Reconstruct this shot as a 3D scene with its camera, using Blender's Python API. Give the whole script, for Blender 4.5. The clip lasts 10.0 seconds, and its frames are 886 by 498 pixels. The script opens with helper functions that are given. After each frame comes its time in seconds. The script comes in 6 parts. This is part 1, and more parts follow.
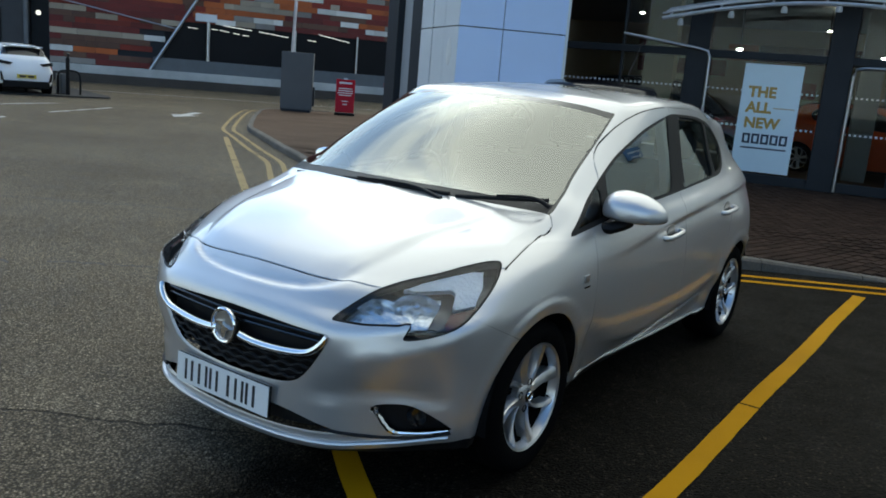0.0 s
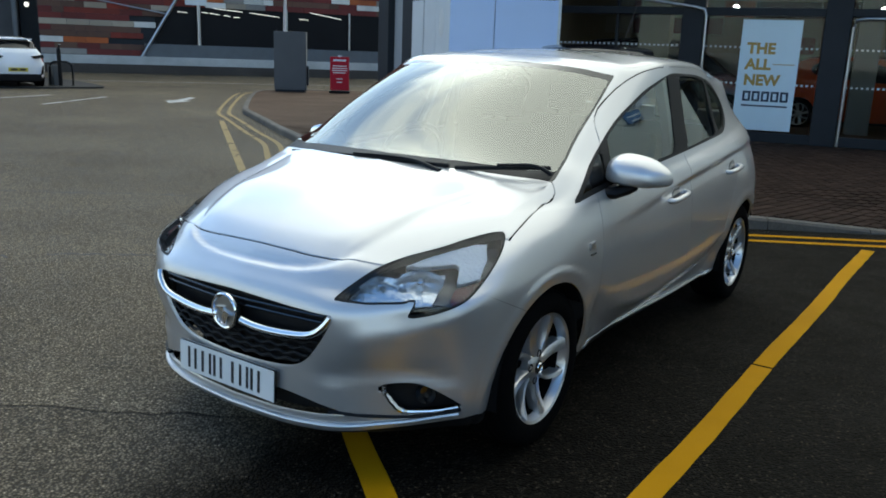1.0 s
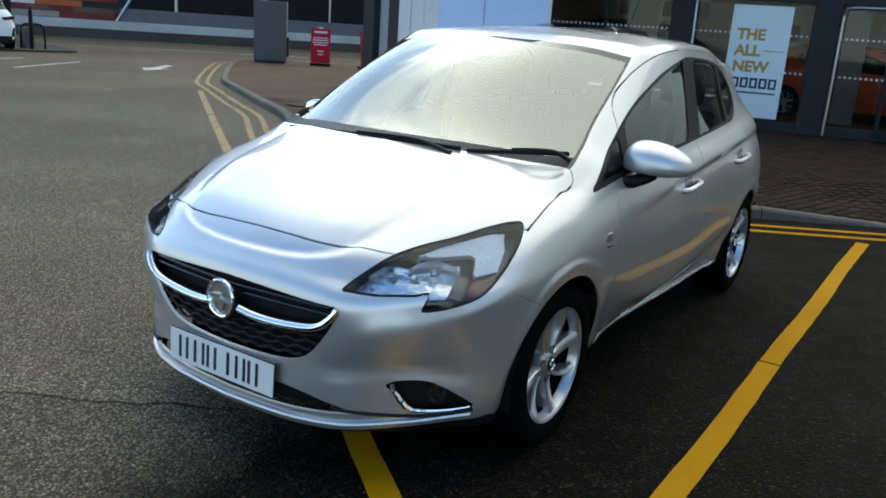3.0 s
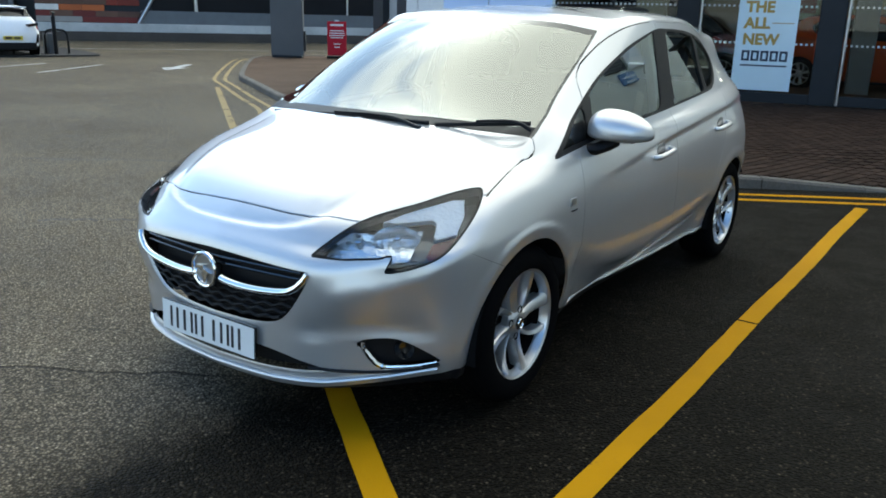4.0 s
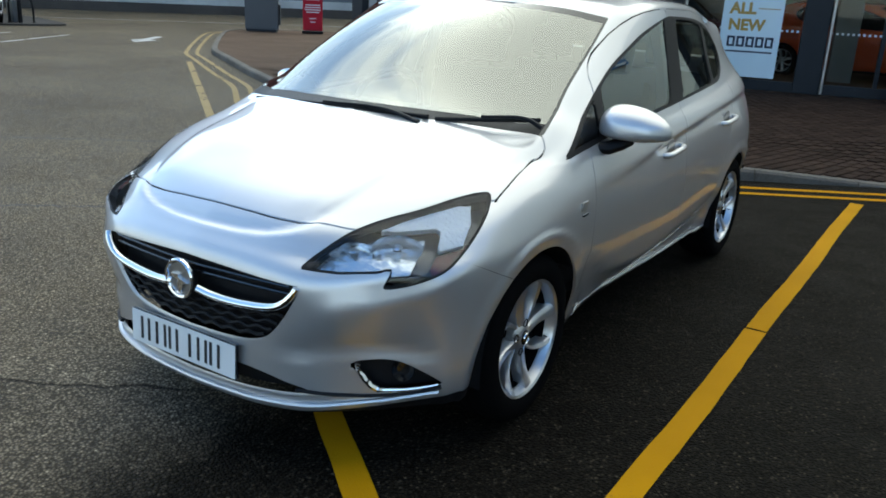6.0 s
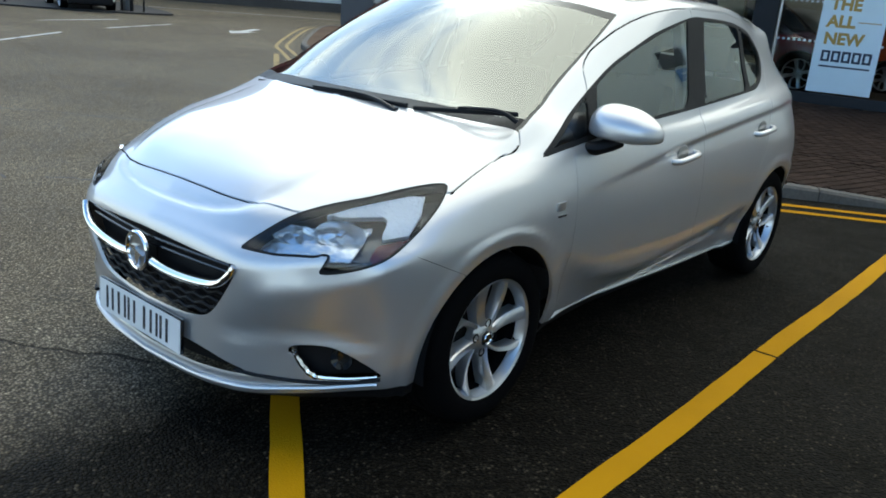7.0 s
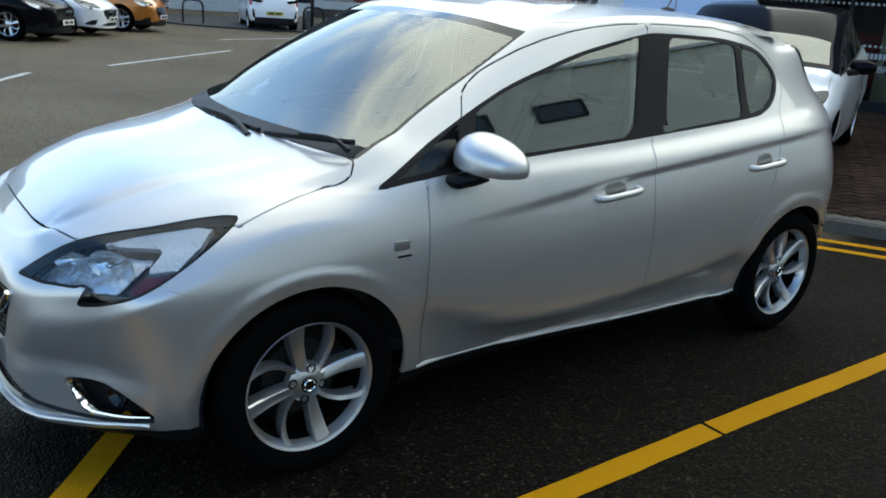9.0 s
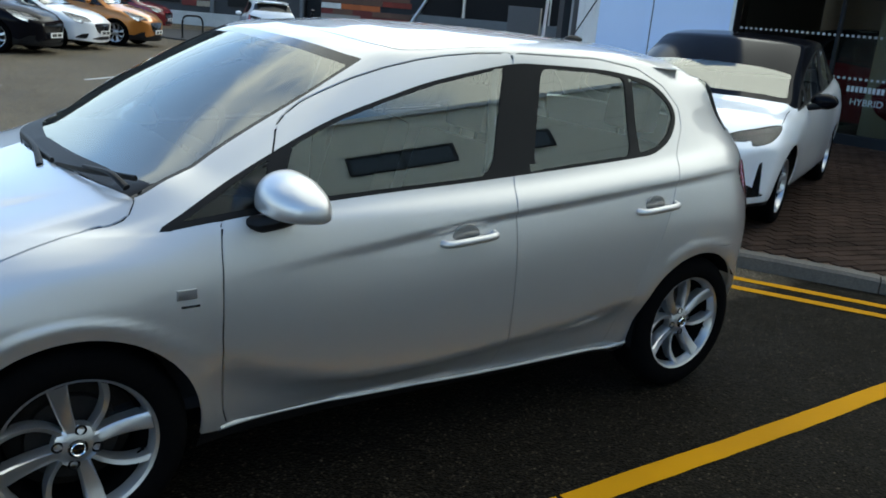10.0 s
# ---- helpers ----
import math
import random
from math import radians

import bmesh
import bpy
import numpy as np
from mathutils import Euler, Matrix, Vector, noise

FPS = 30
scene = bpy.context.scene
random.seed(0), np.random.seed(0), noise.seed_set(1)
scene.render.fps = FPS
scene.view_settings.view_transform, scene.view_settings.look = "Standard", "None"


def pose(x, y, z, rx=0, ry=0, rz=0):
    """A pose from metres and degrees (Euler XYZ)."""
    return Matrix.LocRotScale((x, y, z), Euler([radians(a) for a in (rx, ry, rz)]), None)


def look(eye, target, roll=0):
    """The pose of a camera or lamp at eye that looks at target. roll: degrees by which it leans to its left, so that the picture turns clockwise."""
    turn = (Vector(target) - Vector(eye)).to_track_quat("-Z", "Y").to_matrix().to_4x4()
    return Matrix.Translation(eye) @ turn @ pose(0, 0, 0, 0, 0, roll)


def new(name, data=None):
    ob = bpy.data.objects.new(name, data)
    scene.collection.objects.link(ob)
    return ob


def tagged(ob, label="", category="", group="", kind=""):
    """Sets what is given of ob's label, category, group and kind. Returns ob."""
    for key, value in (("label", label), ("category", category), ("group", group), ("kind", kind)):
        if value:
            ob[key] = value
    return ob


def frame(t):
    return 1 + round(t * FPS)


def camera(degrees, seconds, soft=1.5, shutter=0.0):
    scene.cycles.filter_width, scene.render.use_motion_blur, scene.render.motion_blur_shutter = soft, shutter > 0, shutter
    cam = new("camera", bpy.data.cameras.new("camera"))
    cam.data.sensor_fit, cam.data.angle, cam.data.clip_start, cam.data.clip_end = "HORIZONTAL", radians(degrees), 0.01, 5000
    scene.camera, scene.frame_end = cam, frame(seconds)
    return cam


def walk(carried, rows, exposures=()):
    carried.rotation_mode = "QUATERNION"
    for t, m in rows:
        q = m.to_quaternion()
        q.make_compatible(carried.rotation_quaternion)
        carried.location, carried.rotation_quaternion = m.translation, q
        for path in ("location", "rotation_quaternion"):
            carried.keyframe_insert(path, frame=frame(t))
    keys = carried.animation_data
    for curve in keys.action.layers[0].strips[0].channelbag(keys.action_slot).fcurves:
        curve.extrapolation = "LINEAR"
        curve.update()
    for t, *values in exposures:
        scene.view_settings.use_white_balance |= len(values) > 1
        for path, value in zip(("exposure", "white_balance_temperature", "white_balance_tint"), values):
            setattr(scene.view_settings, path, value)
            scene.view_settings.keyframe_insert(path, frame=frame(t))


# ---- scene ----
cam = camera(57.5, 10.0, soft=1.8)
# seconds, eye x y z in metres, yaw, pitch, roll in degrees
ROWS = [
    (0.0, 2.170, -2.634, 1.465, 35.61, -11.82, -4.76),
    (0.5, 2.185, -2.610, 1.453, 36.27, -12.69, -1.04),
    (1.0, 2.137, -2.577, 1.449, 35.24, -13.63, -2.02),
    (1.5, 1.978, -2.518, 1.446, 32.50, -14.98, -5.45),
    (2.0, 1.852, -2.489, 1.442, 32.40, -15.52, -7.17),
    (2.5, 1.852, -2.478, 1.438, 32.66, -16.06, -6.39),
    (2.7, 1.873, -2.483, 1.438, 33.29, -15.27, -4.26),
    (3.8, 2.158, -2.554, 1.431, 35.08, -15.79, -3.61),
    (4.0, 2.216, -2.536, 1.417, 35.30, -15.99, -1.38),
    (4.5, 2.149, -2.520, 1.435, 33.85, -16.66, -1.97),
    (5.0, 2.005, -2.480, 1.451, 33.08, -16.52, -3.22),
    (5.2, 1.944, -2.451, 1.438, 32.96, -16.95, -3.59),
    (6.3, 2.014, -2.299, 1.441, 34.50, -17.23, -1.55),
    (6.5, 2.125, -2.240, 1.448, 36.73, -16.05, -1.92),
    (7.0, 2.281, -2.053, 1.409, 40.99, -17.69, -4.58),
    (7.5, 2.339, -1.784, 1.448, 43.53, -16.26, -5.96),
    (8.0, 2.424, -1.552, 1.472, 48.94, -15.83, -6.23),
    (8.5, 2.665, -1.324, 1.502, 56.06, -16.70, -4.22),
    (9.0, 2.857, -1.024, 1.487, 54.79, -17.56, -3.55),
    (9.5, 2.854, -0.683, 1.500, 51.37, -16.14, -4.45),
    (10.0, 2.963, -0.357, 1.538, 56.04, -16.25, -4.81),
]
EXPOSURES = [(0.0, 0.01), (0.5, 0.13), (1.0, 0.1), (1.5, -0.08), (2.0, -0.22), (2.5, 0.07), (3.8, 0.52), (4.5, 0.65), (5.0, 0.38), (6.5, 0.45), (7.0, 0.54), (7.5, 0.46), (8.5, 0.26), (9.0, 0.4), (10.0, 0.35)]
walk(cam, [(t, pose(x, y, z, 90 + pitch, roll, yaw)) for t, x, y, z, yaw, pitch, roll in ROWS], EXPOSURES)

# ---- light ----
# broken cloud, brightest round a veiled sun that stands behind the buildings
world = bpy.data.worlds.new("world")
scene.world = world
world.use_nodes = True
wn = world.node_tree
SUN_EL, SUN_AZ = 35.0, 312.0
sd = Vector((math.sin(radians(SUN_AZ)) * math.cos(radians(SUN_EL)), math.cos(radians(SUN_AZ)) * math.cos(radians(SUN_EL)), math.sin(radians(SUN_EL))))
sky = wn.nodes.new("ShaderNodeTexSky")
sky.sky_type, sky.sun_disc = "NISHITA", False
sky.dust_density, sky.ozone_density = 0.2, 3.0
sky.sun_elevation, sky.sun_rotation = radians(SUN_EL), radians(SUN_AZ)
wco = wn.nodes.new("ShaderNodeTexCoord")
wscale = wn.nodes.new("ShaderNodeMapping")
wscale.inputs["Scale"].default_value = (1.0, 1.0, 1.7)
wscale.inputs["Location"].default_value = (1.7, 0.6, 0.2)
wn.links.new(wco.outputs["Generated"], wscale.inputs["Vector"])
cloud = wn.nodes.new("ShaderNodeTexNoise")
cloud.inputs["Scale"].default_value, cloud.inputs["Detail"].default_value, cloud.inputs["Roughness"].default_value = 1.5, 7.0, 0.52
wn.links.new(wscale.outputs[0], cloud.inputs["Vector"])
cover = wn.nodes.new("ShaderNodeMapRange")
cover.interpolation_type = "SMOOTHSTEP"
cover.inputs["From Min"].default_value, cover.inputs["From Max"].default_value = 0.37, 0.58
# the bank thins out overhead and away from the sun
gap_dir = wn.nodes.new("ShaderNodeVectorMath")
gap_dir.operation = "DOT_PRODUCT"
gap_dir.inputs[1].default_value = Vector((-0.15, 0.65, 0.75)).normalized()
wn.links.new(wco.outputs["Generated"], gap_dir.inputs[0])
clearing = wn.nodes.new("ShaderNodeMapRange")
clearing.inputs["From Min"].default_value, clearing.inputs["From Max"].default_value = 0.30, 0.90
clearing.inputs["To Min"].default_value, clearing.inputs["To Max"].default_value = 0.24, -0.17
wn.links.new(gap_dir.outputs["Value"], clearing.inputs["Value"])
thin = wn.nodes.new("ShaderNodeMath")
thin.operation = "SUBTRACT"
wn.links.new(cloud.outputs["Fac"], thin.inputs[0])
wn.links.new(clearing.outputs[0], thin.inputs[1])
wn.links.new(thin.outputs[0], cover.inputs["Value"])
facing = wn.nodes.new("ShaderNodeVectorMath")
facing.operation = "DOT_PRODUCT"
facing.inputs[1].default_value = sd
wn.links.new(wco.outputs["Generated"], facing.inputs[0])
near_sun = wn.nodes.new("ShaderNodeMapRange")
near_sun.inputs["From Min"].default_value, near_sun.inputs["From Max"].default_value = -0.35, 1.0
wn.links.new(facing.outputs["Value"], near_sun.inputs["Value"])
fall = wn.nodes.new("ShaderNodeMath")
fall.operation = "POWER"
fall.inputs[1].default_value = 1.6
wn.links.new(near_sun.outputs[0], fall.inputs[0])
shine = wn.nodes.new("ShaderNodeMapRange")
shine.inputs["To Min"].default_value, shine.inputs["To Max"].default_value = 9.8, 13.5
wn.links.new(fall.outputs[0], shine.inputs["Value"])
# the sun's own glow through the cloud
ahead = wn.nodes.new("ShaderNodeMath")
ahead.operation = "MAXIMUM"
ahead.inputs[1].default_value = 0.0
wn.links.new(facing.outputs["Value"], ahead.inputs[0])
halo = wn.nodes.new("ShaderNodeMath")
halo.operation = "POWER"
halo.inputs[1].default_value = 24.0
wn.links.new(ahead.outputs[0], halo.inputs[0])
glare = wn.nodes.new("ShaderNodeMath")
glare.operation = "MULTIPLY_ADD"
glare.inputs[1].default_value = 28.0
wn.links.new(halo.outputs[0], glare.inputs[0])
wn.links.new(shine.outputs[0], glare.inputs[2])
white = wn.nodes.new("ShaderNodeVectorMath")
white.operation = "SCALE"
white.inputs[0].default_value = (0.97, 1.0, 1.02)
wn.links.new(glare.outputs[0], white.inputs["Scale"])
blend = wn.nodes.new("ShaderNodeMix")
blend.data_type = "RGBA"
# pale haze along the horizon
wsep = wn.nodes.new("ShaderNodeSeparateXYZ")
wn.links.new(wco.outputs["Generated"], wsep.inputs[0])
haze = wn.nodes.new("ShaderNodeMapRange")
haze.inputs["From Min"].default_value, haze.inputs["From Max"].default_value = 0.0, 0.42
haze.inputs["To Min"].default_value, haze.inputs["To Max"].default_value = 0.9, 0.0
wn.links.new(wsep.outputs[2], haze.inputs["Value"])
veil = wn.nodes.new("ShaderNodeMath")
veil.operation = "MAXIMUM"
wn.links.new(cover.outputs[0], veil.inputs[0])
wn.links.new(haze.outputs[0], veil.inputs[1])
wn.links.new(veil.outputs[0], blend.inputs[0])
clear = wn.nodes.new("ShaderNodeVectorMath")
clear.operation = "SCALE"
clear.inputs["Scale"].default_value = 2.2
deep = wn.nodes.new("ShaderNodeVectorMath")
deep.operation = "MULTIPLY"
deep.inputs[1].default_value = (0.76, 0.91, 1.04)
wn.links.new(sky.outputs[0], deep.inputs[0])
wn.links.new(deep.outputs[0], clear.inputs[0])
wn.links.new(clear.outputs[0], blend.inputs[6])
wn.links.new(white.outputs[0], blend.inputs[7])
bg = wn.nodes["Background"]
wn.links.new(blend.outputs[2], bg.inputs[0])
bg.inputs[1].default_value = 0.12
sun = new("sun", bpy.data.lights.new("sun", "SUN"))
sun.data.energy, sun.data.angle, sun.data.color = 0.5, radians(120), (1.0, 0.97, 0.93)
sun.matrix_world = look(sd * 60, (0, 0, 0))
scene.view_settings.use_white_balance = True
scene.view_settings.white_balance_temperature = 6700
scene.view_settings.white_balance_tint = 0

# ---- tools ----
def node(nt, kind, **inputs):
    n = nt.nodes.new(kind)
    for k, v in inputs.items():
        n.inputs[k.replace("_", " ")].default_value = v
    return n


def material(name, color, rough=0.5, metal=0.0, coat=0.0, spec=0.5, grain=(0.0, 60.0), stain=(0.0, 2.0), bump=(0.0, 80.0), rough_var=0.0, per_object=0.0):
    """A painted, plastic, stone or metal surface: base colour with grain and stains in it, and fine relief."""
    m = bpy.data.materials.new(name)
    m.use_nodes = True
    nt = m.node_tree
    p = nt.nodes["Principled BSDF"]
    p.inputs["Base Color"].default_value = (*color, 1)
    p.inputs["Roughness"].default_value = rough
    p.inputs["Metallic"].default_value = metal
    p.inputs["Coat Weight"].default_value = coat
    p.inputs["Coat Roughness"].default_value = 0.03
    p.inputs["Specular IOR Level"].default_value = spec
    co = nt.nodes.new("ShaderNodeTexCoord")
    geo = nt.nodes.new("ShaderNodeNewGeometry")
    last = None
    if grain[0] or stain[0] or per_object:
        value = nt.nodes.new("ShaderNodeHueSaturation")
        value.inputs["Color"].default_value = (*color, 1)
        terms = []
        for amount, size in (grain, stain):
            if amount:
                t = node(nt, "ShaderNodeTexNoise", Scale=size, Detail=4.0, Roughness=0.6)
                nt.links.new(geo.outputs["Position"], t.inputs["Vector"])
                r = nt.nodes.new("ShaderNodeMapRange")
                r.inputs["From Min"].default_value, r.inputs["From Max"].default_value = 0.25, 0.75
                r.inputs["To Min"].default_value, r.inputs["To Max"].default_value = -amount, amount
                nt.links.new(t.outputs["Fac"], r.inputs["Value"])
                terms.append(r.outputs[0])
        if per_object:
            info = nt.nodes.new("ShaderNodeObjectInfo")
            r = nt.nodes.new("ShaderNodeMapRange")
            r.inputs["To Min"].default_value, r.inputs["To Max"].default_value = -per_object, per_object
            nt.links.new(info.outputs["Random"], r.inputs["Value"])
            terms.append(r.outputs[0])
        total = None
        for s in terms:
            a = nt.nodes.new("ShaderNodeMath")
            a.operation = "ADD"
            a.inputs[0].default_value = 1.0
            if total is not None:
                nt.links.new(total, a.inputs[0])
            nt.links.new(s, a.inputs[1])
            total = a.outputs[0]
        nt.links.new(total, value.inputs["Value"])
        nt.links.new(value.outputs[0], p.inputs["Base Color"])
    if rough_var:
        t = node(nt, "ShaderNodeTexNoise", Scale=6.0, Detail=5.0)
        nt.links.new(geo.outputs["Position"], t.inputs["Vector"])
        r = nt.nodes.new("ShaderNodeMapRange")
        r.inputs["To Min"].default_value, r.inputs["To Max"].default_value = max(0.02, rough - rough_var), min(1, rough + rough_var)
        nt.links.new(t.outputs["Fac"], r.inputs["Value"])
        nt.links.new(r.outputs[0], p.inputs["Roughness"])
    if bump[0]:
        t = node(nt, "ShaderNodeTexNoise", Scale=bump[1], Detail=4.0)
        nt.links.new(geo.outputs["Position"], t.inputs["Vector"])
        b = node(nt, "ShaderNodeBump", Strength=bump[0], Distance=0.01)
        nt.links.new(t.outputs["Fac"], b.inputs["Height"])
        nt.links.new(b.outputs[0], p.inputs["Normal"])
    return m


def glass(name, tint, gloss=(1.0, 1.0, 1.0), rough=0.0, ior=1.5):
    """A thin pane: clear with a tint, and a mirror by Fresnel."""
    m = bpy.data.materials.new(name)
    m.use_nodes = True
    nt = m.node_tree
    nt.nodes.remove(nt.nodes["Principled BSDF"])
    out = nt.nodes["Material Output"]
    clear = node(nt, "ShaderNodeBsdfTransparent", Color=(*tint, 1))
    shine = node(nt, "ShaderNodeBsdfGlossy", Color=(*gloss, 1), Roughness=rough)
    fres = node(nt, "ShaderNodeFresnel", IOR=ior)
    mix = nt.nodes.new("ShaderNodeMixShader")
    nt.links.new(fres.outputs[0], mix.inputs[0])
    nt.links.new(clear.outputs[0], mix.inputs[1])
    nt.links.new(shine.outputs[0], mix.inputs[2])
    nt.links.new(mix.outputs[0], out.inputs[0])
    return m


def glow(name, color, strength):
    m = bpy.data.materials.new(name)
    m.use_nodes = True
    p = m.node_tree.nodes["Principled BSDF"]
    p.inputs["Base Color"].default_value = (*color, 1)
    p.inputs["Emission Color"].default_value = (*color, 1)
    p.inputs["Emission Strength"].default_value = strength
    return m


def to_mesh(name, bm, mats, smooth=False):
    me = bpy.data.meshes.new(name)
    bm.to_mesh(me)
    bm.free()
    for m in (mats if isinstance(mats, (list, tuple)) else [mats]):
        me.materials.append(m)
    if smooth:
        for p in me.polygons:
            p.use_smooth = True
        me.set_sharp_from_angle(angle=radians(38))
    return me


def part(name, bm, mat, parent, label="", smooth=False, at=None):
    ob = new(name, to_mesh(name, bm, mat, smooth))
    if parent is not None:
        ob.parent = parent
    if at is not None:
        ob.matrix_basis = at
    return tagged(ob, label)


def thing(name, m, label, category, group="", kind=""):
    ob = new(name)
    ob.empty_display_size = 0.1
    ob.matrix_basis = m
    return tagged(ob, label, category, group, kind)


def box(bm, lo, hi, m=None, bevel=0.0, mat=0):
    r = bmesh.ops.create_cube(bm, size=1.0)
    vs = r["verts"]
    c, s = [(a + b) / 2 for a, b in zip(lo, hi)], [abs(b - a) for a, b in zip(lo, hi)]
    for v in vs:
        v.co = Vector((v.co[k] * s[k] + c[k] for k in range(3)))
    if bevel:
        es = list({e for v in vs for e in v.link_edges})
        r = bmesh.ops.bevel(bm, geom=es, offset=bevel, segments=2, profile=0.7, affect="EDGES")
        vs = list({v for f in r["faces"] for v in f.verts} | {v for v in vs if v.is_valid})
    fs = {f for v in vs for f in v.link_faces}
    for f in fs:
        f.material_index = mat
    if m is not None:
        bmesh.ops.transform(bm, matrix=m, verts=vs)
    return vs


def lathe(bm, profile, m=None, n=32, mat=0, closed=False):
    """A turned shape about the z axis from (radius, height) pairs."""
    rings = [[bm.verts.new((r * math.cos(2 * math.pi * k / n), r * math.sin(2 * math.pi * k / n), h)) for k in range(n)] for r, h in profile]
    if closed:
        rings.append(rings[0])
    for a, b in zip(rings, rings[1:]):
        for k in range(n):
            bm.faces.new((a[k], a[(k + 1) % n], b[(k + 1) % n], b[k])).material_index = mat
    vs = [v for r in (rings[:-1] if closed else rings) for v in r]
    if m is not None:
        bmesh.ops.transform(bm, matrix=m, verts=vs)
    return rings


def tube(bm, pts, r, n=8, mat=0, flat=1.0):
    """A round bar along points, with closed ends."""
    pts = [Vector(p) for p in pts]
    rings, up = [], Vector((0, 0, 1))
    for i, p in enumerate(pts):
        d = (pts[min(i + 1, len(pts) - 1)] - pts[max(i - 1, 0)]).normalized()
        ref = up if abs(d.dot(up)) < 0.95 else Vector((1, 0, 0))
        a = d.cross(ref).normalized()
        b = a.cross(d)
        rr = r[i] if isinstance(r, (list, tuple)) else r
        rings.append([bm.verts.new(p + (a * math.cos(2 * math.pi * k / n) + b * flat * math.sin(2 * math.pi * k / n)) * rr) for k in range(n)])
    for p, q in zip(rings, rings[1:]):
        for k in range(n):
            bm.faces.new((p[k], p[(k + 1) % n], q[(k + 1) % n], q[k])).material_index = mat
    bm.faces.new(rings[0][::-1]).material_index = mat
    bm.faces.new(rings[-1]).material_index = mat


def prism(bm, outline, lo, hi, m=None, mat=0):
    """An outline in x and y, drawn out from height lo to hi."""
    a = [bm.verts.new((x, y, lo)) for x, y in outline]
    b = [bm.verts.new((x, y, hi)) for x, y in outline]
    n = len(a)
    fs = [bm.faces.new(a[::-1]), bm.faces.new(b)] + [bm.faces.new((a[k], a[(k + 1) % n], b[(k + 1) % n], b[k])) for k in range(n)]
    for f in fs:
        f.material_index = mat
    if m is not None:
        bmesh.ops.transform(bm, matrix=m, verts=a + b)
    return a + b


def smooth_line(pts, n=6, closed=False):
    """Points of a soft curve through pts."""
    p = [np.array(q, float) for q in pts]
    out, k = [], len(p)
    for i in range(k if closed else k - 1):
        a, b = p[i], p[(i + 1) % k]
        z0 = p[i - 1] if (closed or i) else 2 * a - b
        z3 = p[(i + 2) % k] if (closed or i + 2 < k) else 2 * b - a
        for s in range(n):
            t = s / n
            out.append(0.5 * (2 * a + (b - z0) * t + (2 * z0 - 5 * a + 4 * b - z3) * t * t + (3 * a - z0 - 3 * b + z3) * t ** 3))
    if not closed:
        out.append(p[-1])
    return out


def outline_distance(poly):
    """Distance to a closed outline, below zero inside it."""
    a = np.array(poly, float)
    b = np.roll(a, -1, axis=0)

    def dist(p):
        d = np.full(len(p), 1e9)
        inside = np.zeros(len(p), bool)
        for (x0, y0), (x1, y1) in zip(a, b):
            ex, ey = x1 - x0, y1 - y0
            t = np.clip(((p[:, 0] - x0) * ex + (p[:, 1] - y0) * ey) / max(ex * ex + ey * ey, 1e-12), 0, 1)
            d = np.minimum(d, np.hypot(p[:, 0] - x0 - t * ex, p[:, 1] - y0 - t * ey))
            if ey:
                hit = ((y0 > p[:, 1]) != (y1 > p[:, 1])) & (p[:, 0] < ex * (p[:, 1] - y0) / ey + x0)
                inside ^= hit
        return np.where(inside, -d, d)
    return dist


def letters(text, size, mat, parent, name, at, depth=0.002, align="CENTER", label="", bold=0.0):
    """Raised lettering in the built-in font, turned into a mesh."""
    cu = bpy.data.curves.new(name, "FONT")
    cu.body, cu.size, cu.extrude, cu.align_x, cu.align_y = text, size, depth, align, "CENTER"
    cu.offset = bold
    tmp = new(name, cu)
    me = bpy.data.meshes.new_from_object(tmp.evaluated_get(bpy.context.evaluated_depsgraph_get()))
    bpy.data.objects.remove(tmp)
    me.materials.clear()
    me.materials.append(mat)
    ob = new(name, me)
    ob.parent = parent
    ob.matrix_basis = at
    return tagged(ob, label)

# ---- materials ----
def flake_paint(name, color, rough=0.28, metal=0.75):
    m = material(name, color, rough, metal, coat=1.0)
    nt = m.node_tree
    p = nt.nodes["Principled BSDF"]
    geo = nt.nodes["Geometry"]
    fl = node(nt, "ShaderNodeTexVoronoi", Scale=2600.0)
    nt.links.new(geo.outputs["Position"], fl.inputs["Vector"])
    r = nt.nodes.new("ShaderNodeMapRange")
    r.inputs["To Min"].default_value, r.inputs["To Max"].default_value = rough - 0.03, rough + 0.04
    nt.links.new(fl.outputs["Color"], r.inputs["Value"])
    nt.links.new(r.outputs[0], p.inputs["Roughness"])
    dirt = node(nt, "ShaderNodeTexNoise", Scale=5.0, Detail=6.0, Roughness=0.65)
    nt.links.new(geo.outputs["Position"], dirt.inputs["Vector"])
    c = nt.nodes.new("ShaderNodeMapRange")
    c.inputs["From Min"].default_value, c.inputs["From Max"].default_value = 0.45, 0.8
    c.inputs["To Min"].default_value, c.inputs["To Max"].default_value = 0.02, 0.09
    nt.links.new(dirt.outputs["Fac"], c.inputs["Value"])
    nt.links.new(c.outputs[0], p.inputs["Coat Roughness"])
    return m


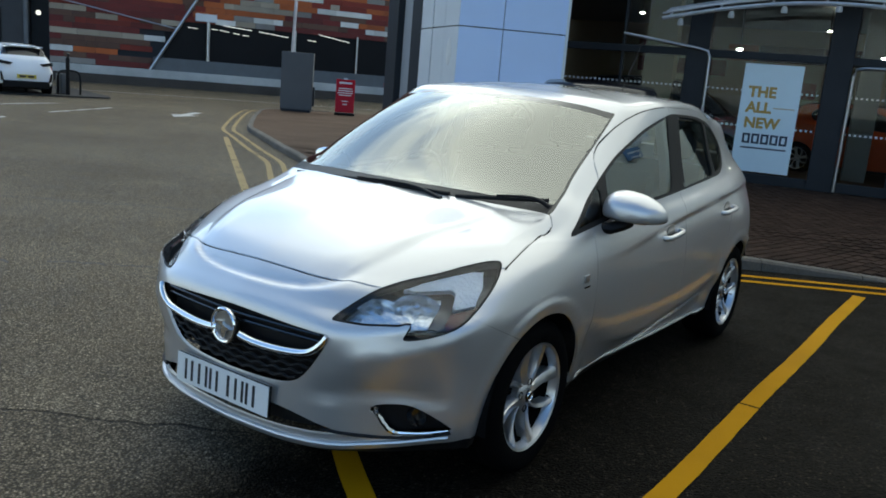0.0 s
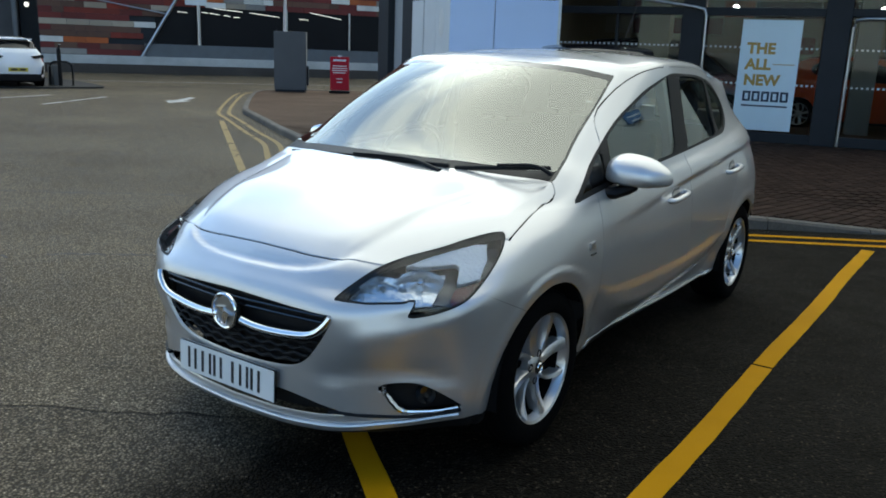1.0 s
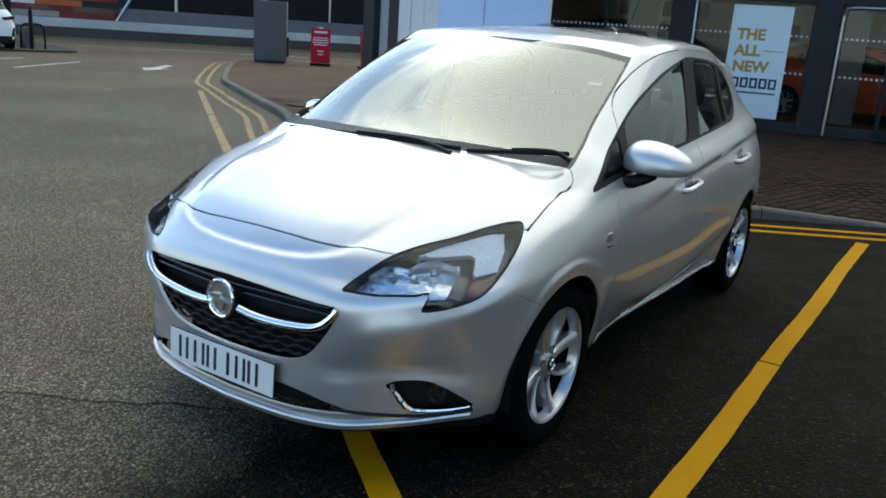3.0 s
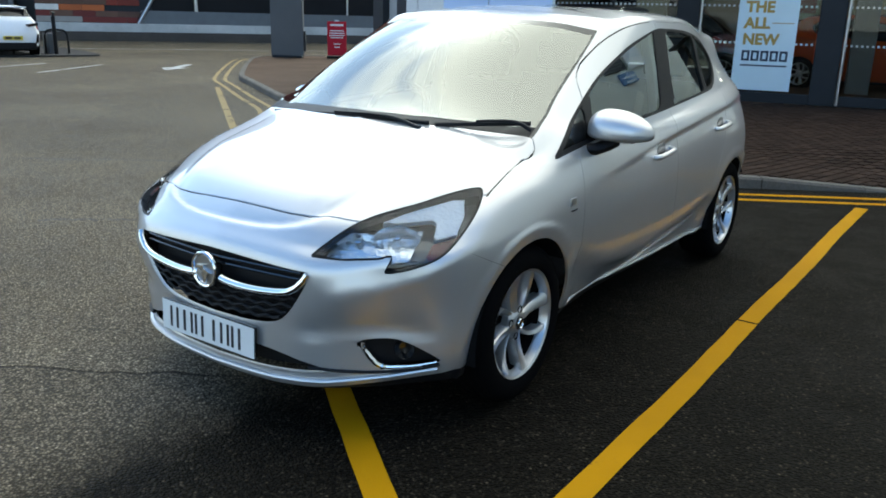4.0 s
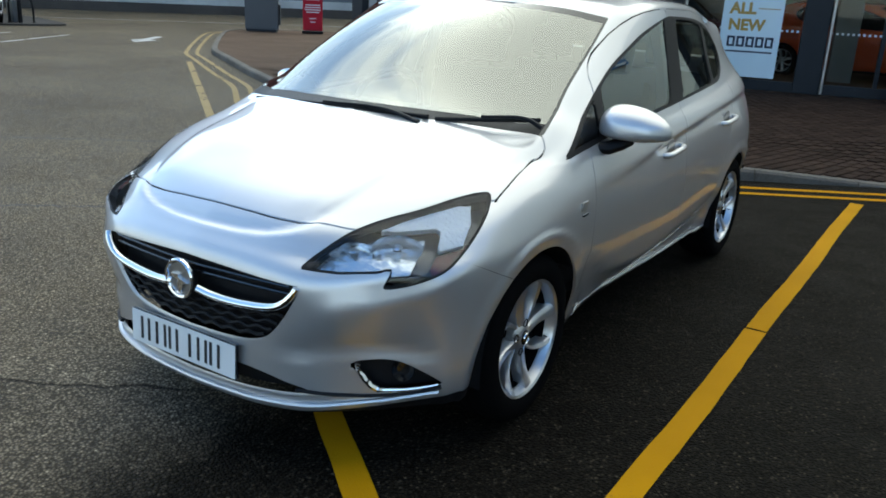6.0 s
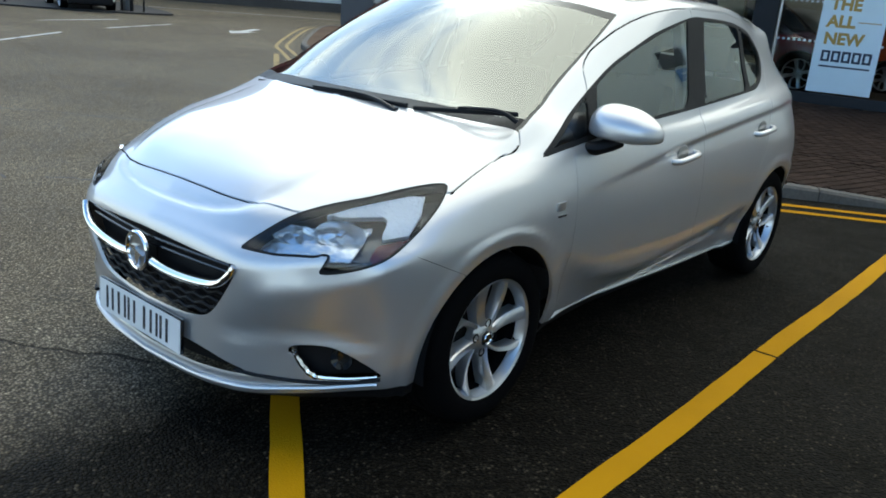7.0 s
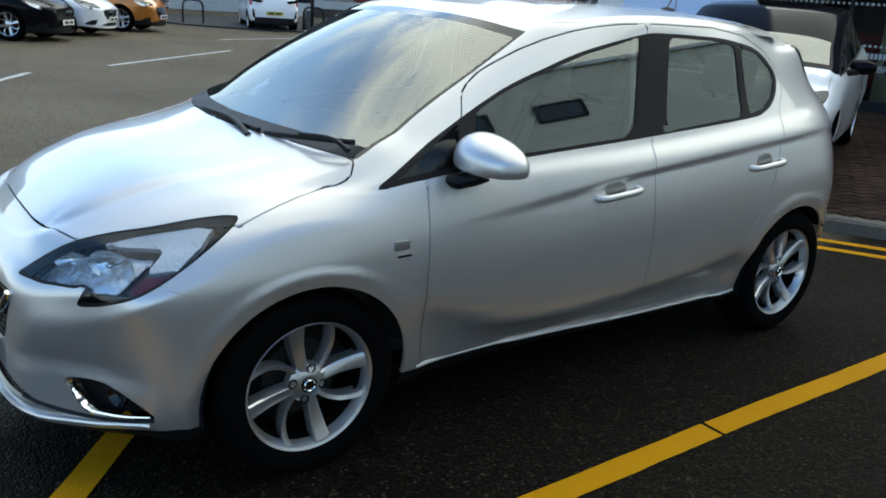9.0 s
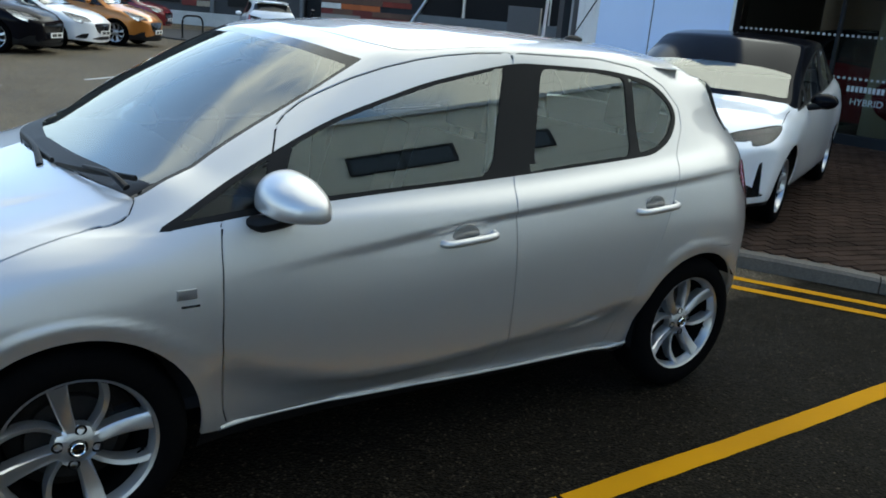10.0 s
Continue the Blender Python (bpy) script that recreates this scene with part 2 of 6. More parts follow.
SILVER = flake_paint("silver_paint", (0.585, 0.585, 0.59), 0.36, 0.72)
WHITE_PAINT = material("white_car_paint", (0.88, 0.89, 0.90), 0.3, coat=1.0, stain=(0.03, 3.0))
BLACK_PAINT = material("black_car_paint", (0.004, 0.004, 0.006), 0.12, coat=0.0, spec=0.08, stain=(0.1, 3.0))
ORANGE_PAINT = flake_paint("copper_orange_paint", (0.45, 0.16, 0.02), 0.3, 0.5)
RED_PAINT = material("dark_red_car_paint", (0.16, 0.008, 0.012), 0.25, coat=1.0)
CHROME = material("chrome", (0.85, 0.86, 0.88), 0.06, 1.0, bump=(0.02, 40.0))
ALLOY = material("silver_alloy", (0.56, 0.57, 0.59), 0.28, 0.85, coat=0.1, stain=(0.08, 9.0))
STEEL = material("brushed_steel", (0.45, 0.46, 0.47), 0.35, 1.0, stain=(0.1, 4.0))
IRON = material("rusty_iron", (0.02, 0.016, 0.014), 0.8, 0.3, grain=(0.3, 40.0))
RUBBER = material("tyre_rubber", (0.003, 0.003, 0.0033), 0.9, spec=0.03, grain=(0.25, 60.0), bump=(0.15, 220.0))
TRIM = material("black_plastic", (0.008, 0.008, 0.009), 0.5, spec=0.18, grain=(0.15, 90.0), bump=(0.08, 500.0))
GLOSS_BLACK = material("gloss_black", (0.008, 0.008, 0.009), 0.12, coat=0.5, stain=(0.1, 9.0))
FRIT = material("black_glass_edge", (0.008, 0.009, 0.010), 0.05, coat=0.3, stain=(0.1, 9.0))
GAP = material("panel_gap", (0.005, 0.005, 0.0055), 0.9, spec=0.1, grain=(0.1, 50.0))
CABIN = material("dark_cabin_cloth", (0.035, 0.036, 0.04), 0.9, grain=(0.2, 120.0), bump=(0.1, 400.0))
DASH = material("dashboard_plastic", (0.045, 0.046, 0.05), 0.55, grain=(0.1, 90.0), bump=(0.05, 300.0))
LIGHT_TRIM = material("pale_headlining", (0.42, 0.42, 0.40), 0.9, grain=(0.06, 90.0))
CAR_GLASS = glass("car_window_glass", (0.62, 0.68, 0.66), (0.95, 1.0, 0.95), ior=2.4)
SCREEN_GLASS = glass("windscreen_glass", (0.66, 0.72, 0.70), (0.985, 1.0, 0.94), ior=2.8)
PARKED_GLASS = glass("dim_window_glass", (0.30, 0.34, 0.35), ior=1.6)
LENS = glass("clear_lens", (0.92, 0.94, 0.95), ior=1.45)
RED_LENS = material("red_lens", (0.35, 0.008, 0.01), 0.1, coat=1.0, stain=(0.1, 20.0))
HOUSING = material("smoked_lamp_housing", (0.06, 0.062, 0.07), 0.25, 0.3, coat=0.8, stain=(0.3, 12.0))
DARK_RED_GLOSS = material("dark_red_gloss", (0.10, 0.012, 0.012), 0.2, coat=0.6, stain=(0.4, 30.0))
REFLECTOR = material("lamp_reflector", (0.92, 0.94, 0.96), 0.12, 0.75, coat=0.5, bump=(0.5, 40.0))
CRYSTAL = material("lamp_crystal", (0.94, 0.95, 0.96), 0.3, 0.0, coat=1.0, bump=(1.0, 75.0))
PLATE_WHITE = material("white_number_plate", (0.80, 0.80, 0.78), 0.4, coat=0.4, stain=(0.04, 9.0))
BLACK_INK = material("black_ink", (0.015, 0.015, 0.016), 0.5, stain=(0.1, 9.0))
# darker copy of the silver paint, with the handle cups' shade put in
CUP = flake_paint("shaded_silver_paint", (0.26, 0.26, 0.26), 0.4)

# ---- setting ----
def ground_material():
    """Worn grey-brown asphalt with stones in it, newer beyond a ragged joint, shade over the bay put into the colour.
    """
    m = bpy.data.materials.new("asphalt")
    m.use_nodes = True
    nt = m.node_tree
    p = nt.nodes["Principled BSDF"]
    geo = nt.nodes.new("ShaderNodeNewGeometry")
    sep = nt.nodes.new("ShaderNodeSeparateXYZ")
    nt.links.new(geo.outputs["Position"], sep.inputs[0])

    def noise_at(scale, detail=4.0, rough=0.6):
        t = node(nt, "ShaderNodeTexNoise", Scale=scale, Detail=detail, Roughness=rough)
        nt.links.new(geo.outputs["Position"], t.inputs["Vector"])
        return t.outputs["Fac"]

    def math_node(op, a, b, c=None):
        n = nt.nodes.new("ShaderNodeMath")
        n.operation = op
        for i, v in enumerate((a, b) if c is None else (a, b, c)):
            if isinstance(v, (int, float)):
                n.inputs[i].default_value = v
            else:
                nt.links.new(v, n.inputs[i])
        return n.outputs[0]

    def remap(v, a, b, c, d):
        r = nt.nodes.new("ShaderNodeMapRange")
        for k, q in zip(("From Min", "From Max", "To Min", "To Max"), (a, b, c, d)):
            r.inputs[k].default_value = q
        nt.links.new(v, r.inputs["Value"])
        return r.outputs[0]

    wob = math_node("MULTIPLY", math_node("SUBTRACT", noise_at(3.0, 6.0), 0.5), 0.16)
    # distance south of the joint through (-1.12, -1.17) and (-0.55, -0.79)
    south = math_node("ADD", math_node("ADD", math_node("MULTIPLY", sep.outputs[0], 0.555), math_node("MULTIPLY", sep.outputs[1], -0.832)), -0.352)
    south = math_node("ADD", south, wob)
    joint = remap(math_node("ABSOLUTE", south, 0.0), 0.004, 0.016, 1.0, 0.0)
    west = remap(sep.outputs[0], -0.3, -0.1, 1.0, 0.0)
    joint = math_node("MULTIPLY", joint, west)
    # stones in the surface
    vor = node(nt, "ShaderNodeTexVoronoi", Scale=100.0)
    nt.links.new(geo.outputs["Position"], vor.inputs["Vector"])
    sepc = nt.nodes.new("ShaderNodeSeparateColor")
    nt.links.new(vor.outputs["Color"], sepc.inputs[0])
    stone = remap(sepc.outputs[0], 0.55, 1.0, 0.0, 1.0)
    big = noise_at(0.35, 5.0)
    mid = noise_at(2.2, 6.0, 0.7)
    old = remap(math_node("ADD", math_node("MULTIPLY", big, 0.6), math_node("MULTIPLY", mid, 0.4)), 0.36, 0.64, 0.098, 0.185)
    # beyond the joint the surface is newer and coarser; past a ragged edge the bay is nearly black, shade beside the
    # car put into its colour
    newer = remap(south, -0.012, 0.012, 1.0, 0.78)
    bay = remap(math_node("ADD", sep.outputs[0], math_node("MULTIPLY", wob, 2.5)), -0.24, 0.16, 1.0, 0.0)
    shaded_base = math_node("MULTIPLY", math_node("MULTIPLY", old, newer), remap(bay, 0.0, 1.0, 0.07, 1.0))
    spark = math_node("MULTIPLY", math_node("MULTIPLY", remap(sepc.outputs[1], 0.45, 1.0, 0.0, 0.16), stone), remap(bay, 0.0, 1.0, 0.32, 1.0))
    tone = math_node("ADD", shaded_base, spark)
    grit = math_node("MULTIPLY", remap(vor.outputs["Distance"], 0.25, 0.62, 1.25, 0.35), remap(sepc.outputs[2], 0.0, 1.0, 0.65, 1.35))
    pebbles = math_node("MULTIPLY", tone, grit)
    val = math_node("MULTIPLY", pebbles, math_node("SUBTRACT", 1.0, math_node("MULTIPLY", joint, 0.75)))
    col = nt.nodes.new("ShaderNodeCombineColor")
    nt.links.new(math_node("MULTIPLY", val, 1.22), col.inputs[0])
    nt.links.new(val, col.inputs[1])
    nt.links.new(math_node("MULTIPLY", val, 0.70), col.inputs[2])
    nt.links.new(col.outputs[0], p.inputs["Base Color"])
    nt.links.new(remap(mid, 0.3, 0.7, 0.50, 0.72), p.inputs["Roughness"])
    p.inputs["Specular IOR Level"].default_value = 0.04
    b = node(nt, "ShaderNodeBump", Strength=0.9, Distance=0.006)
    hgt = math_node("SUBTRACT", math_node("MULTIPLY", vor.outputs["Distance"], -1.0), math_node("MULTIPLY", joint, 0.8))
    nt.links.new(hgt, b.inputs["Height"])
    nt.links.new(b.outputs[0], p.inputs["Normal"])
    return m


def worn_paint(name, color, wear):
    """Road paint with scuffs through which the asphalt shows."""
    m = material(name, color, 0.75, spec=0.1, bump=(0.3, 160.0))
    nt = m.node_tree
    p = nt.nodes["Principled BSDF"]
    geo = nt.nodes["Geometry"]
    a = node(nt, "ShaderNodeTexNoise", Scale=26.0, Detail=8.0, Roughness=0.75)
    b = node(nt, "ShaderNodeTexNoise", Scale=2.2, Detail=3.0)
    nt.links.new(geo.outputs["Position"], a.inputs["Vector"])
    nt.links.new(geo.outputs["Position"], b.inputs["Vector"])
    s = nt.nodes.new("ShaderNodeMath")
    s.operation = "ADD"
    nt.links.new(a.outputs["Fac"], s.inputs[0])
    nt.links.new(b.outputs["Fac"], s.inputs[1])
    r = nt.nodes.new("ShaderNodeMapRange")
    r.inputs["From Min"].default_value, r.inputs["From Max"].default_value = wear, wear + 0.12
    nt.links.new(s.outputs[0], r.inputs["Value"])
    mix = nt.nodes.new("ShaderNodeMix")
    mix.data_type = "RGBA"
    nt.links.new(r.outputs[0], mix.inputs[0])
    tone = nt.nodes.new("ShaderNodeMix")
    tone.data_type = "RGBA"
    nt.links.new(b.outputs["Fac"], tone.inputs[0])
    tone.inputs[6].default_value = (*[c * 0.75 for c in color], 1)
    tone.inputs[7].default_value = (*[min(1, c * 1.15) for c in color], 1)
    nt.links.new(tone.outputs[2], mix.inputs[6])
    mix.inputs[7].default_value = (0.05, 0.048, 0.04, 1)
    nt.links.new(mix.outputs[2], p.inputs["Base Color"])
    return m


YELLOW = worn_paint("yellow_road_paint", (0.48, 0.23, 0.002), 1.27)
PALE_YELLOW = worn_paint("faded_yellow_road_paint", (0.36, 0.265, 0.125), 1.10)
WHITE_LINE = worn_paint("white_road_paint", (0.55, 0.55, 0.53), 1.10)
KERB = material("concrete_kerb", (0.105, 0.092, 0.076), 0.85, grain=(0.25, 60.0), stain=(0.3, 3.0), bump=(0.5, 90.0), per_object=0.12)
# near pavers carry the canopy's shade in their colour; the far bed stays lighter
PAVER = material("brown_block_paver", (0.040, 0.025, 0.018), 0.9, spec=0.08, grain=(0.25, 120.0), stain=(0.25, 1.5), bump=(0.5, 160.0), per_object=0.3)
PAVING_BED = material("brown_paving", (0.105, 0.070, 0.048), 0.95, spec=0.1, grain=(0.3, 60.0), stain=(0.25, 0.8), bump=(0.3, 120.0))
PANEL_BLUE = material("pale_blue_white_panel", (0.56, 0.69, 0.93), 0.45, coat=0.2, stain=(0.03, 1.2))
PANEL_WHITE = material("off_white_panel", (0.66, 0.68, 0.69), 0.5, coat=0.15, stain=(0.05, 1.2))
DARK_FRAME = material("dark_grey_frame", (0.018, 0.021, 0.026), 0.55, spec=0.25, stain=(0.15, 2.0))
GREY_METAL = material("grey_metal_panel", (0.10, 0.11, 0.12), 0.5, stain=(0.12, 2.0))
CONCRETE = material("pale_concrete", (0.45, 0.45, 0.43), 0.8, grain=(0.12, 20.0), stain=(0.2, 0.8), bump=(0.2, 30.0))
SHOP_GLASS = glass("showroom_glass", (0.80, 0.84, 0.83), ior=1.28)
WALL_CREAM = material("cream_cladding", (0.78, 0.75, 0.63), 0.75, stain=(0.06, 0.5), grain=(0.03, 8.0))

# ground
bm = bmesh.new()
for x0, x1 in ((-400, -40), (-40, 12), (12, 400)):
    for y0, y1 in ((-400, -12), (-12, 24), (24, 400)):
        bm.faces.new([bm.verts.new((x, y, 0)) for x, y in ((x0, y0), (x1, y0), (x1, y1), (x0, y1))])
bmesh.ops.remove_doubles(bm, verts=bm.verts, dist=0.001)
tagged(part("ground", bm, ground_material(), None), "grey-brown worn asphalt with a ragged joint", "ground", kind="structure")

# kerb line: from the dropped part beside the bay, round the corner and on to the tip of the pavement
KS, KC = 0.62, 4.70
RIGHT = [(x, KC + KS * x) for x in np.linspace(9.0, -1.6, 54)]
LEFT = [tuple(q) for q in smooth_line([(-4.1, 4.05), (-5.5, 5.2), (-6.9, 6.4), (-8.4, 7.36), (-9.4, 8.02), (-10.8, 8.94), (-11.8, 9.6), (-13.05, 10.72), (-14.9, 12.47), (-16.0, 13.55)], 7)]
CORNER = [(-1.9, 3.50), (-2.25, 3.30), (-2.7, 3.24), (-3.2, 3.42), (-3.7, 3.75)]
TIP = [tuple(q) for q in smooth_line([(-16.0, 13.55), (-16.8, 14.35), (-17.45, 15.1), (-17.75, 15.8), (-17.6, 16.7), (-16.8, 17.8)], 4)]
KERB_LINE = RIGHT + CORNER + LEFT + TIP[1:]


def kerb_height(x, y):
    """The kerb drops away beside the bay line."""
    return float(np.interp(x, (0.35, 1.45), (0.105, 0.022))) if y < 12 and x > -3 else 0.105


def pave_z(x, y):
    d = max(0.0, (y - KC - KS * x) / math.hypot(1, KS))
    f = min(1, max(0, (x + 9) / 5))
    base = kerb_height((x + KS * (y - KC)) / (1 + KS * KS), y) if x > -3 else 0.105
    return base + (0.105 - base) * min(1, d / 1.8) + 0.016 * d * f


def offset_line(line, d):
    out = []
    for i, (x, y) in enumerate(line):
        a, b = line[max(0, i - 1)], line[min(len(line) - 1, i + 1)]
        t = Vector((b[0] - a[0], b[1] - a[1])).normalized()
        out.append((x - t.y * d, y + t.x * d))
    return out


def ribbon(bm, line, half, z, wob=0.0):
    a, b = offset_line(line, half), offset_line(line, -half)
    rnd = random.Random(7)
    va = [bm.verts.new((x + rnd.uniform(-wob, wob), y + rnd.uniform(-wob, wob), z)) for x, y in a]
    vb = [bm.verts.new((x + rnd.uniform(-wob, wob), y + rnd.uniform(-wob, wob), z)) for x, y in b]
    for i in range(len(va) - 1):
        bm.faces.new((va[i], va[i + 1], vb[i + 1], vb[i]))


# kerb stones, each its own piece
total, run = 0.0, [0.0]
for a, b in zip(KERB_LINE, KERB_LINE[1:]):
    total += math.hypot(b[0] - a[0], b[1] - a[1])
    run.append(total)
kx, ky = [p[0] for p in KERB_LINE], [p[1] for p in KERB_LINE]
along = lambda s: (float(np.interp(s, run, kx)), float(np.interp(s, run, ky)))
kerb_root = thing("kerb", pose(0, 0, 0), "worn concrete kerb stones, dropped beside the bay line", "kerb", kind="structure")
STONE = 0.914
s = 0.0
while s + STONE < total:
    rows = []
    for k in range(5):
        x, y = along(s + 0.004 + (STONE - 0.008) * k / 4)
        x2, y2 = along(s + 0.004 + (STONE - 0.008) * k / 4 + 0.05)
        t = Vector((x2 - x, y2 - y, 0)).normalized()
        nrm = Vector((t.y, -t.x, 0))
        zt = kerb_height(x, y)
        if nrm.dot(Vector((0.3, 6.5, 0)) - Vector((x, y, 0))) < 0 and x > -10:
            nrm = -nrm
        if x < -10 and nrm.y < 0:
            nrm = -nrm
        prof = ((0, -0.03), (0.004, zt - 0.02), (0.022, zt), (0.125, zt + 0.002), (0.125, -0.03))
        rows.append([(x + nrm.x * d, y + nrm.y * d, z) for d, z in prof])
    bm = bmesh.new()
    vr = [[bm.verts.new(q) for q in r] for r in rows]
    for a, b in zip(vr, vr[1:]):
        for k in range(4):
            bm.faces.new((a[k], b[k], b[k + 1], a[k + 1]))
    bm.faces.new(vr[0])
    bm.faces.new(vr[-1][::-1])
    bmesh.ops.recalc_face_normals(bm, faces=bm.faces)
    part("kerb_stone", bm, KERB, kerb_root)
    s += STONE

# pavement bed
bm = bmesh.new()
grid_pts = {}
for gx in np.arange(-19.0, 9.6, 0.5):
    for gy in np.arange(2.5, 26.0, 0.5):
        grid_pts[(gx, gy)] = None
fence = outline_distance(KERB_LINE + [(-14.0, 26.0), (9.0, 26.0)])
keys = list(grid_pts)
ins = fence(np.array(keys))
ok = {k for k, d in zip(keys, ins) if d < -0.05}
vert = {}
for (gx, gy) in keys:
    q = [(gx, gy), (gx + 0.5, gy), (gx + 0.5, gy + 0.5), (gx, gy + 0.5)]
    if all(c in ok for c in q):
        for c in q:
            if c not in vert:
                vert[c] = bm.verts.new((c[0], c[1], pave_z(*c) - 0.012))
        bm.faces.new([vert[c] for c in q])
# strip between the grid and the kerb
edge_in = []
for i, (x, y) in enumerate(KERB_LINE):
    a, b = KERB_LINE[max(0, i - 1)], KERB_LINE[min(len(KERB_LINE) - 1, i + 1)]
    t = Vector((b[0] - a[0], b[1] - a[1])).normalized()
    for sgn in (1, -1):
        p = np.array([[x - t.y * 0.1 * sgn, y + t.x * 0.1 * sgn]])
        if fence(p)[0] < 0:
            nx, ny_ = -t.y * sgn, t.x * sgn
            break
    edge_in.append(((x + nx * 0.11, y + ny_ * 0.11), (x + nx * 0.95, y + ny_ * 0.95)))
vs = [(bm.verts.new((a[0], a[1], kerb_height(*KERB_LINE[i]) - 0.010)), bm.verts.new((b[0], b[1], pave_z(*b) - 0.014))) for i, (a, b) in enumerate(edge_in)]
for p, q in zip(vs, vs[1:]):
    bm.faces.new((p[0], p[1], q[1], q[0]))
pavement = tagged(part("pavement", bm, PAVING_BED, None), "brown block paved forecourt with sandy joints", "pavement", kind="structure")

# yellow lines
lines_root = thing("road_marking", pose(0, 0, 0), "worn yellow bay and double kerb lines", "road marking", kind="structure")
for y0, y1 in ((-3.2, 1.405), (1.425, 4.70)):
    bm = bmesh.new()
    ribbon(bm, [(1.315 + 0.004 * math.sin(y * 3), y) for y in np.linspace(y0, y1, 40)], 0.048, 0.004, 0.002)
    part("bay_line", bm, YELLOW, lines_root, "yellow bay line")
bm = bmesh.new()
ribbon(bm, [(0.27 - 1.0 * t, -0.42 + 0.775 * t) for t in np.linspace(-1.0, 4.0, 40)], 0.05, 0.004, 0.002)
part("bay_line", bm, YELLOW, lines_root, "yellow diagonal line under the car")
bm = bmesh.new()
ribbon(bm, [(0.27 - 1.0 * t, -0.42 + 0.775 * t) for t in np.linspace(4.0, 10.9, 50)], 0.05, 0.004, 0.002)
part("bay_line", bm, PALE_YELLOW, lines_root, "faded yellow diagonal line")
side_sign = -1 if fence(np.array([offset_line(KERB_LINE, 0.3)[60]]))[0] < 0 else 1
for d in (0.30, 0.52):
    bm = bmesh.new()
    whole = offset_line(KERB_LINE, side_sign * d)
    ribbon(bm, whole[:59], 0.04, 0.0055, 0.003)
    part("double_line", bm, YELLOW, lines_root, "double yellow line along the kerb")
    bm = bmesh.new()
    ribbon(bm, whole[58:-8], 0.04, 0.0055, 0.004)
    part("double_line", bm, PALE_YELLOW, lines_root, "faded double yellow line along the kerb")
for (x0, y0), (x1, y1) in (((-11.5, 2.4), (-14.7, 5.75)), ((-8.8, .1), (-10.5, 1.05)), ((-16.0, 7.4), (-17.8, 10.15)), ((-17.9, 6.7), (-19.0, 9.3)), ((-4.9, -2.1), (-6.3, -1.0))):
    bm = bmesh.new()
    ribbon(bm, [(x0 + (x1 - x0) * t, y0 + (y1 - y0) * t) for t in np.linspace(0, 1, 12)], 0.05, 0.004, 0.003)
    part("lane_dash", bm, WHITE_LINE, lines_root, "white lane dash")
bm = bmesh.new()
ribbon(bm, [(-29.5 + 13.0 * t, 10.35 + 18.25 * t) for t in np.linspace(0, 1, 24)], 0.07, 0.004)
part("edge_line", bm, WHITE_LINE, lines_root, "white edge line of the far road")
bm = bmesh.new()
prism(bm, [(-.13, -.62), (.13, -.62), (.13, .1), (.46, .1), (0, .62), (-.46, .1), (-.13, .1)], 0.001, 0.004, pose(-15.97, 11.15, 0, 0, 0, 218) @ Matrix.Diagonal((.8, 1.9, 1, 1)))
part("arrow", bm, WHITE_LINE, lines_root, "white painted arrow")

# tar cracks across the old asphalt; the last run stands for the far road's edge
TAR = material("black_tar", (0.018, 0.017, 0.016), 0.6, grain=(0.3, 60.0))
rnd = random.Random(3)
for (x0, y0), (x1, y1) in (((-7.2, .2), (-4.3, 2.5)), ((-4.6, -.6), (-3.3, .1)), ((-3.2, .3), (-2.3, 1.1)), ((-22.4, 12.9), (-16.9, 16.25))):
    bm = bmesh.new()
    ribbon(bm, [(x0 + (x1 - x0) * t + rnd.uniform(-.03, .03), y0 + (y1 - y0) * t + rnd.uniform(-.03, .03)) for t in np.linspace(0, 1, 30)], 0.011, 0.0025, 0.008)
    tagged(part("tar_line", bm, TAR, None), "dark filled crack and edge line in the asphalt", "crack", kind="structure")


# showroom: a glazed front on dark posts
FX, FY, FZ, FA = -0.15, 11.75, 0.2, 12.0
FRONT = pose(FX, FY, FZ, 0, 0, FA)
shop = thing("showroom", FRONT, "dark framed glazed car showroom front", "building", kind="structure")


def in_front(name, lo, hi, mat, label="", bevel=0.01, parent=None):
    bm = bmesh.new()
    box(bm, lo, hi, bevel=bevel)
    return part(name, bm, mat, parent or shop, label)


for x0, x1 in ((-2.62, -2.26), (-0.44, -0.06), (1.5, 1.72), (3.0, 3.2)):
    in_front("post", (x0, -.06, 0), (x1, .22, 3.5), DARK_FRAME, "dark grey steel post")
in_front("beam", (-5.3, -.04, 2.02), (3.2, .16, 2.14), DARK_FRAME)
in_front("beam", (-5.3, -.04, 3.05), (3.2, .16, 3.25), DARK_FRAME)
in_front("sill", (-5.3, .0, 0.0), (3.2, .12, .16), DARK_FRAME)
for x0, x1 in ((-5.2, -3.72), (-3.70, -2.64), (-2.24, -.46), (-.04, 1.48), (1.74, 2.98)):
    bm = bmesh.new()
    box(bm, (x0, .05, .16), (x1, .062, 2.02))
    part("pane", bm, SHOP_GLASS, shop).visible_shadow = False
    bm = bmesh.new()
    box(bm, (x0, .05, 2.14), (x1, .062, 3.05))
    part("upper_pane", bm, SHOP_GLASS, shop).visible_shadow = False
    n = max(3, int((x1 - x0) / 0.075))
    for zd in (1.52, .94):
        bm = bmesh.new()
        for k in range(n):
            xk = x0 + (k + 0.5) * (x1 - x0) / n
            box(bm, (xk - .018, .044, zd - .016), (xk + .018, .049, zd + .016))
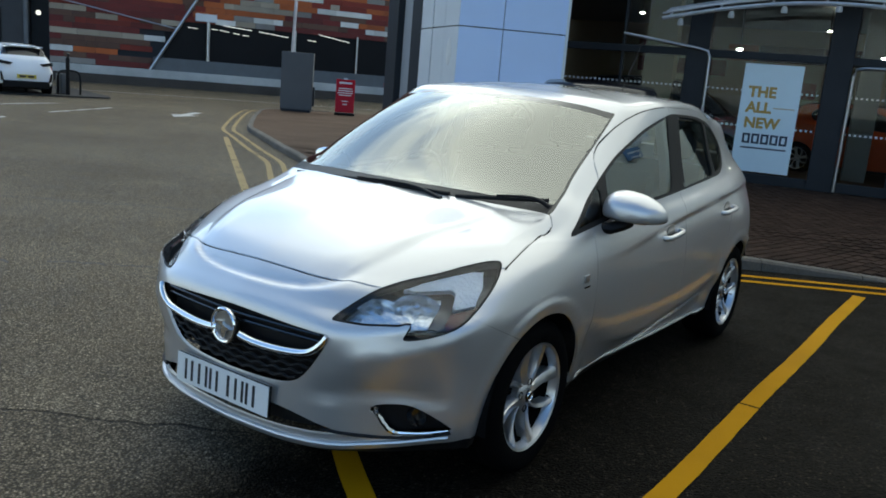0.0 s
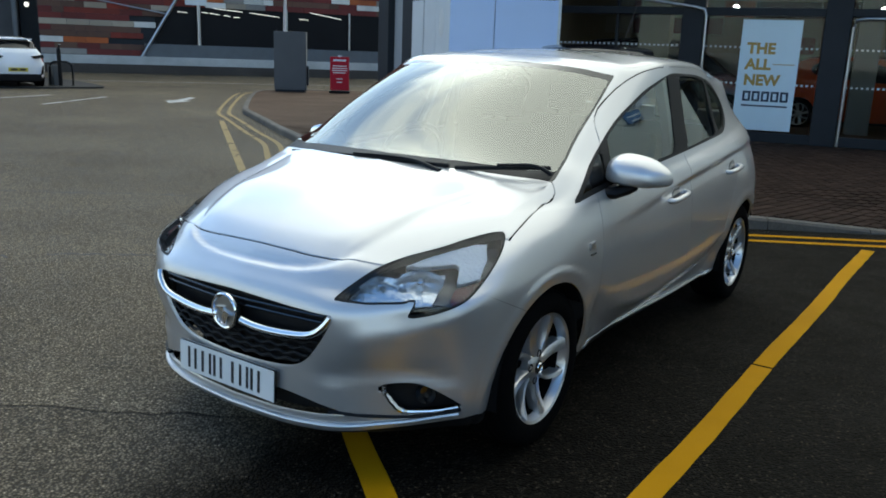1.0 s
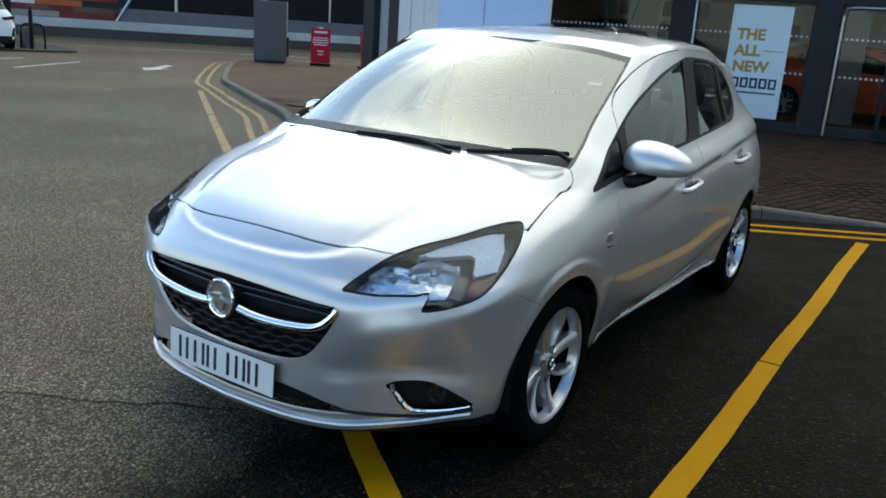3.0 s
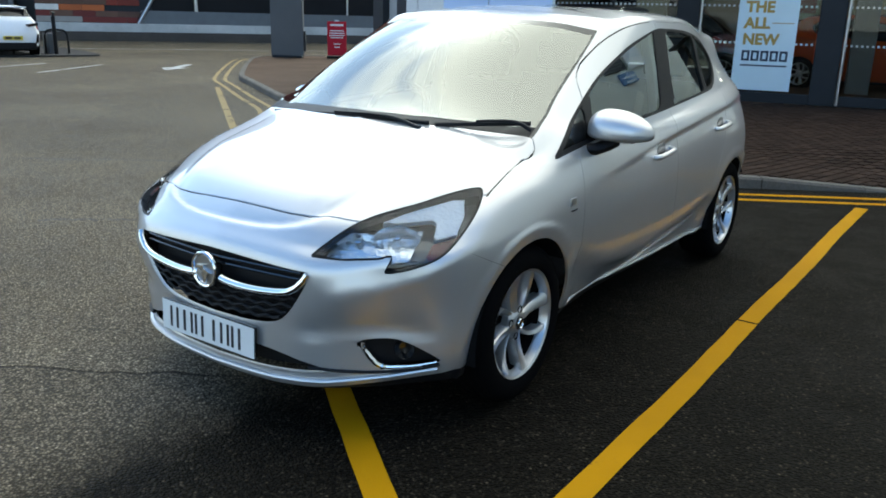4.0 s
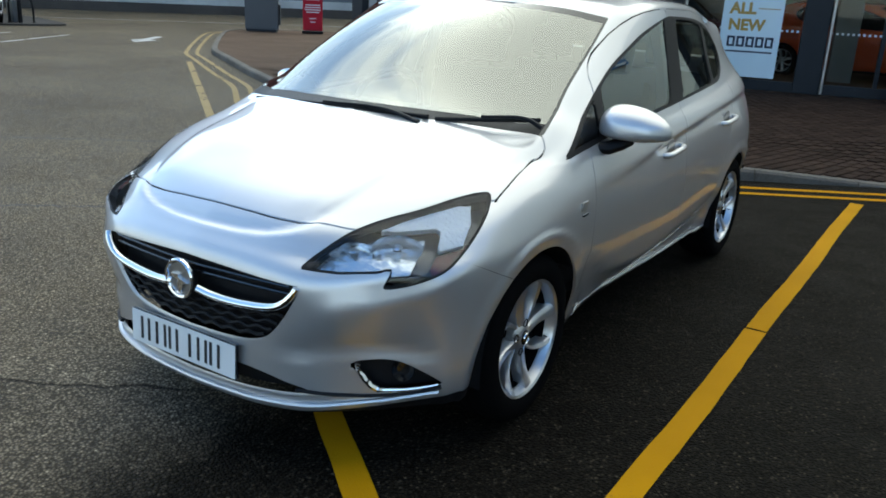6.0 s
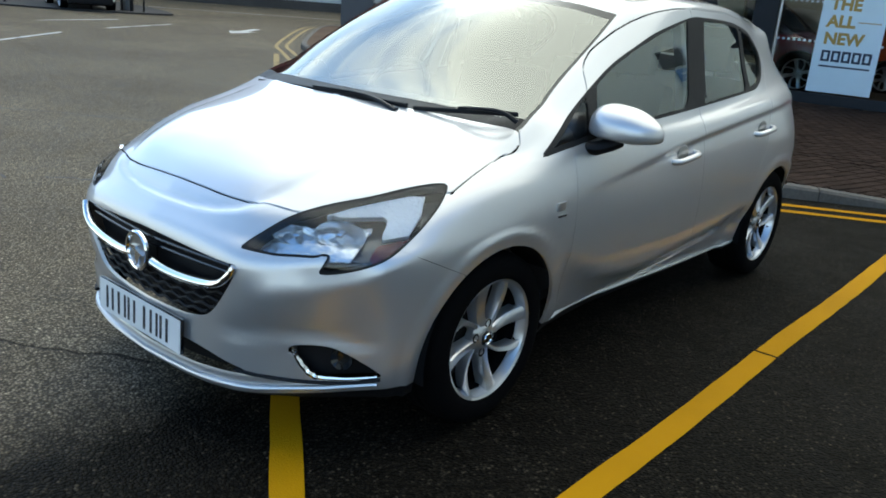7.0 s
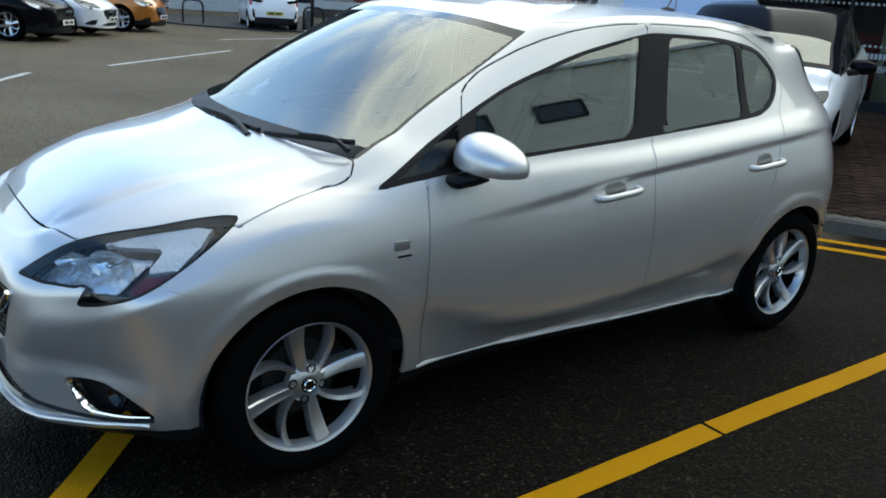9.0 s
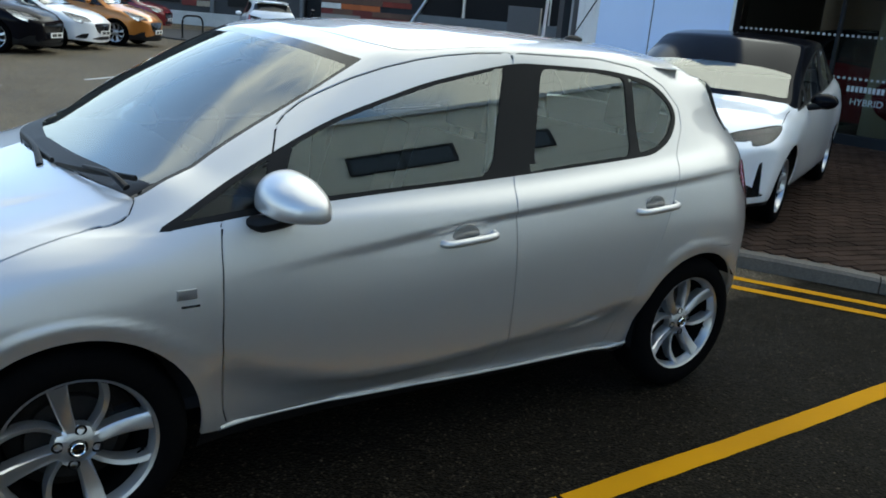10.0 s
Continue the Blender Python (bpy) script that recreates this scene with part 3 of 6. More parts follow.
        tagged(part("safety_dots", bm, PANEL_WHITE, shop, "row of pale safety dots on the glass"), kind="stuff")
for x0, x1 in ((-3.73, -3.69),):
    in_front("mullion", (x0, 0, .16), (x1, .11, 3.05), DARK_FRAME, bevel=.004)
in_front("mullion", (.70, 0, .16), (.76, .11, 2.02), DARK_FRAME, bevel=.004)
# bright tubes that frame the door openings
for pts in (((-3.7, -.10, 2.32), (-2.42, -.10, 2.14), (-2.27, -.10, 2.10), (-2.23, -.10, 2.0), (-2.22, -.10, .02)), ((1.5, -.10, 2.0), (.12, -.10, 1.99), (.0, -.10, 1.96), (-.03, -.10, 1.86), (-.03, -.10, .02))):
    bm = bmesh.new()
    tube(bm, pts, 0.026, 10)
    part("tube_frame", bm, STEEL, shop, "bright steel tube round the opening", smooth=True)
# canopy of curved rails over the doors
RAIL_GREY = material("pale_grey_rail_paint", (.46, .47, .48), .4, .3, coat=.2, stain=(.12, 6.))


def rail_height(x):
    return 2.51 + .33 * math.sin(math.pi * min(1.0, max(0.0, (x + 3.0) / 5.0)))


for y, lift, r in ((-.95, .0, .030), (-.62, .13, .026), (-.95, .075, .014), (-.35, .20, .022)):
    bm = bmesh.new()
    tube(bm, [(x, y, rail_height(x) + lift) for x in np.linspace(-2.95, 2.0, 22)], r, 8)
    part("canopy_rail", bm, RAIL_GREY, shop, "curved pale steel canopy rail", smooth=True)
for x in (-2.85, -2.1, -1.35, -.6, .15, .9, 1.65):
    z = rail_height(x)
    bm = bmesh.new()
    tube(bm, [(x, -.97, z), (x + .02, -.62, z + .13), (x + .03, -.35, z + .20), (x + .03, .03, z + .24)], .016, 6)
    part("canopy_rib", bm, RAIL_GREY, shop, smooth=True)
    bm = bmesh.new()
    lathe(bm, [(.0001, 0), (.028, 0), (.045, -.045), (.047, -.10), (.040, -.10), (.0001, -.075)], pose(x + .18, -.90, z - .01, 12), 14)
    spot = part("spot_lamp", bm, RAIL_GREY, shop, "small canopy spot lamp", smooth=True)
    bm = bmesh.new()
    box(bm, (x + .165, -.915, z - .012), (x + .195, -.885, z + .06), bevel=.004)
    part("lamp_bracket", bm, DARK_FRAME, spot, at=FRONT)
in_front("canopy_deck", (-3.2, -.5, 3.0), (3.2, .0, 3.06), DARK_FRAME)
# building above and behind
in_front("upper_wall", (-7.5, .02, 3.25), (3.2, .5, 5.2), GREY_METAL, "grey metal upper wall")
in_front("back_wall", (-7.4, 9.2, -.1), (3.2, 9.4, 5.2), material("showroom_back_wall", (.34, .25, .16), .8, stain=(.1, .6)))
in_front("side_wall", (-7.5, .5, -.1), (-7.2, 9.0, 5.2), GREY_METAL)
in_front("side_wall", (3.0, .5, -.1), (3.2, 9.2, 5.2), GREY_METAL)
in_front("roof", (-7.5, .02, 5.2), (3.2, 9.4, 5.4), GREY_METAL)
in_front("inner_ceiling", (-7.2, .5, 3.3), (3.0, 9.2, 3.36), GREY_METAL)
in_front("left_wall", (-7.2, .02, -.1), (-5.3, .5, 3.3), DARK_FRAME)
in_front("shop_floor", (-7.2, .3, -.06), (3.2, 9.0, 0.0), material("pale_floor_tile", (.22, .21, .20), .35, stain=(.1, 1.0)))
in_front("inner_column", (-3.55, 1.3, 0), (-3.0, 1.8, 3.3), material("beige_column", (.36, .30, .20), .7, stain=(.1, 1.)))
in_front("inner_column", (.2, 2.6, 0), (.6, 3.0, 3.3), material("grey_column", (.2, .2, .2), .7, stain=(.1, 1.)))
LAMP = glow("ceiling_lamp_glow", (1.0, .95, .85), 60.0)
for x, y in ((-1.9, 1.6), (.5, 1.8), (2.6, 2.2), (-3.9, 2.4), (-.4, 4.5), (2.4, 5.2)):
    bm = bmesh.new()
    lathe(bm, [(.0001, 0), (.045, .0), (.05, .02), (.0001, .03)], pose(x, y, 2.25 if y < 2 else 2.9), 16)
    ob = part("ceiling_lamp", bm, LAMP, shop, "small lit ceiling lamp")
    bm = bmesh.new()
    tube(bm, [(0, 0, .03), (0, 0, 3.32 - (2.25 if y < 2 else 2.9))], .008, 6)
    part("lamp_rod", bm, DARK_FRAME, ob, at=pose(x, y, 2.25 if y < 2 else 2.9))

# poster hung inside the glass
poster = thing("poster", FRONT @ pose(-1.20, .032, 1.075), "pale blue poster with gold and navy lettering", "poster")
bm = bmesh.new()
box(bm, (-.455, -.004, -.885), (.455, .004, .885), bevel=.002)
part("poster_sheet", bm, material("poster_paper", (.74, .86, .90), .6, stain=(.04, 2.)), poster)
GOLD = material("gold_ink", (.46, .29, .07), .5, stain=(.08, 6.))
NAVY = material("navy_ink", (.012, .03, .06), .5, stain=(.1, 6.))
for k, (txt, mt) in enumerate((("THE", GOLD), ("ALL", GOLD), ("NEW", GOLD))):
    letters(txt, .235, mt, poster, "poster_letters", pose(-.345, -.007, .425 - .253 * k, 90), align="LEFT", depth=.0015, bold=.010)
# a word drawn as plain shapes
for k in range(5):
    x = -.335 + .145 * k
    bm = bmesh.new()
    for lo, hi in (((x, -.416), (x + .034, -.252)), ((x + .088, -.416), (x + .122, -.252)), ((x + .034, -.416), (x + .088, -.384)), ((x + .034, -.284), (x + .088, -.252))):
        box(bm, (lo[0], -.0085, lo[1]), (hi[0], -.0055, hi[1]))
    part("poster_bar", bm, NAVY, poster, "navy letter-sized shape")
bm = bmesh.new()
box(bm, (.075, -.008, .178), (.40, -.005, .19))
part("poster_rule", bm, GOLD, poster)
bm = bmesh.new()
box(bm, (-.34, -.008, -.50), (.37, -.005, -.476))
part("poster_rule", bm, NAVY, poster)

# entrance tower of pale panels; its wall runs on to a dark doorway pillar
def along(a, b, z=.15):
    """A frame at a with x towards b and y into the wall."""
    return pose(a[0], a[1], z, 0, 0, math.degrees(math.atan2(b[1] - a[1], b[0] - a[0])))


TF, TC, TR = (-5.88, 7.90), (-4.50, 6.95), (-3.36, 8.00)
tower = thing("entrance_tower", pose(0, 0, 0), "tall pale blue panelled entrance tower", "tower", kind="structure")
SIDE, FACE = along(TF, TC), along(TC, TR)
for at, runs, mt in ((FACE, ((.004, .63), (.642, 1.55)), PANEL_BLUE), (SIDE, ((0, .54), (.575, 1.10), (1.112, 1.67)), PANEL_WHITE)):
    for x0, x1 in runs:
        for z0, z1 in ((0, 2.07), (2.085, 4.1), (4.115, 6.2), (6.215, 8.3)):
            bm = bmesh.new()
            box(bm, (x0, 0, z0), (x1, .05, z1), bevel=.006)
            part("panel", bm, mt, tower, at=at)
bm = bmesh.new()
prism(bm, [(-5.83, 7.96), (-4.49, 7.04), (-3.43, 8.02), (-4.3, 9.2), (-5.5, 9.0)], .15, 8.45)
part("core", bm, GREY_METAL, tower)
bm = bmesh.new()
box(bm, (.54, .01, 0), (.575, .04, 8.3))
part("dark_joint", bm, DARK_FRAME, tower, at=SIDE)
bm = bmesh.new()
box(bm, (1.54, -.004, 0), (1.58, .9, 8.3))
part("edge_strip", bm, PANEL_WHITE, tower, at=FACE)
at = SIDE @ pose(1.36, -.004, 1.72, 90)
bm = bmesh.new()
lathe(bm, [(.0001, .004), (.10, .004), (.105, 0)], Matrix.Diagonal((1, 1.9, 1, 1)), 28)
disc = part("round_sign", bm, material("sign_white", (.7, .7, .68), .4, stain=(.05, 9.)), tower, "oval white sign on the tower", smooth=True, at=at)
bm = bmesh.new()
box(bm, (-.05, -.07, .004), (.06, -.03, .007))
box(bm, (-.06, .03, .004), (.03, .07, .007))
part("sign_bars", bm, GREY_METAL, disc, at=at)
dark = thing("dark_pillar", along((-7.32, 8.90), TF, .1), "dark grey steel pillar with a pale reveal", "pillar", kind="structure")
for nm, x0, y0, x1, mt, lb in (("pillar_core", 0, -.06, .62, DARK_FRAME, ""), ("pale_reveal", .63, .05, 1.22, material("grey_reveal", (.30, .31, .32), .6, stain=(.1, 1.)), "pale grey reveal"), ("pillar_edge", 1.23, .0, 1.72, DARK_FRAME, "")):
    bm = bmesh.new()
    box(bm, (x0, y0, 0), (x1, .4, 6), bevel=.01)
    part(nm, bm, mt, dark, lb)
bm = bmesh.new()
tube(bm, [(-.42, .5, 0), (-.42, .5, 3.2), (-.2, .5, 3.4)], .085, 10)
part("red_post", bm, material("red_post_paint", (.30, .018, .012), .5, stain=(.1, 2.)), dark, "red steel post", smooth=True)

# building across the road: mixed timber-coloured cladding over a pale plinth
HALL = pose(-31.0, 23.0, 0, 0, 0, 58)
hall = thing("cladded_building", HALL, "long building clad in red, orange and pale boards over a plinth", "building", kind="structure")


def at_hall(name, lo, hi, mat, label="", bevel=0.01, parent=None):
    bm = bmesh.new()
    box(bm, lo, hi, bevel=bevel)
    return part(name, bm, mat, parent or hall, label)


at_hall("plinth", (-6.4, -.22, 0), (13, .25, .42), material("dark_plinth", (.055, .045, .037), .8, grain=(.2, 20.), stain=(.3, .7)), bevel=.02)
at_hall("plinth_band", (-6.4, -.18, .42), (13, .2, .80), CONCRETE, "stained pale concrete plinth", .02)
at_hall("wall_core", (-6.4, .3, 0), (13, 8, 9.5), DARK_FRAME)
BOARDS = [material("board_" + n, c, .7, grain=(.12, 30.), stain=(.15, 1.2), per_object=.18) for n, c in (("red", (.19, .022, .010)), ("orange", (.36, .085, .018)), ("brown", (.10, .048, .030)), ("dark_red", (.13, .016, .012)), ("tan", (.33, .27, .20)), ("grey", (.22, .20, .18)), ("white", (.60, .58, .54)))]
rnd = random.Random(21)
for row in range(4):
    x = -7.2 + rnd.uniform(0, .6)
    while x < 1.4:
        w = rnd.choice((.8, 1.2, 1.6))
        if rnd.random() < .6:
            bm = bmesh.new()
            box(bm, (x, 9.14, 1.1 + .45 * row), (x + w - .03, 9.19, 1.52 + .45 * row), bevel=.006)
            part("wall_board", bm, rnd.choice(BOARDS), shop, "coloured board on the showroom's rear wall")
        x += w
rnd = random.Random(11)
strut_x = lambda z: -2.0 + (z - .79) * 1.96 / 3.16
shared = {}
count, rest = 0, bmesh.new()
BOARD_H, BOARD_L = .262, .96
last = 0
for row in range(19):
    z0 = .82 + row * BOARD_H
    x = -6.35
    while x < 12.9:
        run_len = BOARD_L * rnd.choice((1, 1, 1, 2, .5)) * (.6 if x == -6.35 and row % 2 else 1)
        x1 = min(x + run_len - .012, 12.95)
        zc = z0 + .13
        if not (x1 > strut_x(zc) and zc < 3.26):
            if rnd.random() > .34:
                weights = (16, 8, 24, 30, 9, 8, 7) if x < -.5 else (22, 26, 12, 10, 12, 9, 8)
                last = rnd.choices(range(7), weights)[0]
            y = .22 - rnd.uniform(0, .02)
            if count < 290 and z0 < 4.6:
                key = (last, round(x1 - x, 3))
                if key not in shared:
                    bm = bmesh.new()
                    box(bm, (0, 0, 0), (x1 - x, .05, BOARD_H - .010), bevel=.005)
                    shared[key] = to_mesh("board", bm, BOARDS[last])
                ob = new("board", shared[key])
                ob.parent = hall
                ob.matrix_basis = pose(x, y, z0)
                count += 1
            else:
                box(rest, (x, y, z0), (x1, y + .05, z0 + BOARD_H - .010), mat=last)
        x = x1 + .012
tagged(part("upper_boards", rest, BOARDS, hall, "coloured cladding boards high on the wall"), kind="stuff")
at_hall("upper_cladding", (-6.4, .24, 5.8), (13, .32, 9.5), BOARDS[3])
# recessed glazing, struts, columns and light strips inside
at_hall("recess_glass", (-1.4, .26, 1.40), (13, .29, 3.26), material("dark_glazing", (.008, .008, .009), .5, spec=.15, stain=(.2, .6)))
at_hall("recess_sill", (-1.9, .0, .80), (13, .26, 1.40), GREY_METAL, "grey sill under the glazing")
at_hall("recess_head", (.0, .12, 3.26), (1.0, .21, 3.62), PANEL_WHITE, "white head panel")
for pts, rad, nm in ((((-2.05, -.06, .79), (.35, -.06, 4.75)), .075, "strut"), (((-7.4, -.02, 3.86), (-.75, -.02, 2.76)), .032, "thin_strut")):
    bm = bmesh.new()
    tube(bm, pts, rad, 8)
    part(nm, bm, STEEL, hall, "leaning steel strut", smooth=True)
for x, rad in ((.60, .085), (4.85, .05), (8.1, .05)):
    bm = bmesh.new()
    tube(bm, [(x, .12, 1.3), (x, .12, 3.26)], rad, 10)
    part("column", bm, STEEL, hall, smooth=True)
STRIP = glow("strip_light", (1.0, .95, .85), .9)
for x0, z0, x1, z1 in ((-.35, 2.93, .1, 2.90), (.75, 2.95, 1.05, 2.93), (1.15, 2.93, 1.6, 2.87), (1.8, 2.86, 2.1, 2.82), (2.25, 2.80, 2.55, 2.78), (1.3, 3.16, 2.7, 3.06), (3.05, 3.04, 4.5, 2.90), (6.05, 3.20, 7.7, 2.94), (5.5, 2.86, 5.95, 2.84)):
    bm = bmesh.new()
    tube(bm, [(x0, .22, z0), (x1, .22, z1)], .016, 6)
    part("strip_light", bm, STRIP, hall, "pale strip light behind the glazing")
bm = bmesh.new()
tube(bm, [(4.45, -.9, 0), (4.62, -.9, 5.4)], .075, 10)
tagged(part("lamp_post", bm, material("red_white_post", (.60, .54, .52), .5, stain=(.25, 1.5)), None, smooth=True, at=HALL), "pale painted steel post before the building", "post")
# dark grey wing at the end of the building, with a second clad bay beyond
wing = thing("grey_building", HALL, "plain dark grey building with pale columns", "building", kind="structure")
WING_WALL = material("dark_wing_wall", (.035, .036, .040), .6, stain=(.2, 1.))
at_hall("recess_wall", (-7.15, 1.2, 0), (-6.42, 8, 9), DARK_FRAME, parent=wing)
at_hall("wall", (-48, .4, 0), (-7.2, 8, 9), WING_WALL, parent=wing)
for x in (-7.3, -11.6, -16.5, -22, -28):
    bm = bmesh.new()
    tube(bm, [(x, .1, 0), (x, .1, 9)], .10, 10)
    part("column", bm, GREY_METAL, wing, smooth=True)
at_hall("low_wall", (-48, -.4, 0), (-6.45, -.1, .62), CONCRETE, "low pale wall", .02, wing)
for x in (-10.9, -15.8, -20.8, -26.5):
    at_hall("dark_window", (x, .30, 1.0), (x + 2.6, .39, 3.0), TRIM, parent=wing)
for row in range(8):
    for x, w in ((-13.1, .7), (-12.38, .7)):
        at_hall("wing_board", (x, .28, .9 + BOARD_H * row), (x + w, .39, .9 + BOARD_H * (row + 1) - .01), BOARDS[(row * 3 + (w > .6) + int(x)) % 5], bevel=.004, parent=wing)
bm = bmesh.new()
lathe(bm, [(.0001, .02), (.10, .02), (.11, 0)], pose(-6.85, 1.19, 2.95, 90), 16)
part("wall_lamp", bm, glow("bulkhead_glow", (1., .95, .88), 1.2), wing, "small round lit wall lamp")

# cream building beside the bay, seen in the car's windows
cream = thing("cream_building", pose(10.11, 11.88, 0, 0, 0, 22) @ pose(0, -12, 0), "plain cream clad building with dark strip windows", "building", kind="structure")
bm = bmesh.new()
box(bm, (0, -16, 0), (6, 58, 7.72))
part("wall", bm, WALL_CREAM, cream)
CLAD_JOINT = material("cladding_joint", (.62, .59, .49), .8, stain=(.1, 1.))
for z in (1.1, 2.2, 3.3, 4.4, 5.5, 6.6):
    bm = bmesh.new()
    box(bm, (-.012, -16, z), (0.0, 58, z + .02))
    part("joint", bm, CLAD_JOINT, cream)
PANE_DARK = material("reflecting_pane", (.03, .035, .04), .06, stain=(.1, 2.))
for y0, y1 in ((-7.0, -4.4), (.9, 3.5), (7.15, 9.83), (11.05, 12.5)):
    bm = bmesh.new()
    bars = [((y0, 5.94), (y1, 6.00)), ((y0, 6.50), (y1, 6.56)), ((y0, 5.94), (y0 + .09, 6.56)), ((y1 - .09, 5.94), (y1, 6.56))]
    if y1 - y0 > 2:
        bars.append((((y0 + y1) / 2 - .04, 5.94), ((y0 + y1) / 2 + .04, 6.56)))
    for (a0, c0), (a1, c1) in bars:
        box(bm, (-.05, a0, c0), (.0, a1, c1))
    fr = part("window_frame", bm, DARK_FRAME, cream)
    bm = bmesh.new()
    box(bm, (-.02, y0 + .07, 5.98), (-.01, y1 - .07, 6.52))
    part("window_pane", bm, PANE_DARK, fr)
bm = bmesh.new()
box(bm, (-.10, -16, 7.72), (6, 58, 7.85))
part("coping", bm, PANEL_WHITE, cream)
# signs and a louvre further along the wall
bm = bmesh.new()
box(bm, (-.10, 19.78, 4.62), (-.03, 20.75, 5.08), bevel=.02)
blue_sign = part("wall_sign", bm, material("blue_sign_face", (.04, .16, .36), .4, stain=(.08, 2.)), cream, "blue sign board")
for y0, y1, z0 in ((19.9, 20.7, 4.85), (20.0, 20.6, 4.66)):
    bm = bmesh.new()
    box(bm, (-.115, y0, z0), (-.102, y1, z0 + .07))
    part("sign_bar", bm, PANEL_WHITE, blue_sign)
bm = bmesh.new()
box(bm, (-.09, 20.62, 5.14), (-.03, 21.75, 5.95), bevel=.02)
part("wall_sign", bm, PANEL_WHITE, cream, "blank white sign board")
bm = bmesh.new()
box(bm, (-.04, 19.25, 5.22), (-.01, 20.52, 5.92))
louvre_box = part("wall_louvre", bm, DARK_FRAME, cream, "dark louvred wall vent")
for k in range(6):
    bm = bmesh.new()
    box(bm, (-.10, 19.25, 5.25 + .115 * k), (-.04, 20.52, 5.30 + .115 * k), bevel=.008)
    part("louvre", bm, GREY_METAL, louvre_box)

# ---- silver hatchback ----
# Body lines of one half of the car, bottom to roof. Each runs from the nose round the side to the tail:
# x from the centre line, y back from the front axle, z up.
# underside edge
LINE_UNDERSIDE_EDGE = [(0, -.76, .175), (0.266, -.745, .178), (0.465, -.69, .185), (0.617, -.585, .19), (0.727, -.46, .20), (0.779, -.36, .205), (0.798, 0, .20), (0.788, .45, .215), (0.788, 1.4, .205), (0.788, 2.1, .21), (0.798, 2.51, .25), (0.731, 2.93, .27), (0.475, 3.04, .27), (0, 3.07, .27)]
# lip and sill
LINE_LIP_AND_SILL = [(0, -.80, .205), (0.266, -.785, .21), (0.475, -.73, .225), (0.636, -.62, .245), (0.75, -.49, .265), (0.798, -.38, .275), (0.827, 0, .27), (0.819, .45, .275), (0.822, 1.4, .255), (0.817, 2.1, .245), (0.827, 2.51, .29), (0.76, 2.97, .34), (0.522, 3.09, .34), (0, 3.12, .34)]
# bumper middle and lower door
LINE_BUMPER_MIDDLE_AND_LOWER_DOOR = [(0, -.805, .40), (0.266, -.79, .40), (0.475, -.745, .395), (0.646, -.625, .395), (0.76, -.50, .395), (0.819, -.36, .41), (0.853, 0, .42), (0.847, .45, .41), (0.855, 1.4, .38), (0.847, 2.1, .38), (0.852, 2.51, .42), (0.788, 2.97, .44), (0.541, 3.10, .45), (0, 3.14, .45)]
# widest line
LINE_WIDEST_LINE = [(0, -.80, .615), (0.266, -.79, .61), (0.494, -.755, .605), (0.665, -.64, .60), (0.779, -.49, .60), (0.836, -.34, .605), (0.864, 0, .64), (0.866, .45, .60), (0.87, 1.4, .60), (0.861, 2.1, .61), (0.864, 2.51, .64), (0.807, 2.96, .62), (0.57, 3.10, .62), (0, 3.15, .62)]
# under the lamps, door middle
LINE_UNDER_THE_LAMPS_DOOR_MIDDLE = [(0, -.755, .695), (0.266, -.742, .692), (0.446, -.71, .685), (0.67, -.605, .685), (0.784, -.45, .69), (0.828, -.30, .71), (0.855, 0, .74), (0.863, .45, .74), (0.866, 1.4, .755), (0.853, 2.1, .79), (0.855, 2.51, .81), (0.798, 2.94, .78), (0.57, 3.08, .78), (0, 3.13, .78)]
# nose edge of the bonnet, shoulder crease
LINE_NOSE_EDGE_OF_THE_BONNET_SHOULDER_CREASE = [(0, -.655, .785), (0.266, -.645, .782), (0.427, -.62, .772), (0.598, -.50, .775), (0.717, -.36, .785), (0.779, -.22, .815), (0.817, 0, .84), (0.847, .45, .835), (0.852, 1.4, .885), (0.834, 2.1, .94), (0.817, 2.51, .972), (0.75, 2.88, .99), (0.551, 3.02, .99), (0, 3.07, .99)]
# middle of the bonnet, top of the doors
LINE_MIDDLE_OF_THE_BONNET_TOP_OF_THE_DOORS = [(0, -.35, .905), (0.266, -.34, .90), (0.418, -.31, .89), (0.551, -.24, .88), (0.646, -.16, .875), (0.708, -.08, .875), (0.76, .05, .885), (0.825, .45, .90), (0.819, 1.4, .955), (0.793, 2.1, 1.01), (0.765, 2.51, 1.05), (0.703, 2.83, 1.08), (0.532, 2.96, 1.09), (0, 3.01, 1.09)]
# foot of the windscreen, window sill
LINE_FOOT_OF_THE_WINDSCREEN_WINDOW_SILL = [(0, .0, .985), (0.266, .03, .982), (0.427, .07, .978), (0.551, .11, .97), (0.655, .15, .962), (0.722, .175, .95), (0.769, .22, .925), (0.806, .50, .945), (0.793, 1.4, 1.0), (0.763, 2.1, 1.055), (0.73, 2.5, 1.095), (0.665, 2.80, 1.13), (0.513, 2.92, 1.14), (0, 2.97, 1.14)]
# lower third of the glass
LINE_LOWER_THIRD_OF_THE_GLASS = [(0, .27, 1.15), (0.266, .285, 1.145), (0.427, .31, 1.135), (0.541, .345, 1.122), (0.627, .375, 1.105), (0.684, .41, 1.09), (0.727, .47, 1.068), (0.76, .70, 1.07), (0.746, 1.4, 1.13), (0.711, 2.1, 1.17), (0.674, 2.46, 1.20), (0.617, 2.74, 1.22), (0.494, 2.84, 1.23), (0, 2.89, 1.23)]
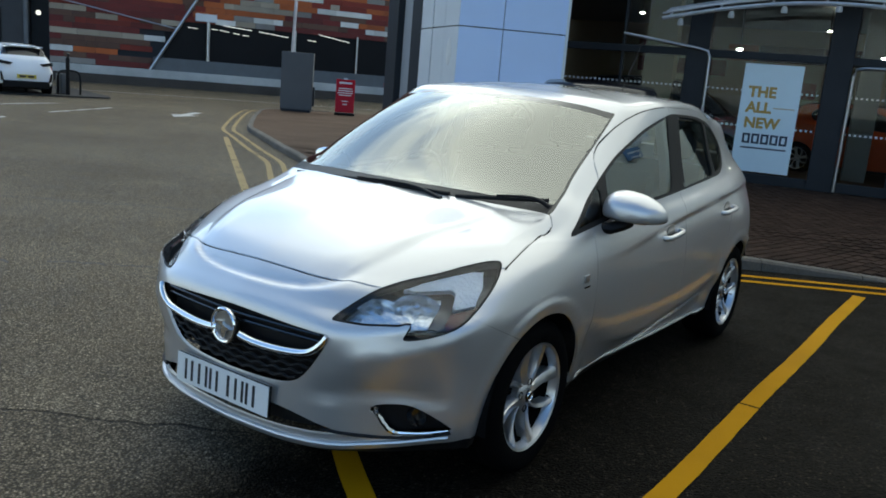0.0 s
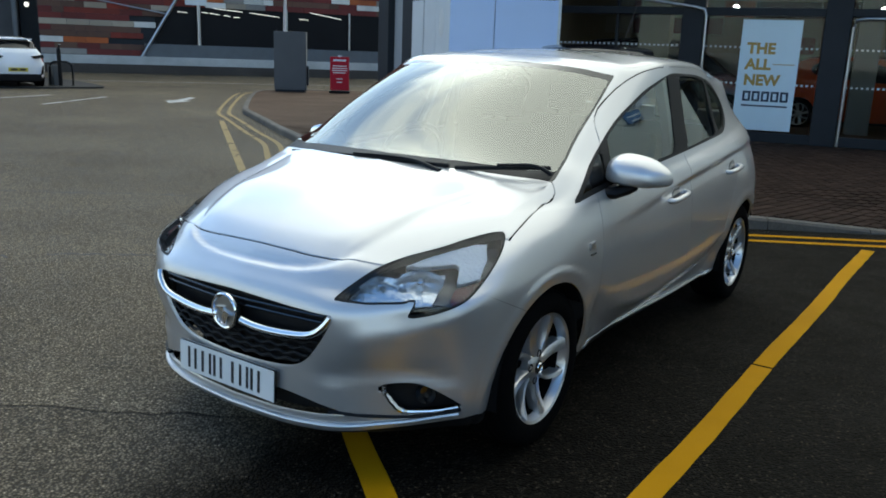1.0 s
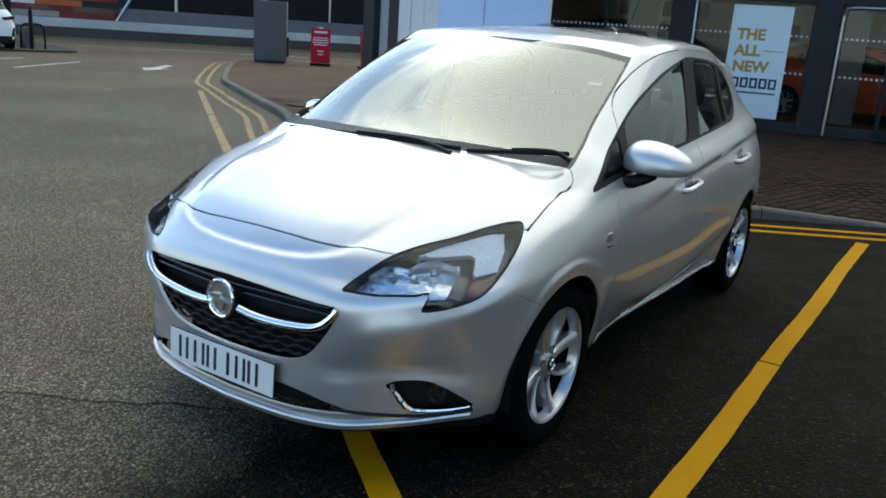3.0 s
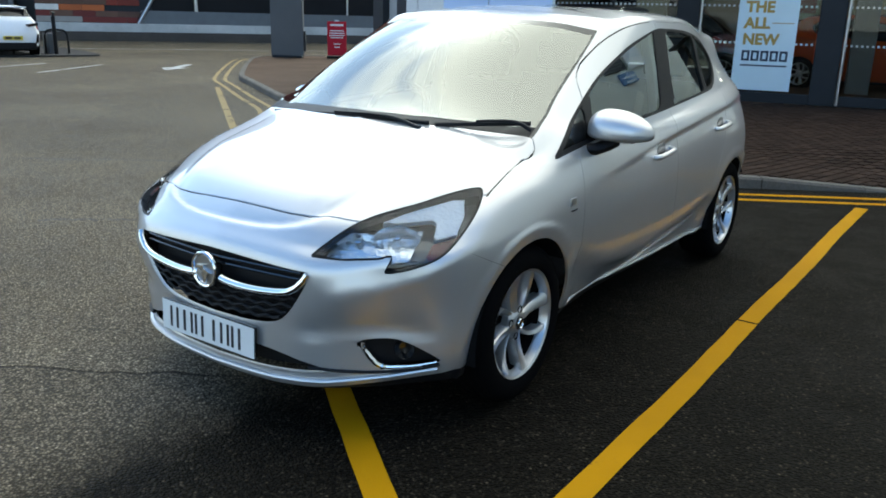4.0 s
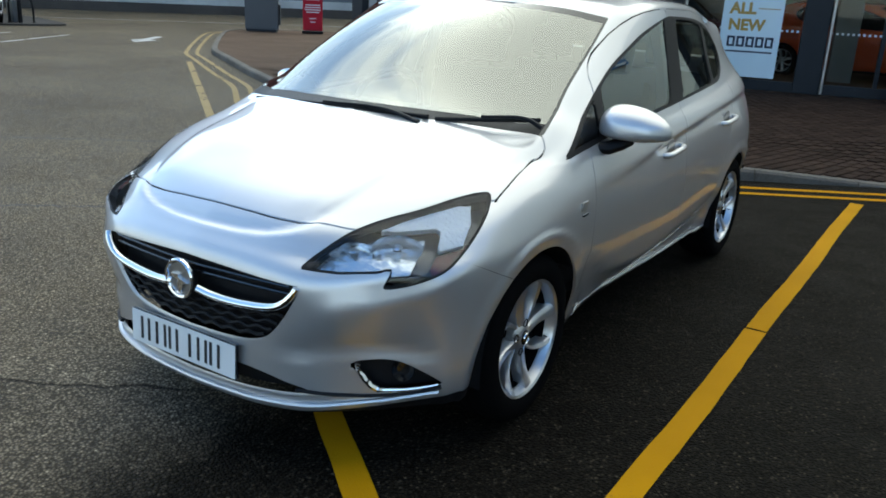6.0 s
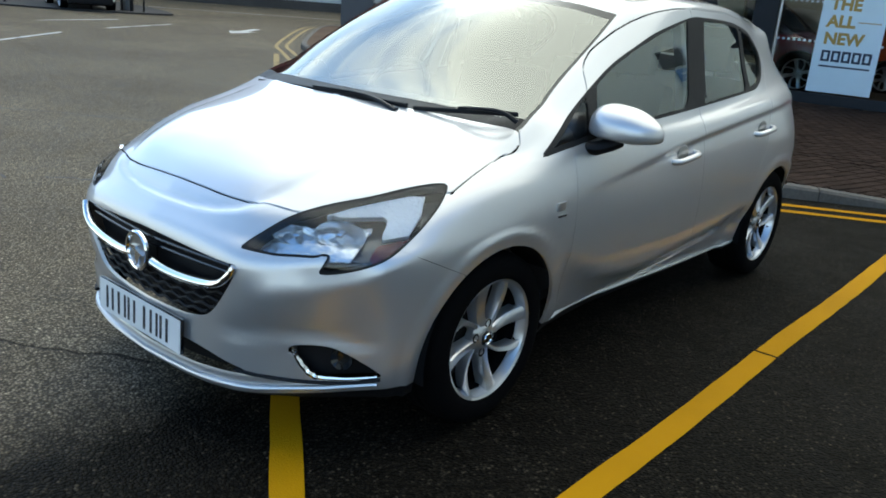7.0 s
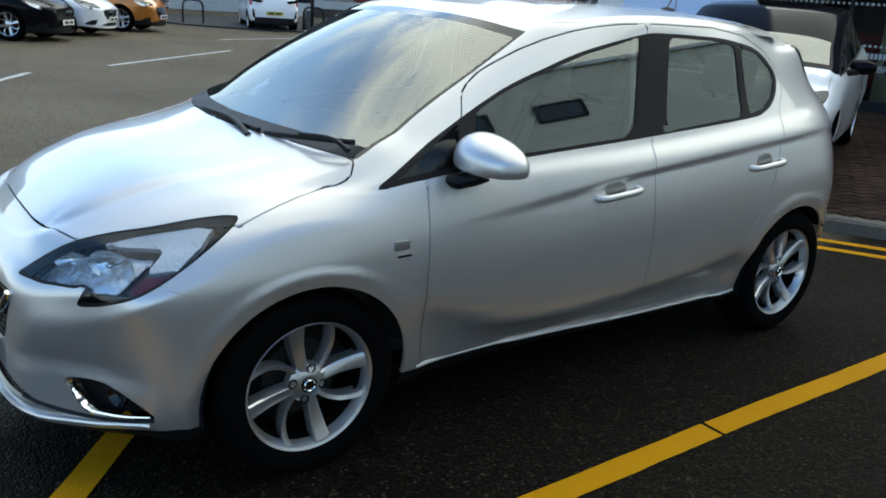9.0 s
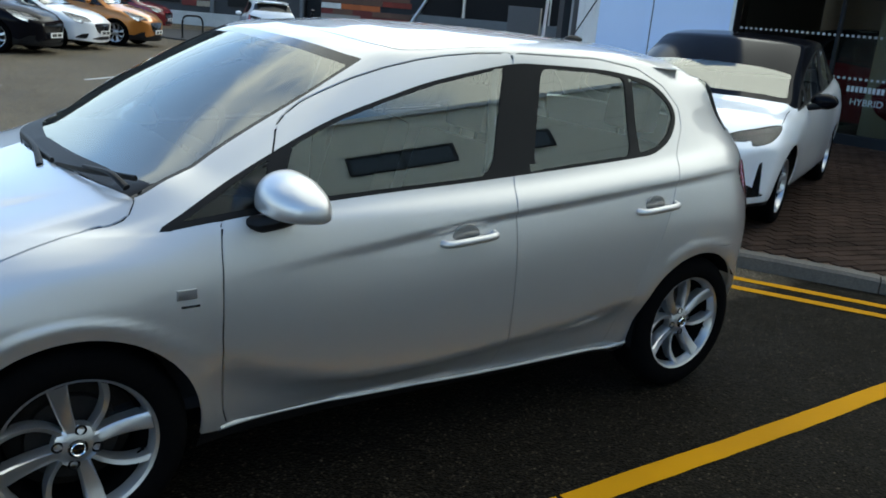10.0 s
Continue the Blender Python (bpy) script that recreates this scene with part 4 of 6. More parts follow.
# upper third of the glass
LINE_UPPER_THIRD_OF_THE_GLASS = [(0, .55, 1.312), (0.266, .56, 1.305), (0.418, .58, 1.295), (0.522, .61, 1.28), (0.598, .65, 1.262), (0.648, .69, 1.245), (0.682, .755, 1.228), (0.711, .95, 1.225), (0.698, 1.4, 1.28), (0.665, 2.1, 1.30), (0.622, 2.42, 1.305), (0.58, 2.68, 1.33), (0.475, 2.76, 1.34), (0, 2.81, 1.34)]
# roof edge
LINE_ROOF_EDGE = [(0, .80, 1.433), (0.266, .81, 1.427), (0.408, .83, 1.419), (0.503, .86, 1.408), (0.57, .90, 1.394), (0.616, .94, 1.384), (0.641, 1.0, 1.372), (0.655, 1.15, 1.38), (0.655, 1.5, 1.408), (0.622, 2.05, 1.405), (0.584, 2.36, 1.378), (0.546, 2.60, 1.360), (0.456, 2.67, 1.37), (0, 2.72, 1.385)]
# roof rail
LINE_ROOF_RAIL = [(0, .96, 1.465), (0.247, .97, 1.459), (0.38, .985, 1.453), (0.465, 1.0, 1.446), (0.522, 1.03, 1.44), (0.556, 1.07, 1.436), (0.575, 1.12, 1.434), (0.587, 1.26, 1.443), (0.589, 1.5, 1.458), (0.56, 2.0, 1.453), (0.522, 2.28, 1.435), (0.484, 2.5, 1.416), (0.399, 2.56, 1.42), (0, 2.61, 1.43)]
# roof middle
LINE_ROOF_MIDDLE = [(0, 1.15, 1.484), (0.133, 1.155, 1.482), (0.209, 1.17, 1.48), (0.257, 1.18, 1.477), (0.294, 1.2, 1.475), (0.314, 1.23, 1.473), (0.328, 1.27, 1.474), (0.337, 1.36, 1.478), (0.337, 1.55, 1.484), (0.318, 1.95, 1.48), (0.294, 2.18, 1.468), (0.266, 2.34, 1.46), (0.209, 2.4, 1.462), (0, 2.44, 1.466)]
# roof centre
LINE_ROOF_CENTRE = [(0, 1.3, 1.492), (0, 1.31, 1.492), (0, 1.32, 1.492), (0, 1.33, 1.492), (0, 1.34, 1.492), (0, 1.36, 1.492), (0, 1.4, 1.493), (0, 1.47, 1.494), (0, 1.6, 1.494), (0, 1.9, 1.489), (0, 2.1, 1.482), (0, 2.2, 1.477), (0, 2.25, 1.475), (0, 2.28, 1.474)]
BODY_LINES = [LINE_UNDERSIDE_EDGE, LINE_LIP_AND_SILL, LINE_BUMPER_MIDDLE_AND_LOWER_DOOR, LINE_WIDEST_LINE, LINE_UNDER_THE_LAMPS_DOOR_MIDDLE, LINE_NOSE_EDGE_OF_THE_BONNET_SHOULDER_CREASE, LINE_MIDDLE_OF_THE_BONNET_TOP_OF_THE_DOORS, LINE_FOOT_OF_THE_WINDSCREEN_WINDOW_SILL, LINE_LOWER_THIRD_OF_THE_GLASS, LINE_UPPER_THIRD_OF_THE_GLASS, LINE_ROOF_EDGE, LINE_ROOF_RAIL, LINE_ROOF_MIDDLE, LINE_ROOF_CENTRE]


def spline(points, count):
    """Natural cubic spline through rows of points at whole steps, count samples to a step."""
    p = np.array(points, float)
    n = len(p)
    a = np.zeros((n, n))
    a[0, 0] = a[-1, -1] = 1
    for i in range(1, n - 1):
        a[i, i - 1:i + 2] = (1, 4, 1)
    rhs = np.zeros_like(p)
    rhs[1:-1] = 6 * (p[2:] - 2 * p[1:-1] + p[:-2])
    m = np.linalg.solve(a, rhs.reshape(n, -1)).reshape(p.shape)
    t = np.linspace(0, n - 1, (n - 1) * count + 1)
    i = np.minimum(t.astype(int), n - 2)
    s = (t - i).reshape(-1, *([1] * (p.ndim - 1)))
    return m[i] * (1 - s) ** 3 / 6 + m[i + 1] * s ** 3 / 6 + (p[i] - m[i] / 6) * (1 - s) + (p[i + 1] - m[i + 1] / 6) * s, t


class Skin:
    """One half of a car's outside, which can be cut along outlines and taken apart into panels."""

    def __init__(self, lines, across=12, up=9):
        rings = np.array([spline(r, across)[0] for r in lines])
        grid, v = spline(rings, up)
        u = np.linspace(0, len(lines[0]) - 1, grid.shape[1])
        grid[:, 0, 0] = grid[:, -1, 0] = 0
        grid[:, :, 0] = np.maximum(grid[:, :, 0], 0)
        self.grid, self.u, self.v = grid, u, v

    def start(self):
        self.bm = bm = bmesh.new()
        self.lu, self.lv = bm.verts.layers.float.new("u"), bm.verts.layers.float.new("v")
        self.ln = bm.verts.layers.float_vector.new("n")
        rows = []
        for j, row in enumerate(self.grid):
            line = []
            for i, q in enumerate(row):
                w = bm.verts.new(q)
                w[self.lu], w[self.lv] = self.u[i], self.v[j]
                line.append(w)
            rows.append(line)
        for a, b in zip(rows, rows[1:]):
            for k in range(len(a) - 1):
                bm.faces.new((a[k], a[k + 1], b[k + 1], b[k]))
        bm.normal_update()
        for w in bm.verts:
            w[self.ln] = w.normal
            if w.co.x < 1e-4:
                w[self.ln] = Vector((0, w.normal.y, w.normal.z)).normalized()

    def values(self, f):
        vs = list(self.bm.verts)
        p = np.array([v.co for v in vs])
        uv = np.array([(v[self.lu], v[self.lv]) for v in vs])
        return vs, f(p, uv)

    def cut(self, f):
        bm = self.bm
        vs, d = self.values(f)
        val = dict(zip(vs, d))
        fresh = []
        for v in vs:
            if abs(val[v]) < 2e-5:
                fresh.append(v)
        for e in [e for e in bm.edges]:
            a, b = e.verts
            x, y = val[a], val[b]
            if x * y < 0 and abs(x) > 2e-5 and abs(y) > 2e-5:
                _, w = bmesh.utils.edge_split(e, a, x / (x - y))
                fresh.append(w)
        if fresh:
            bmesh.ops.connect_verts(bm, verts=fresh)

    def take(self, inside, keep=False):
        """The faces whose middle lies inside, as a bmesh of their own."""
        fs = list(self.bm.faces)
        if not fs:
            return bmesh.new()
        c = np.array([f.calc_center_median() for f in fs])
        uv = np.array([(sum(v[self.lu] for v in f.verts) / len(f.verts), sum(v[self.lv] for v in f.verts) / len(f.verts)) for f in fs])
        hit = inside(c, uv)
        out = bmesh.new()
        ln, lu, lv = out.verts.layers.float_vector.new("n"), out.verts.layers.float.new("u"), out.verts.layers.float.new("v")
        made, gone = {}, []
        for f, h in zip(fs, hit):
            if not h:
                continue
            row = []
            for v in f.verts:
                if v not in made:
                    w = made[v] = out.verts.new(v.co)
                    w[ln], w[lu], w[lv] = v[self.ln], v[self.lu], v[self.lv]
                row.append(made[v])
            out.faces.new(row)
            gone.append(f)
        if not keep:
            bmesh.ops.delete(self.bm, geom=gone, context="FACES")
        return out


def shift(bm, d):
    """Move a skin along its own normals."""
    ln = bm.verts.layers.float_vector["n"]
    for v in bm.verts:
        v.co += v[ln] * d
        if abs(v.co.x) < abs(d) * 1.5:
            v.co.x = 0 if abs(v[ln].x) < 0.05 else v.co.x
    return bm


def calm(bm, screen_like=False):
    """Even out the normals of a pane: a windscreen bows both ways, a side pane leans in and is nearly flat."""
    ln = bm.verts.layers.float_vector["n"]
    vs = list(bm.verts)
    p, n = np.array([v.co for v in vs]), np.array([v[ln] for v in vs])
    x, y, z, one = p[:, 0], p[:, 1], p[:, 2], np.ones(len(vs))
    if screen_like:
        even, odd = np.stack([one, z, x * x, z * z, x * x * z], 1), np.stack([x, x * z, x ** 3], 1)
        sides = (odd, even, even)
        fit = np.stack([b @ np.linalg.lstsq(b, n[:, k], rcond=None)[0] for k, b in enumerate(sides)], 1)
    else:
        lean = radians(19.5) + (z - 1.15) * 0.15
        fit = np.stack([np.cos(lean), 0.02 + 0.03 * (y - 1.3), np.sin(lean)], 1)
    for v, q in zip(vs, fit):
        v[ln] = Vector(q).normalized()
    return bm


def rim(bm, depth):
    """Turn a skin's open edge inwards, so that a panel shows its thickness."""
    ln = bm.verts.layers.float_vector["n"]
    edges = [e for e in bm.edges if e.is_boundary and not all(abs(v.co.x) < 1e-4 for v in e.verts)]
    twin = {}
    for e in edges:
        for v in e.verts:
            if v not in twin:
                w = bm.verts.new(v.co - v[ln] * depth)
                w[ln] = v[ln]
                twin[v] = w
    for e in edges:
        a, b = e.verts
        f = e.link_faces[0]
        order = list(f.verts)
        i = order.index(a)
        if order[(i + 1) % len(order)] is b:
            bm.faces.new((b, a, twin[a], twin[b]))
        else:
            bm.faces.new((a, b, twin[b], twin[a]))
    return bm


def panel_mesh(name, bm, mat, flip=False, both=False):
    """A mesh from a skin with the smooth normals of the whole body; flip for the other side, both to join the halves."""
    ln = bm.verts.layers.float_vector["n"]
    vs = list(bm.verts)
    idx = {v: i for i, v in enumerate(vs)}
    co = [v.co.copy() for v in vs]
    nn = [Vector(v[ln]).normalized() for v in vs]
    faces = [[idx[v] for v in f.verts] for f in bm.faces]
    mx = lambda q: Vector((-q.x, q.y, q.z))
    if both:
        k, mate = len(co), {}
        for i in range(k):
            if abs(co[i].x) < 1e-4:
                mate[i] = i
            else:
                mate[i] = len(co)
                co.append(mx(co[i]))
                nn.append(mx(nn[i]))
        faces += [[mate[i] for i in f[::-1]] for f in faces]
    elif flip:
        co, nn, faces = [mx(c) for c in co], [mx(n) for n in nn], [f[::-1] for f in faces]
    me = bpy.data.meshes.new(name)
    me.from_pydata(co, [], faces)
    me.materials.append(mat)
    for p in me.polygons:
        p.use_smooth = True
    me.normals_split_custom_set_from_vertices(nn)
    return me


def panel(name, bm, mat, parent, label="", flip=False, both=False):
    ob = new(name, panel_mesh(name, bm, mat, flip, both))
    ob.parent = parent
    return tagged(ob, label)


car = thing("hatchback_car", pose(0, 0, 0), "silver five-door hatchback parked across a yellow bay line", "car")
GAPW = 0.0028
skin = Skin(BODY_LINES)
g = skin.grid
# shoulder crease, sharp above and fading down, and the scallop over the sill
yy, zz, xx = g[:, :, 1], g[:, :, 2], g[:, :, 0]
side = (np.clip((skin.u - 6.6) / 0.8, 0, 1) * np.clip((11.2 - skin.u) / 0.8, 0, 1))[None, :]
crease = np.interp(yy, (0.45, 0.8, 1.17, 1.46, 2.1, 2.65), (0.775, 0.815, 0.862, 0.892, 0.943, 0.988))
d = crease - zz
inset = np.where(d > 0, np.clip(d / 0.014, 0, 1) * np.clip(1 - (d - 0.014) / 0.17, 0, 1) ** 1.6, 0) * 0.013
g[:, :, 0] -= inset * side * np.clip((yy - 0.5) / 0.8, 0, 1) * (zz > 0.5)
scallop = np.interp(yy, (0.40, 0.50, 0.63, 0.78, 0.935, 1.18, 1.46, 1.78, 2.04), (0.535, 0.472, 0.411, 0.372, 0.358, 0.368, 0.389, 0.412, 0.46))
d = scallop - zz
tuck = 0.3 * np.clip(d / 0.012, 0, 1) + 0.7 * np.clip(d / 0.09, 0, 1)
g[:, :, 0] -= tuck * 0.056 * side * np.clip((2.25 - yy) / 0.2, 0, 1) * np.clip((yy - 0.30) / 0.12, 0, 1)
# outward direction of the skin everywhere
nrm = np.cross(np.gradient(g, axis=1), np.gradient(g, axis=0))
nrm /= np.linalg.norm(nrm, axis=2)[..., None] + 1e-9
nrm *= np.sign((nrm * (g - np.array((0, 1.2, 0.6)))).sum(2))[..., None]
nose = (yy < -0.3) & (zz < 0.86)
push = np.zeros_like(xx)
# flared lips round the wheel openings
for ay in (0.0, 2.511):
    rr = np.hypot(yy - ay, zz - 0.30)
    push += (0.013 * np.clip((rr - 0.34) / 0.052, 0, 1) - 0.004 * (rr < 0.40)) * np.clip(1 - (rr - 0.392) / 0.009, 0, 1) * np.clip((0.74 - zz) / 0.06, 0, 1) * (xx > 0.7)
# brow across the nose below the bonnet edge: the sheet steps back above it
brow = np.interp(xx, (0, 0.16, 0.25, 0.32, 0.38, 0.42), (0.720, 0.722, 0.730, 0.744, 0.766, 0.80))
d = zz - brow
push -= 0.013 * np.clip(d / 0.012 + 0.5, 0, 1) * np.clip(1 - (d - 0.008) / 0.07, 0, 1) * np.clip((0.44 - xx) / 0.1, 0, 1) * nose
# bumper crease that runs from the grille's corner up under the lamp
crest = np.interp(xx, (0.50, 0.65, 0.75, 0.80, 0.83), (0.536, 0.567, 0.610, 0.652, 0.69))
d = zz - crest
push += 0.015 * np.where(d > 0, np.clip(1 - d / 0.06, 0, 1) ** 1.3, np.clip(1 + d / 0.15, 0, 1)) * np.clip((xx - 0.47) / 0.08, 0, 1) * np.clip((0.84 - xx) / 0.06, 0, 1) * nose
# shelf over the fog lamps
shelf = np.interp(xx, (0.36, 0.50, 0.643, 0.72, 0.80), (0.380, 0.396, 0.405, 0.392, 0.375))
d = zz - shelf
push -= 0.013 * np.clip(d / 0.012 + 0.5, 0, 1) * np.clip(1 - (d - 0.006) / 0.08, 0, 1) ** 1.3 * np.clip((xx - 0.34) / 0.1, 0, 1) * np.clip((0.80 - xx) / 0.1, 0, 1) * nose
# soft rib along each side of the bonnet
rib = np.interp(yy, (-0.66, -0.553, -0.427, -0.289, -0.144, 0.06), (0.362, 0.409, 0.442, 0.473, 0.510, 0.56))
d = xx - rib
push -= 0.008 * np.clip(d / 0.03 + 0.5, 0, 1) * np.clip(1 - (d - 0.015) / 0.15, 0, 1) * np.clip((0.05 - yy) / 0.15, 0, 1) * np.clip((zz - 0.76) / 0.04, 0, 1) * (skin.u[None, :] < 6)
g += nrm * push[..., None]
# the nose's corners draw in
corner = 0.034 * np.exp(-((xx - 0.62) / 0.15) ** 2) * np.clip((-0.25 - yy) / 0.2, 0, 1) * np.clip((0.86 - zz) / 0.2, 0, 1)
g[:, :, 0] -= 0.6 * corner
g[:, :, 1] += 0.8 * corner
# the bonnet swells towards the windscreen and ends in a raised edge
g[:, :, 2] += 0.026 * np.clip((skin.v[:, None] - 5.1) / 0.8, 0, 1) * np.clip((7.45 + 0.35 * np.clip((skin.u[None, :] - 3.4) / 1.4, 0, 1) - skin.v[:, None]) / 0.4, 0, 1) * np.clip((7.3 - skin.u[None, :]) / 2.4, 0, 1)
# the middle of the nose is blunt
g[:, :, 1] += 0.022 * np.clip((-0.5 - yy) / 0.15, 0, 1) * np.clip((0.64 - xx) / 0.3, 0, 1) * np.clip((0.82 - zz) / 0.1, 0, 1)
# the tail draws in
g[:, :, 0] *= 1 - 0.24 * np.clip((yy - 2.68) / 0.44, 0, 1.1) ** 2
skin.start()

ARCH = 0.343
is_side = lambda uv: uv[:, 0] > 4.99


def yz(poly, soft=True):
    f = outline_distance(smooth_line(poly, 5, True) if soft else poly)
    return lambda p, uv: np.where(is_side(uv), f(p[:, 1:3]), 1.0)


def arch(p, uv):
    d = np.minimum(np.hypot(p[:, 1] - 0.0, p[:, 2] - 0.30), np.hypot(p[:, 1] - 2.511, p[:, 2] - 0.30)) - ARCH
    return np.where((p[:, 0] > 0.55) & (p[:, 2] < 0.8), d, 1.0)


BELT = [(.231, .905), (.39, .925), (.78, .966), (1.38, 1.002), (2.10, 1.05), (2.24, 1.072), (2.34, 1.12), (2.405, 1.20), (2.385, 1.265), (2.28, 1.335), (2.1, 1.368), (1.937, 1.382), (1.646, 1.39), (1.487, 1.384), (1.17, 1.323), (.964, 1.261), (.789, 1.20), (.635, 1.13), (.43, 1.025), (.29, .945)]
dlo = yz(BELT)
pane_quarter = yz([(.30, .93), (.40, .945), (.515, .958), (.56, 1.06), (.555, 1.08), (.43, 1.008)], False)
pane_front = yz([(.575, .968), (.8, .982), (1.36, 1.014), (1.375, 1.03), (1.465, 1.36), (1.455, 1.37), (1.17, 1.31), (.964, 1.249), (.789, 1.188), (.65, 1.125), (.635, 1.10)], False)
pane_rear = yz([(1.56, 1.024), (2.07, 1.06), (2.085, 1.07), (2.10, 1.34), (2.09, 1.352), (1.937, 1.37), (1.66, 1.378), (1.645, 1.37)], False)
pane_tail = yz([(2.135, 1.068), (2.25, 1.09), (2.33, 1.135), (2.385, 1.205), (2.37, 1.255), (2.28, 1.318), (2.145, 1.345)], False)
door_front = yz([(.43, .262), (.405, .34), (.388, .6), (.392, .85), (.398, .928), (.52, .945), (.60, 1.15), (.607, 1.175), (.644, 1.209), (.696, 1.243), (.753, 1.27), (.869, 1.318), (.99, 1.356), (1.118, 1.386), (1.22, 1.403), (1.35, 1.417), (1.50, 1.424), (1.512, 1.40), (1.50, 1.2), (1.455, .95), (1.452, .9), (1.465, .41), (1.46, .262)], False)
door_rear = yz([(1.46, .262), (1.465, .41), (1.452, .9), (1.455, .95), (1.50, 1.2), (1.512, 1.40), (1.514, 1.425), (1.95, 1.42), (2.2, 1.39), (2.36, 1.325), (2.44, 1.24), (2.43, 1.16), (2.36, 1.07), (2.29, .9), (2.235, .74), (2.14, .56), (2.09, .40), (2.06, .262)], False)

bonnet_line = outline_distance([(-0.048, -.655), (0, -.655)] + [tuple(q) for q in smooth_line([(0.133, -.652), (0.266, -.645), (0.38, -.622), (0.475, -.590), (0.532, -.560)], 4)] + [tuple(q) for q in smooth_line([(0.546, -.548), (0.608, -.45), (0.665, -.345), (0.727, -.262), (0.768, -.20)], 4)] + [tuple(q) for q in smooth_line([(0.763, -.12), (0.75, 0), (0.743, .07), (0.75, .11), (0.748, .16), (0.722, .185)], 4)] + [tuple(q) for q in smooth_line([(0.655, .158), (0.551, .117), (0.427, .076), (0.266, .036), (0, .006)], 4)] + [(-0.048, .006)])
bonnet = lambda p, uv: np.where((p[:, 2] > 0.72) & (uv[:, 1] > 4.4) & (uv[:, 1] < 7.6) & (uv[:, 0] < 6.9), bonnet_line(p[:, :2]), 1.0)
lamp_line = outline_distance([(-0.305, .660), (-0.143, .655), (0.007, .663), (0.055, .672), (0.059, .664), (0.027, .622), (0.042, .618)] + [tuple(q) for q in smooth_line([(0.127, .628), (0.227, .648), (0.307, .672), (0.377, .705), (0.457, .755), (0.522, .805), (0.555, .842)], 4)] + [tuple(q) for q in smooth_line([(0.542, .852), (0.477, .850), (0.357, .835), (0.22, .812), (0.057, .788), (-0.063, .764), (-0.143, .738), (-0.243, .692)], 4)])
lamp = lambda p, uv: np.where((p[:, 0] > 0.35) & (p[:, 1] < 0.0) & (p[:, 2] > 0.58) & (uv[:, 1] < 6.2), lamp_line(np.stack([p[:, 0] + p[:, 1], p[:, 2]], 1)), 1.0)
GW = 0.87
front = lambda f, w=1.0: (lambda p, uv: np.where((p[:, 1] < -0.42) & (uv[:, 0] < 5.2), f(p[:, [0, 2]] / np.array((w, 1.0))), 1.0))
grille = front(outline_distance([(-0.048, .628)] + [tuple(q) for q in smooth_line([(0, .628), (0.19, .622), (0.38, .616), (0.508, .615)], 4)] + [tuple(q) for q in smooth_line([(0.511, .600), (0.475, .54), (0.418, .47), (0.361, .425), (0.285, .402), (0.162, .392), (0, .390)], 4)] + [(-0.048, .39)]), GW)
intake = front(outline_distance([(-0.048, .318)] + [tuple(q) for q in smooth_line([(0, .318), (0.19, .318), (0.285, .312), (0.38, .296), (0.494, .272)], 4)] + [tuple(q) for q in smooth_line([(0.475, .262), (0.342, .248), (0.19, .238), (0, .235)], 4)] + [(-0.048, .235)]))
fog = front(outline_distance([tuple(q) for q in smooth_line([(0.562, .372), (0.613, .386), (0.665, .382), (0.717, .350), (0.771, .290), (0.684, .274), (0.616, .272), (0.58, .318)], 4, True)]))
seam_line = lambda p, uv: np.where((p[:, 1] < 0.1) & (uv[:, 0] > 3.5), (p[:, 1] + 0.43) - (0.693 - p[:, 2]) * 2.16, np.where(p[:, 1] < 0.1, -1.0, 1.0))
screen = lambda p, uv: np.maximum(np.maximum(uv[:, 0] - 4.97, 7.03 - uv[:, 1]), uv[:, 1] - 9.93) * 0.1
screen_clear = lambda p, uv: np.maximum(np.maximum(uv[:, 0] - 4.78, 7.28 - uv[:, 1]), uv[:, 1] - 9.72) * 0.1
rear_screen = lambda p, uv: np.maximum(np.maximum(10.98 - uv[:, 0], 7.1 - uv[:, 1]), uv[:, 1] - 9.6) * 0.1
tail = outline_distance([tuple(q) for q in smooth_line([(2.80, 1.01), (2.90, 1.0), (3.0, .90), (3.02, .79), (2.95, .77), (2.88, .83), (2.80, .93)], 4, True)])
tail_lamp = lambda p, uv: np.where((uv[:, 0] > 10.4) & (p[:, 0] > 0.45), tail(p[:, 1:3]), 1.0)
rear_bumper = lambda p, uv: np.where(p[:, 1] > 2.5, np.maximum(0.66 - (p[:, 1] - 2.7) * 0.05 - p[:, 2], 0) * -1 + np.maximum(p[:, 2] - 0.66 + (p[:, 1] - 2.7) * 0.05, 0), 1.0)
tailgate = lambda p, uv: np.maximum(11.15 - uv[:, 0], np.maximum(3.2 - uv[:, 1], uv[:, 1] - 10.2)) * 0.1
roof_line = lambda p, uv: np.where((uv[:, 1] > 9.5) & (uv[:, 0] < 9.9), (10.55 - uv[:, 1]) * 0.08, 1.0)

for f in (arch, dlo, pane_quarter, pane_front, pane_rear, pane_tail, grille, intake, fog, screen, screen_clear, rear_screen, tail_lamp):
    skin.cut(f)
lamp_in = lambda p, uv: lamp(p, uv) + 0.007
strip_line = outline_distance([(.03, .767), (.14, .789), (.26, .808), (.40, .828), (.452, .826), (.44, .79), (.39, .735), (.27, .722), (.30, .768), (.28, .776), (.12, .769)])
bowl_line = outline_distance([(-.29, .664), (0, .662), (.13, .668), (.20, .732), (.225, .764), (.10, .764), (.02, .760), (-.06, .747), (-.15, .724), (-.25, .690)])
red_corner_line = outline_distance([(.262, .712), (.385, .726), (.462, .752), (.40, .694), (.33, .668), (.25, .652), (.235, .68)])
